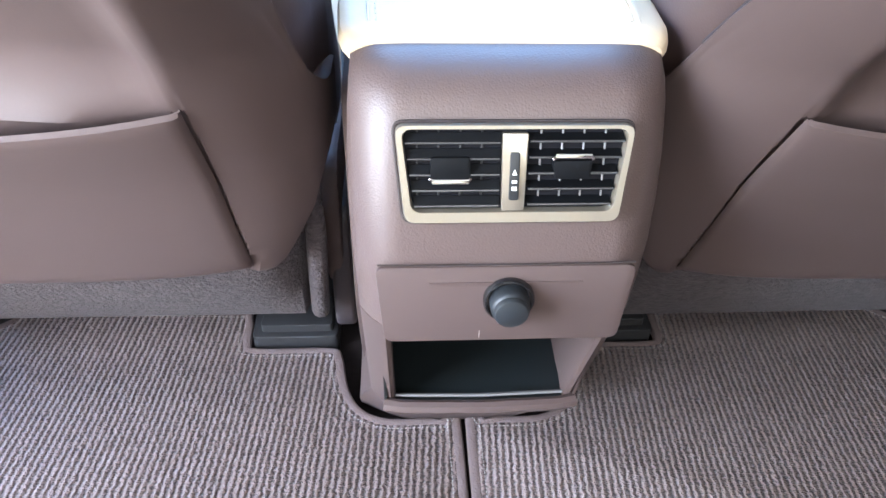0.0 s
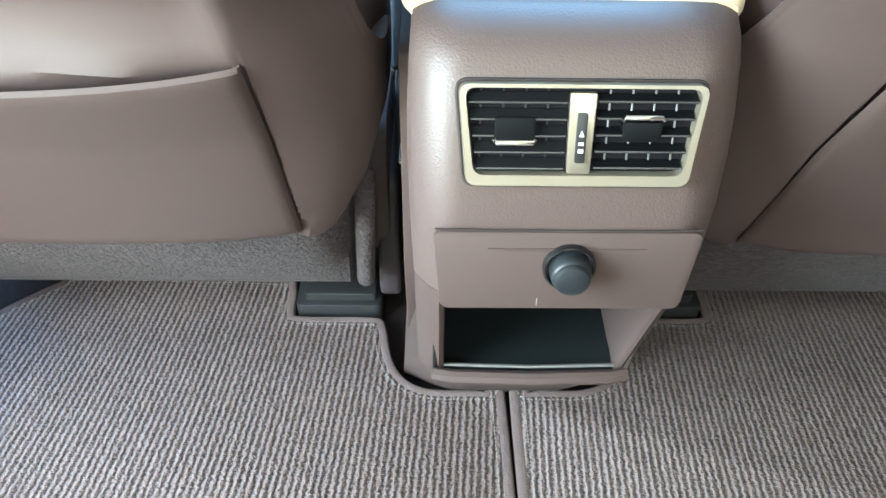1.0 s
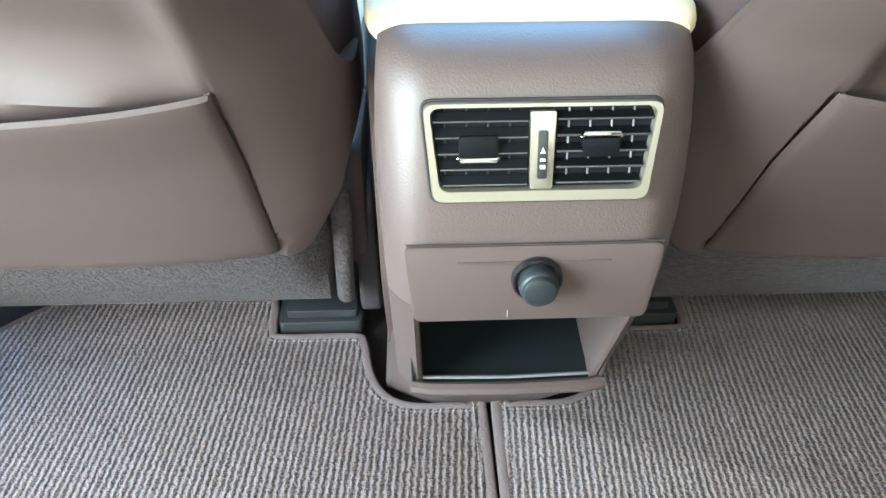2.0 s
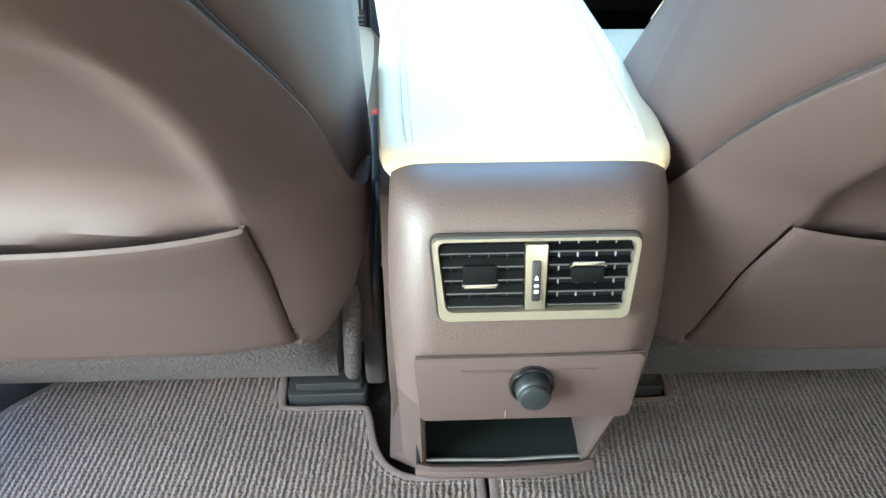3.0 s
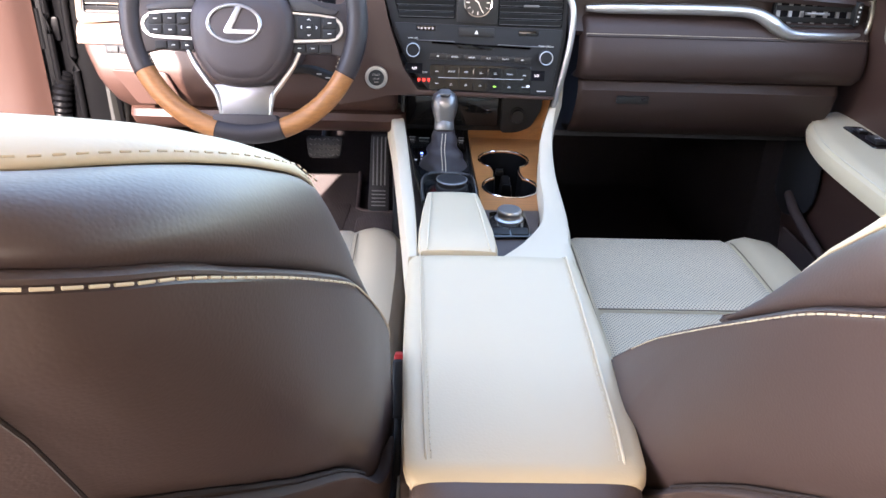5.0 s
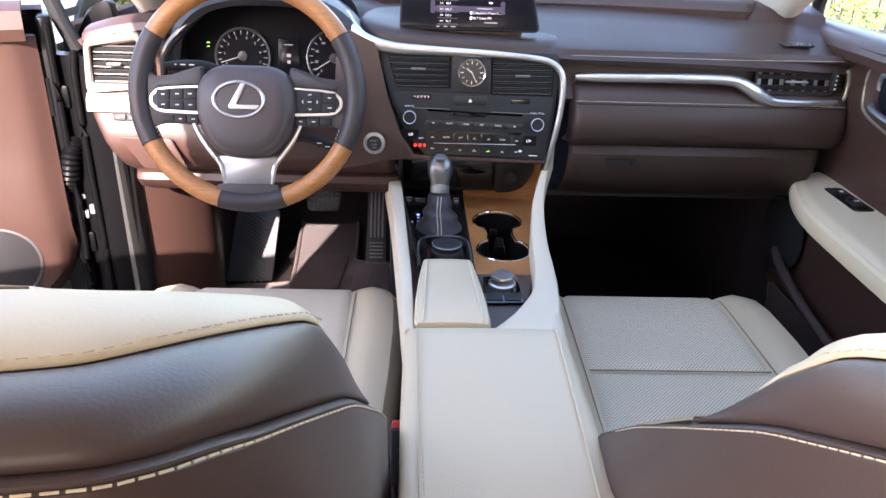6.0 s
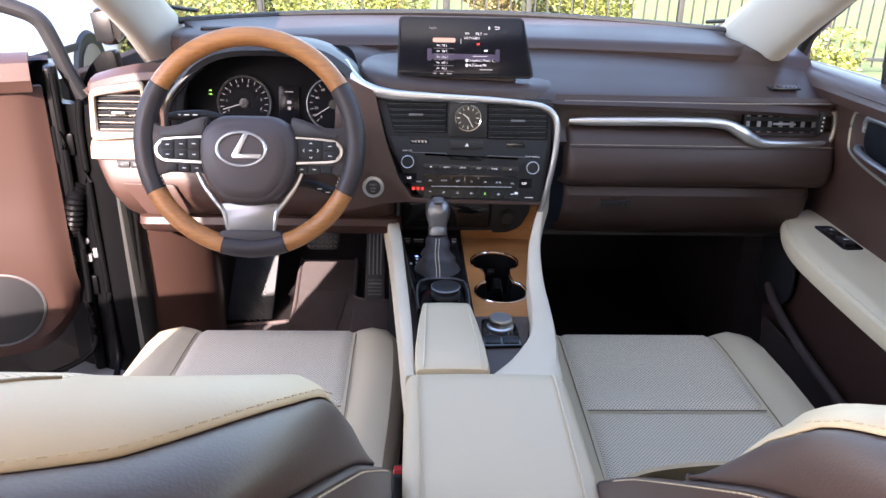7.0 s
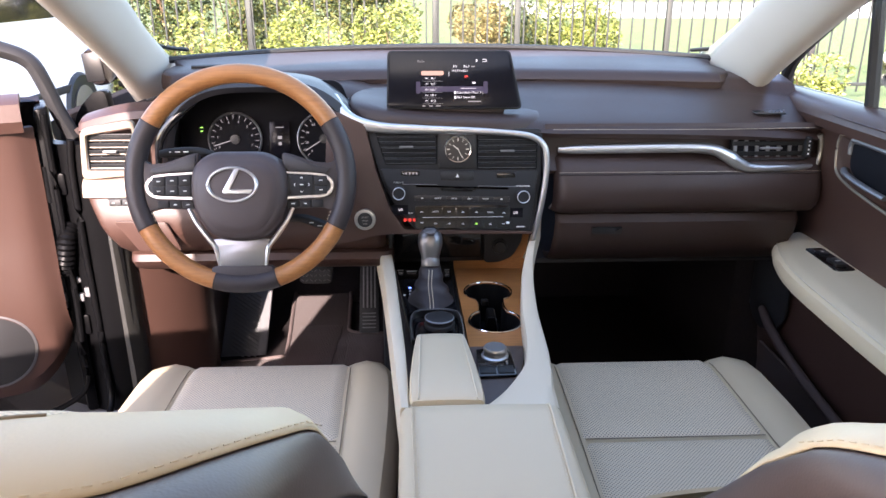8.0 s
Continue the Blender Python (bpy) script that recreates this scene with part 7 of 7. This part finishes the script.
# forked lower spoke
part("lower_spoke", prism(rounded([(-0.048, -0.096), (0.048, -0.096), (0.038, -0.116), (0.034, -0.146), (-0.034, -0.146), (-0.038, -0.116)], 0.006, 3), 0.012, 0.004, 2, WM @ pose(0, 0, -0.006)), "spoke_silver", wheel, "satin silver lower spoke")
for s in (-1, 1):
    part("spoke_edge", tube([WM @ Vector(p) for p in catmull([(s * 0.083, -0.047, 0.006), (s * 0.072, -0.069, 0.006), (s * 0.055, -0.093, 0.006), (s * 0.042, -0.112, 0.005), (s * 0.0365, -0.142, 0.003)], 6)], [0.0030 + 0.0016 * math.sin(3.1416 * k / 24) for k in range(25)], 8), "silver", wheel)
part("lower_cap", prism(rounded([(-0.048, -0.140), (0.048, -0.140), (0.052, -0.172), (-0.052, -0.172)], 0.006), 0.022, 0.006, 4, WM @ pose(0, 0, -0.0125)), "wheel_leather", wheel, "dark leather foot of the wheel")
# stalks
for s, z, dz in ((-1, 0.682, 0.0), (1, 0.574, -0.030)):
    st = part("stalk", tube(catmull([(-0.357 + s * 0.045, 0.84, z - 0.02), (-0.357 + s * 0.085, 0.815, z + dz * 0.4), (-0.357 + s * 0.145, 0.80, z + dz)], 5), [0.006, 0.006, 0.0062, 0.0066, 0.0072, 0.0078, 0.0082, 0.0084, 0.0084, 0.008, 0.006], 12), "black_matte", dash, "black column stalk")
    for k in range(3):
        part("legend", box(-0.004, 0.004, -0.0008, 0.0008, 0, 0.0004, 0, m=pose(-0.357 + s * (0.10 + 0.014 * k), 0.797, z + dz * (0.6 + 0.2 * k) + 0.004, 70)), "white_print", st)

# ---- passenger door, closed ----
def right_door():
    d = thing("passenger_door", (0.74, 0.5, 0.0), "closed passenger door with brown panel and cream armrest", "door")
    prof = [(0.03, 0.745), (0.2, 0.725), (0.30, 0.728), (0.40, 0.738), (0.47, 0.742), (0.53, 0.732), (0.60, 0.722), (0.66, 0.718), (0.705, 0.712), (0.720, 0.70), (0.726, 0.72), (0.727, 0.76)]
    rows = []
    for y in np.linspace(1.16, -0.05, 24):
        tap = 0.02 * max(0, (y - 0.8) / 0.4) ** 2
        rows.append([(x + tap, y, z) for z, x in prof])
    part("panel", slab(rows, 0.01), "dash_brown", d, "dark brown door panel")
    part("ledge", slab([[(0.702, y, 0.699), (0.699, y, 0.711), (0.706, y, 0.724), (0.715, y, 0.7292), (0.735, y, 0.731), (0.765, y, 0.729), (0.775, y, 0.72)] for y in np.linspace(1.17, -0.05, 16)], 0.012), "dash_brown", d, "brown padded door top")
    part("seam", tube([(0.7085, y, interp(y, [0.7, 0.92, 1.05], [0.70, 0.695, 0.675])) for y in np.linspace(0.0, 1.05, 20)], 0.0014, 6), "dark_seam", d)
    # armrest
    line = [(1.035, 0.445, 0.010), (1.03, 0.450, 0.030), (1.0, 0.454, 0.058), (0.95, 0.456, 0.085), (0.88, 0.456, 0.108), (0.80, 0.455, 0.122), (0.68, 0.453, 0.126), (0.5, 0.45, 0.126), (0.3, 0.448, 0.12), (0.12, 0.446, 0.09)]
    rings = []
    P = catmull([(w, y, z) for y, z, w in line], 5)
    for p in P:
        w, y, z = p.x, p.y, p.z
        x1 = 0.745
        x0 = x1 - w - 0.012
        rings.append([(x1, y, z - 0.045), (x0 + 0.02, y, z - 0.047), (x0 + 0.004, y, z - 0.040), (x0, y, z - 0.026), (x0 + 0.003, y, z - 0.012), (x0 + 0.014, y, z - 0.003), (x0 + 0.03, y, z), (x1, y, z + 0.004)])
    ar_ = part("armrest", loft(rings), "cream", d, "cream leather door armrest")
    part("piping", tube([(0.733 - p.x + 0.0085, p.y, p.z - 0.0055) for p in P[2:]], 0.0014, 6), "thread", ar_)
    sp = part("window_switch_plate", prism(rounded([(0.690, 0.912), (0.728, 0.912), (0.728, 0.790), (0.688, 0.790)], 0.010), 0.006, 0.002, m=Matrix.Translation((0, 0, 0.4535))), "piano", d, "glossy black window switch plate")
    part("window_switch", box(0.696, 0.718, 0.805, 0.842, 0.458, 0.466, 0.003), "black", sp)
    part("lock_switch", box(0.700, 0.718, 0.868, 0.892, 0.458, 0.463, 0.002), "black", sp)
    part("mark", add(box(0.707, 0.712, 0.877, 0.883, 0.463, 0.4633, 0), box(0.702, 0.712, 0.820, 0.823, 0.466, 0.4663, 0)), "white_print", sp)
    # handle in its silver recess
    part("handle_bowl", prism(rounded([(0.885, 0.70), (0.60, 0.70), (0.58, 0.60), (0.84, 0.602), (0.885, 0.63)][::-1], 0.02), 0.010, 0.003, m=frame_of((0.713, 0, 0), (0, 1, 0), (0, 0, 1)) @ pose(0, 0, -0.008)), "dash_brown", d)
    part("bowl_trim", tube(catmull([(0.7060, 0.60, 0.697), (0.7045, 0.80, 0.698), (0.7045, 0.868, 0.694), (0.7045, 0.884, 0.68), (0.7045, 0.882, 0.64), (0.7045, 0.866, 0.618), (0.7050, 0.80, 0.602), (0.706, 0.66, 0.585)], 6), 0.0028, 8), "champagne", d, "thin metal line round the handle")
    # no real hollow: a raised black plate draws its shade
    part("handle_recess_shade", prism(rounded([(0.838, 0.690), (0.56, 0.692), (0.56, 0.612), (0.80, 0.622), (0.835, 0.640)][::-1], 0.012), 0.006, 0.002, m=frame_of((0.7022, 0, 0), (0, 1, 0), (0, 0, 1))), "dial_black", d, "flat black plate painting the shaded hollow behind the handle")
    part("recess_lip", tube(catmull([(0.702, 0.838, 0.664), (0.701, 0.836, 0.684), (0.700, 0.815, 0.691), (0.700, 0.70, 0.690), (0.701, 0.56, 0.688)], 6), 0.005, 8), "satin", d)
    part("pull_handle", tube(catmull([(0.700, 0.842, 0.636), (0.692, 0.825, 0.632), (0.688, 0.77, 0.626), (0.690, 0.70, 0.62)], 6), 0.0065, 10, flat=0.7), "satin", d, "bright inner door handle")
    part("speaker_vent", box(0.722, 0.748, 1.02, 1.10, 0.7285, 0.7335, 0.002), "black_matte", d)
    # map pocket lip
    part("pocket_lip", tube(catmull([(0.705, 1.06, 0.26), (0.690, 0.98, 0.245), (0.682, 0.8, 0.215), (0.680, 0.5, 0.19), (0.69, 0.2, 0.19)], 6), 0.010, 10), "brown_smooth", d)
    part("pocket", slab([[(0.688, y, 0.20), (0.690, y, 0.12), (0.70, y, 0.03)] for y in np.linspace(1.02, 0.1, 12)], 0.006), "brown_smooth", d)
    sp2 = part("speaker", prism(rounded([(1.13, 0.40), (0.98, 0.40), (0.96, 0.26), (1.08, 0.20), (1.15, 0.26)][::-1], 0.05), 0.006, 0.002, m=frame_of((0.706, 0, 0), (0, 1, 0), (0, 0, 1))), "black_matte", d)
    # window frame and glass
    fr = part("window_frame", add(tube(catmull([(0.757, 1.215, 0.72), (0.750, 1.19, 0.79), (0.735, 1.05, 0.872), (0.72, 0.905, 0.935), (0.69, 0.60, 1.04), (0.66, 0.2, 1.16), (0.65, -0.1, 1.19)], 6), 0.014, 8), tube([(0.748, 0.875, 0.735), (0.738, 0.895, 0.93)], 0.012, 8), box(0.735, 0.762, -0.05, 1.21, 0.722, 0.742, 0.004)), "black_matte", d, "black window frame")
    g = part("pane", slab([[(0.757, 1.20, 0.735), (0.757, 0.4, 0.735), (0.757, -0.05, 0.735)], [(0.737, 1.04, 0.87), (0.715, 0.4, 0.95), (0.715, -0.05, 0.96)], [(0.692, 0.54, 1.035), (0.67, 0.2, 1.15), (0.655, -0.05, 1.18)]], 0.003), "windshield", d)
    g.visible_shadow = False
    part("lower_skin", box(0.75, 0.80, -0.10, 1.15, -0.05, 0.715, 0.01), "paint", d)
    m = part("door_mirror", loft([[(0.93 + 0.11 * c * k, 0.93 + y, 0.80 + 0.075 * s * k) for c, s in [(math.cos(6.28319 * j / 24), math.sin(6.28319 * j / 24)) for j in range(24)]] for y, k in ((0, 0.9), (0.02, 1.0), (0.08, 0.9), (0.12, 0.5))]), "paint", d, "dark outside mirror")
    part("mirror_glass", box(0.84, 1.02, 0.927, 0.931, 0.745, 0.855, 0.002), "chrome", m)


right_door()


# ---- driver's door, wide open ----
def left_door():
    d = thing("driver_door", (-0.80, 1.02, 0.0), "open driver's door with brown panel, black frame and speaker", "door")
    D = frame_of((-0.787, 1.012, 0), (-math.sin(radians(66)), -math.cos(radians(66)), 0), (math.cos(radians(66)), -math.sin(radians(66)), 0))   # x runs from the hinge to the latch, y towards the cabin
    D = Matrix(((D[0][0], D[0][1], 0, D[0][3]), (D[1][0], D[1][1], 0, D[1][3]), (0, 0, 1, 0), (0, 0, 0, 1)))
    PZ, PY = [0.10, 0.2, 0.32, 0.40, 0.46, 0.56, 0.66, 0.70], [0.03, 0.055, 0.06, 0.062, 0.045, 0.04, 0.045, 0.05]

    def on_panel(x, z, off=0.0):
        return D @ Vector((x, interp(z, PZ, PY) - 0.018 * math.exp(-((x - 0.02) / 0.02) ** 2) + off, z))
    rows = []
    for x in [0.02, 0.03, 0.045, 0.06, 0.08, 0.10, 0.13] + list(np.linspace(0.18, 1.0, 16)):
        e = 0.018 * math.exp(-((x - 0.02) / 0.02) ** 2)
        zb = 0.165 + 0.10 * max(0.0, 1 - (x - 0.02) / 0.10) ** 2
        rows.append([D @ Vector((x, y - e, max(z, zb + 0.3 * (z - 0.10)))) for z, y in ((0.10, 0.03), (0.2, 0.055), (0.32, 0.06), (0.40, 0.062), (0.46, 0.045), (0.56, 0.04), (0.66, 0.045), (0.70, 0.05))])
    part("panel", slab(rows[::-1], 0.012), "dash_brown", d, "brown leather door panel in the sun")
    rows = [[D @ Vector((x, y, z)) for z, y in ((0.698, 0.058), (0.715, 0.066), (0.735, 0.060), (0.745, 0.03), (0.742, -0.01))] for x in np.linspace(0.03, 1.0, 12)]
    part("ledge", slab(rows[::-1], 0.012), "dash_brown", d, "brown padded door top")
    part("seam", tube([D @ Vector((x, 0.055, 0.70)) for x in np.linspace(0.03, 1.0, 8)], 0.003, 6), "dark_seam", d)
    part("edge_trim", tube([on_panel(interp(z, [0.22, 0.30, 0.42, 0.5, 0.70], [0.075, 0.062, 0.055, 0.047, 0.043]), z, 0.0002) for z in np.linspace(0.22, 0.695, 40)], 0.0016, 6), "dark_seam", d)
    part("arm_line", tube([on_panel(x, interp(x, [0.06, 0.2, 0.6, 1.0], [0.385, 0.405, 0.45, 0.48]), 0.001) for x in np.linspace(0.066, 1.0, 30)], 0.010, 8, flat=0.6), "dash_brown", d)
    part("seam", tube([on_panel(x, interp(x, [0.05, 0.3, 1.0], [0.470, 0.462, 0.44]), 0.0002) for x in np.linspace(0.056, 1.0, 30)], 0.0013, 6), "dark_seam", d)
    sx = frame_of(D @ Vector((0.155, 0.067, 0.275)), D.to_3x3() @ Vector((-1, 0, 0)), (0, 0, 1))
    sp = part("speaker_grille", lathe([(0.075, 0), (0.075, 0.004), (0.07, 0.006), (0.001, 0.007)], 36, sx), "black_matte", d, "round black speaker grille")
    part("speaker_ring", lathe([(0.073, 0), (0.0785, 0.001), (0.0785, 0.005), (0.074, 0.007)], 36, sx), "satin", sp)
    part("shell", slab([[D @ Vector((x, y, z)) for z, y in ((0.03, -0.08), (0.35, -0.11), (0.70, -0.06), (0.735, -0.03))] for x in np.linspace(0.0, 1.02, 10)], 0.012), "paint", d, "dark painted outer skin")
    part("front_edge", box(-0.012, 0.012, -0.09, 0.035, 0.08, 0.73, 0.008, 2, D), "door_rubber_shaded", d, "black door edge")
    fr = [(-0.050, -0.005, 0.665), (-0.031, -0.005, 0.714), (-0.014, -0.005, 0.772), (0.004, -0.006, 0.812), (0.045, -0.010, 0.834), (0.12, -0.020, 0.856), (0.24, -0.04, 0.895), (0.45, -0.07, 0.98), (0.70, -0.10, 1.08), (1.0, -0.12, 1.15)]
    part("window_frame", tube(catmull([D @ Vector(p) for p in fr], 6), 0.020, 10, flat=0.75), "black_matte", d, "black window frame")
    part("quarter_frame", tube([D @ Vector((0.13, -0.005, 0.735)), D @ Vector((0.135, -0.03, 0.875))], 0.013, 8), "black_matte", d)
    part("seal", tube(catmull([D @ Vector(p) for p in ((-0.004, 0.038, 0.72), (-0.004, 0.038, 0.5), (0.0, 0.038, 0.25), (0.03, 0.04, 0.12), (0.3, 0.04, 0.09), (1.0, 0.04, 0.09))], 6), 0.006, 8), "door_rubber_shaded", d)
    part("pane", slab([[D @ Vector(p) for p in ((0.15, -0.02, 0.74), (0.6, -0.02, 0.74), (1.0, -0.02, 0.74))], [D @ Vector(p) for p in ((0.16, -0.035, 0.88), (0.6, -0.09, 1.15), (1.0, -0.1, 1.18))]], 0.003), "windshield", d).visible_shadow = False
    mr = part("door_mirror", loft([[(-0.710 + 0.021 * c * k - 0.004 * sn, 1.10 + y, 0.792 + 0.038 * sn * k) for c, sn in [(math.copysign(abs(math.cos(a)) ** 0.7, math.cos(a)), math.copysign(abs(math.sin(a)) ** 0.7, math.sin(a))) for a in [6.28319 * j / 24 for j in range(24)]]] for y, k in ((0, 0.86), (0.008, 0.97), (0.03, 1.0), (0.07, 0.9), (0.10, 0.5))]), "paint", d, "dark outside mirror")
    part("mirror_glass", box(-0.018, 0.018, -0.003, 0.0, -0.028, 0.028, 0.002, m=pose(-0.711, 1.100, 0.792, 0, -5)), "black", mr)
    part("mirror_foot", prism(rounded([(-0.772, 0.655), (-0.690, 0.655), (-0.693, 0.715), (-0.697, 0.745), (-0.718, 0.745), (-0.748, 0.716), (-0.764, 0.690)], 0.012), 0.03, 0.006, 3, m=frame_of((0, 1.13, 0), (1, 0, 0), (0, 0, 1))), "door_rubber_shaded", mr, "black triangular mirror foot")


left_door()

# hinge pillar with seals, hinge and cable boot
hp = thing("hinge_pillar", (-0.75, 1.05, 0.0), "black painted hinge pillar with rubber seals", "pillar")
part("panel", slab([[(-0.690, 1.035, z), (-0.718, 1.016, z), (-0.745, 1.02, z), (-0.80, 1.045, z), (-0.83, 1.06, z)] for z in np.linspace(0.02, 0.66, 12)], 0.03), "door_rubber_shaded", hp, "glossy dark pillar face")
part("inner_trim", slab([[(-0.676, 1.05, z), (-0.682 + 0.02 * (0.53 - z), 1.022, z), (-0.692 + 0.02 * (0.53 - z), 1.006, z), (-0.706 + 0.02 * (0.53 - z), 1.010, z)] for z in np.linspace(0.03, 0.53, 10)], 0.01), "sill_grey", hp, "grey inner trim strip")
for dx in (0.0, 0.012):
    part("trim_bead", tube([(-0.686 - dx + 0.02 * (0.53 - z), 1.004, z) for z in np.linspace(0.06, 0.52, 8)], 0.0018, 6), "sill_grey", hp)
part("seal", tube(catmull([(-0.728, 0.985, 0.67), (-0.735, 0.985, 0.6), (-0.735, 0.985, 0.4), (-0.733, 0.985, 0.2), (-0.728, 0.96, 0.10), (-0.72, 0.8, 0.083), (-0.72, 0.3, 0.083)], 8), 0.007, 10), "door_rubber_shaded", hp, "black rubber door seal")
bt = catmull([(-0.762, 1.0, 0.50), (-0.768, 0.985, 0.47), (-0.775, 0.982, 0.43), (-0.785, 0.99, 0.40)], 8)
part("cable_boot", tube(bt, [0.016 + 0.003 * (k % 2) for k in range(len(bt))], 14), "door_rubber_shaded", hp, "corrugated rubber cable boot")
for z in (0.56, 0.26):
    part("hinge", add(box(-0.80, -0.752, 0.985, 1.02, z, z + 0.045, 0.005), tube([(-0.785, 0.985, z - 0.012), (-0.785, 0.985, z + 0.06)], 0.009, 10)), "door_rubber_shaded", hp)
part("striker", box(-0.752, -0.742, 0.985, 1.0, 0.345, 0.365, 0.002), "grey_plastic", hp)
part("check_strap", box(-0.83, -0.755, 0.985, 1.0, 0.335, 0.352, 0.003), "grey_plastic", hp)
for x, y, z in ((-0.775, 1.0, 0.33), (-0.765, 0.995, 0.38), (-0.775, 1.0, 0.61), (-0.77, 1.0, 0.29)):
    part("bolt", lathe([(0.007, 0), (0.007, 0.004), (0.004, 0.006), (0.001, 0.006)], 12, frame_of((x, y, z), (1, 0, 0), (0, 0, 1))), "grey_plastic", hp)

# ---- driver's footwell ----
setting("kick_panel", slab([[(-0.684, 1.040, z), (-0.655, 1.058, z), (-0.612, 1.11, z), (-0.582, 1.16, z), (-0.568, 1.20, z), (-0.567, 1.24, z), (-0.600, 1.30, z), (-0.618, 1.6, z), (-0.618, 1.96, z)] for z in np.linspace(0.0, 0.46, 8)], 0.012), "dash_brown", "brown kick panel beside the pedals", "panel")
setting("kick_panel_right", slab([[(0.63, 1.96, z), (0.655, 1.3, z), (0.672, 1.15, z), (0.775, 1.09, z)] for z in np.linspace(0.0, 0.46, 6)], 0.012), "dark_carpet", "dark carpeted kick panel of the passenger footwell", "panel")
setting("toe_board", slab([[(x, 1.72, 0.0), (x, 1.80, 0.05), (x, 1.95, 0.30)] for x in np.linspace(0.66, -0.66, 6)], 0.01), "dark_carpet", "sloping carpeted toe board", "floor")
fr = thing("foot_rest", (-0.548, 1.5, 0.0), "ribbed rubber foot rest, its grey paled for sunlight", "foot rest")
FR_M = frame_of((-0.548, 1.43, 0.03), (1, 0.06, 0), (0, 0.80, 0.60))
# paler grey put in for the sun that the kick panel cuts off
part("plate", prism(rounded([(-0.060, -0.075), (-0.035, -0.095), (0.060, -0.085), (0.070, 0.16), (-0.050, 0.16)], 0.012), 0.012, 0.004, m=FR_M), "grey_plastic", fr)
for k in range(18):
    part("rib", box(-0.075, 0.075, -0.002, 0.002, 0, 0.004, 0.001, 1, FR_M @ pose(0.004, -0.072 + k * 0.0125, 0.012, 0, 0, -38) @ Matrix.Diagonal((0.62, 1, 1, 1))), "grey_plastic", fr)
bp = thing("brake_pedal", (-0.352, 1.5, 0.0), "black rubber brake pedal with a grooved pad", "pedal")
BM = frame_of((-0.352, 1.5, 0.185), (1, 0, 0), (0, 0.45, 1))
part("pad", prism(rounded([(-0.050, 0.030), (0.050, 0.030), (0.042, -0.028), (-0.042, -0.028)], 0.012), 0.014, 0.004, m=BM), "rubber", bp)
for k in range(7):
    for r in range(4):
        part("groove", box(-0.0045, 0.0045, -0.0012, 0.0012, 0, 0.003, 0.0006, 1, BM @ pose(-0.036 + k * 0.012, 0.021 - r * 0.0135, 0.014, 0, 0, 35 if k % 2 else -35)), "grey_plastic", bp)
part("arm", tube(catmull([(-0.352, 1.515, 0.20), (-0.352, 1.60, 0.30), (-0.352, 1.66, 0.48), (-0.352, 1.70, 0.60), (-0.352, 1.96, 0.61)], 5), 0.012, 8), "black", bp)
gp = thing("accelerator_pedal", (-0.205, 1.45, 0.0), "ribbed black accelerator pedal", "pedal")
GM = frame_of((-0.205, 1.50, 0.115), (1, 0.0, 0), (-0.06, 0.55, 1))
part("pad", prism(rounded([(-0.026, 0.105), (0.022, 0.105), (0.026, -0.105), (-0.030, -0.105)], 0.008), 0.012, 0.003, m=GM), "black_matte", gp)
for k in range(4):
    part("rib", box(-0.0022, 0.0022, -0.035, 0.098, 0, 0.004, 0.001, 1, GM @ pose(-0.017 + k * 0.0105, 0, 0.012)), "grey_plastic", gp)
for k in range(5):
    part("rib", box(-0.020, 0.018, -0.0015, 0.0015, 0, 0.003, 0.0008, 1, GM @ pose(-0.001, -0.050 - k * 0.010, 0.012)), "grey_plastic", gp)
fm = thing("driver_floor_mat", (-0.35, 1.4, 0.0), "dark brown ribbed carpet mat in the footwell", "mat")
MO = [(p.x, p.y) for p in catmull([(-0.60, 1.0, 0), (-0.60, 1.22, 0), (-0.585, 1.30, 0), (-0.44, 1.33, 0), (-0.425, 1.38, 0), (-0.455, 1.74, 0), (-0.44, 1.765, 0), (-0.30, 1.765, 0), (-0.282, 1.745, 0), (-0.270, 1.54, 0), (-0.255, 1.47, 0), (-0.145, 1.455, 0), (-0.135, 1.40, 0), (-0.135, 1.0, 0)], 4)][::-1]
part("carpet_sheet", prism(MO, 0.014, 0.004, m=Matrix.Translation((0, 0, 0.003)), only_front=True), "front_mat", fm)
part("binding", tube([(x, y, 0.0155) for x, y in MO], 0.006, 8), "mat_edge", fm)
part("heel_pad", prism(rounded([(-0.43, 1.24), (-0.30, 1.24), (-0.285, 1.51), (-0.405, 1.51)], 0.02), 0.004, 0.0015, m=Matrix.Translation((0, 0, 0.0165))), "front_mat", fm)
part("heel_pad", prism(rounded([(-0.265, 1.26), (-0.165, 1.26), (-0.165, 1.42), (-0.262, 1.42)], 0.02), 0.004, 0.0015, m=Matrix.Translation((0, 0, 0.0165))), "front_mat", fm)
single("passenger_floor_mat", prism(rounded([(0.14, 0.95), (0.60, 0.95), (0.60, 1.70), (0.16, 1.70)], 0.05), 0.014, 0.004, m=Matrix.Translation((0, 0, 0.003)), only_front=True), "dark_carpet", (0, 0, 0), "dark carpet mat in the passenger footwell", "mat")
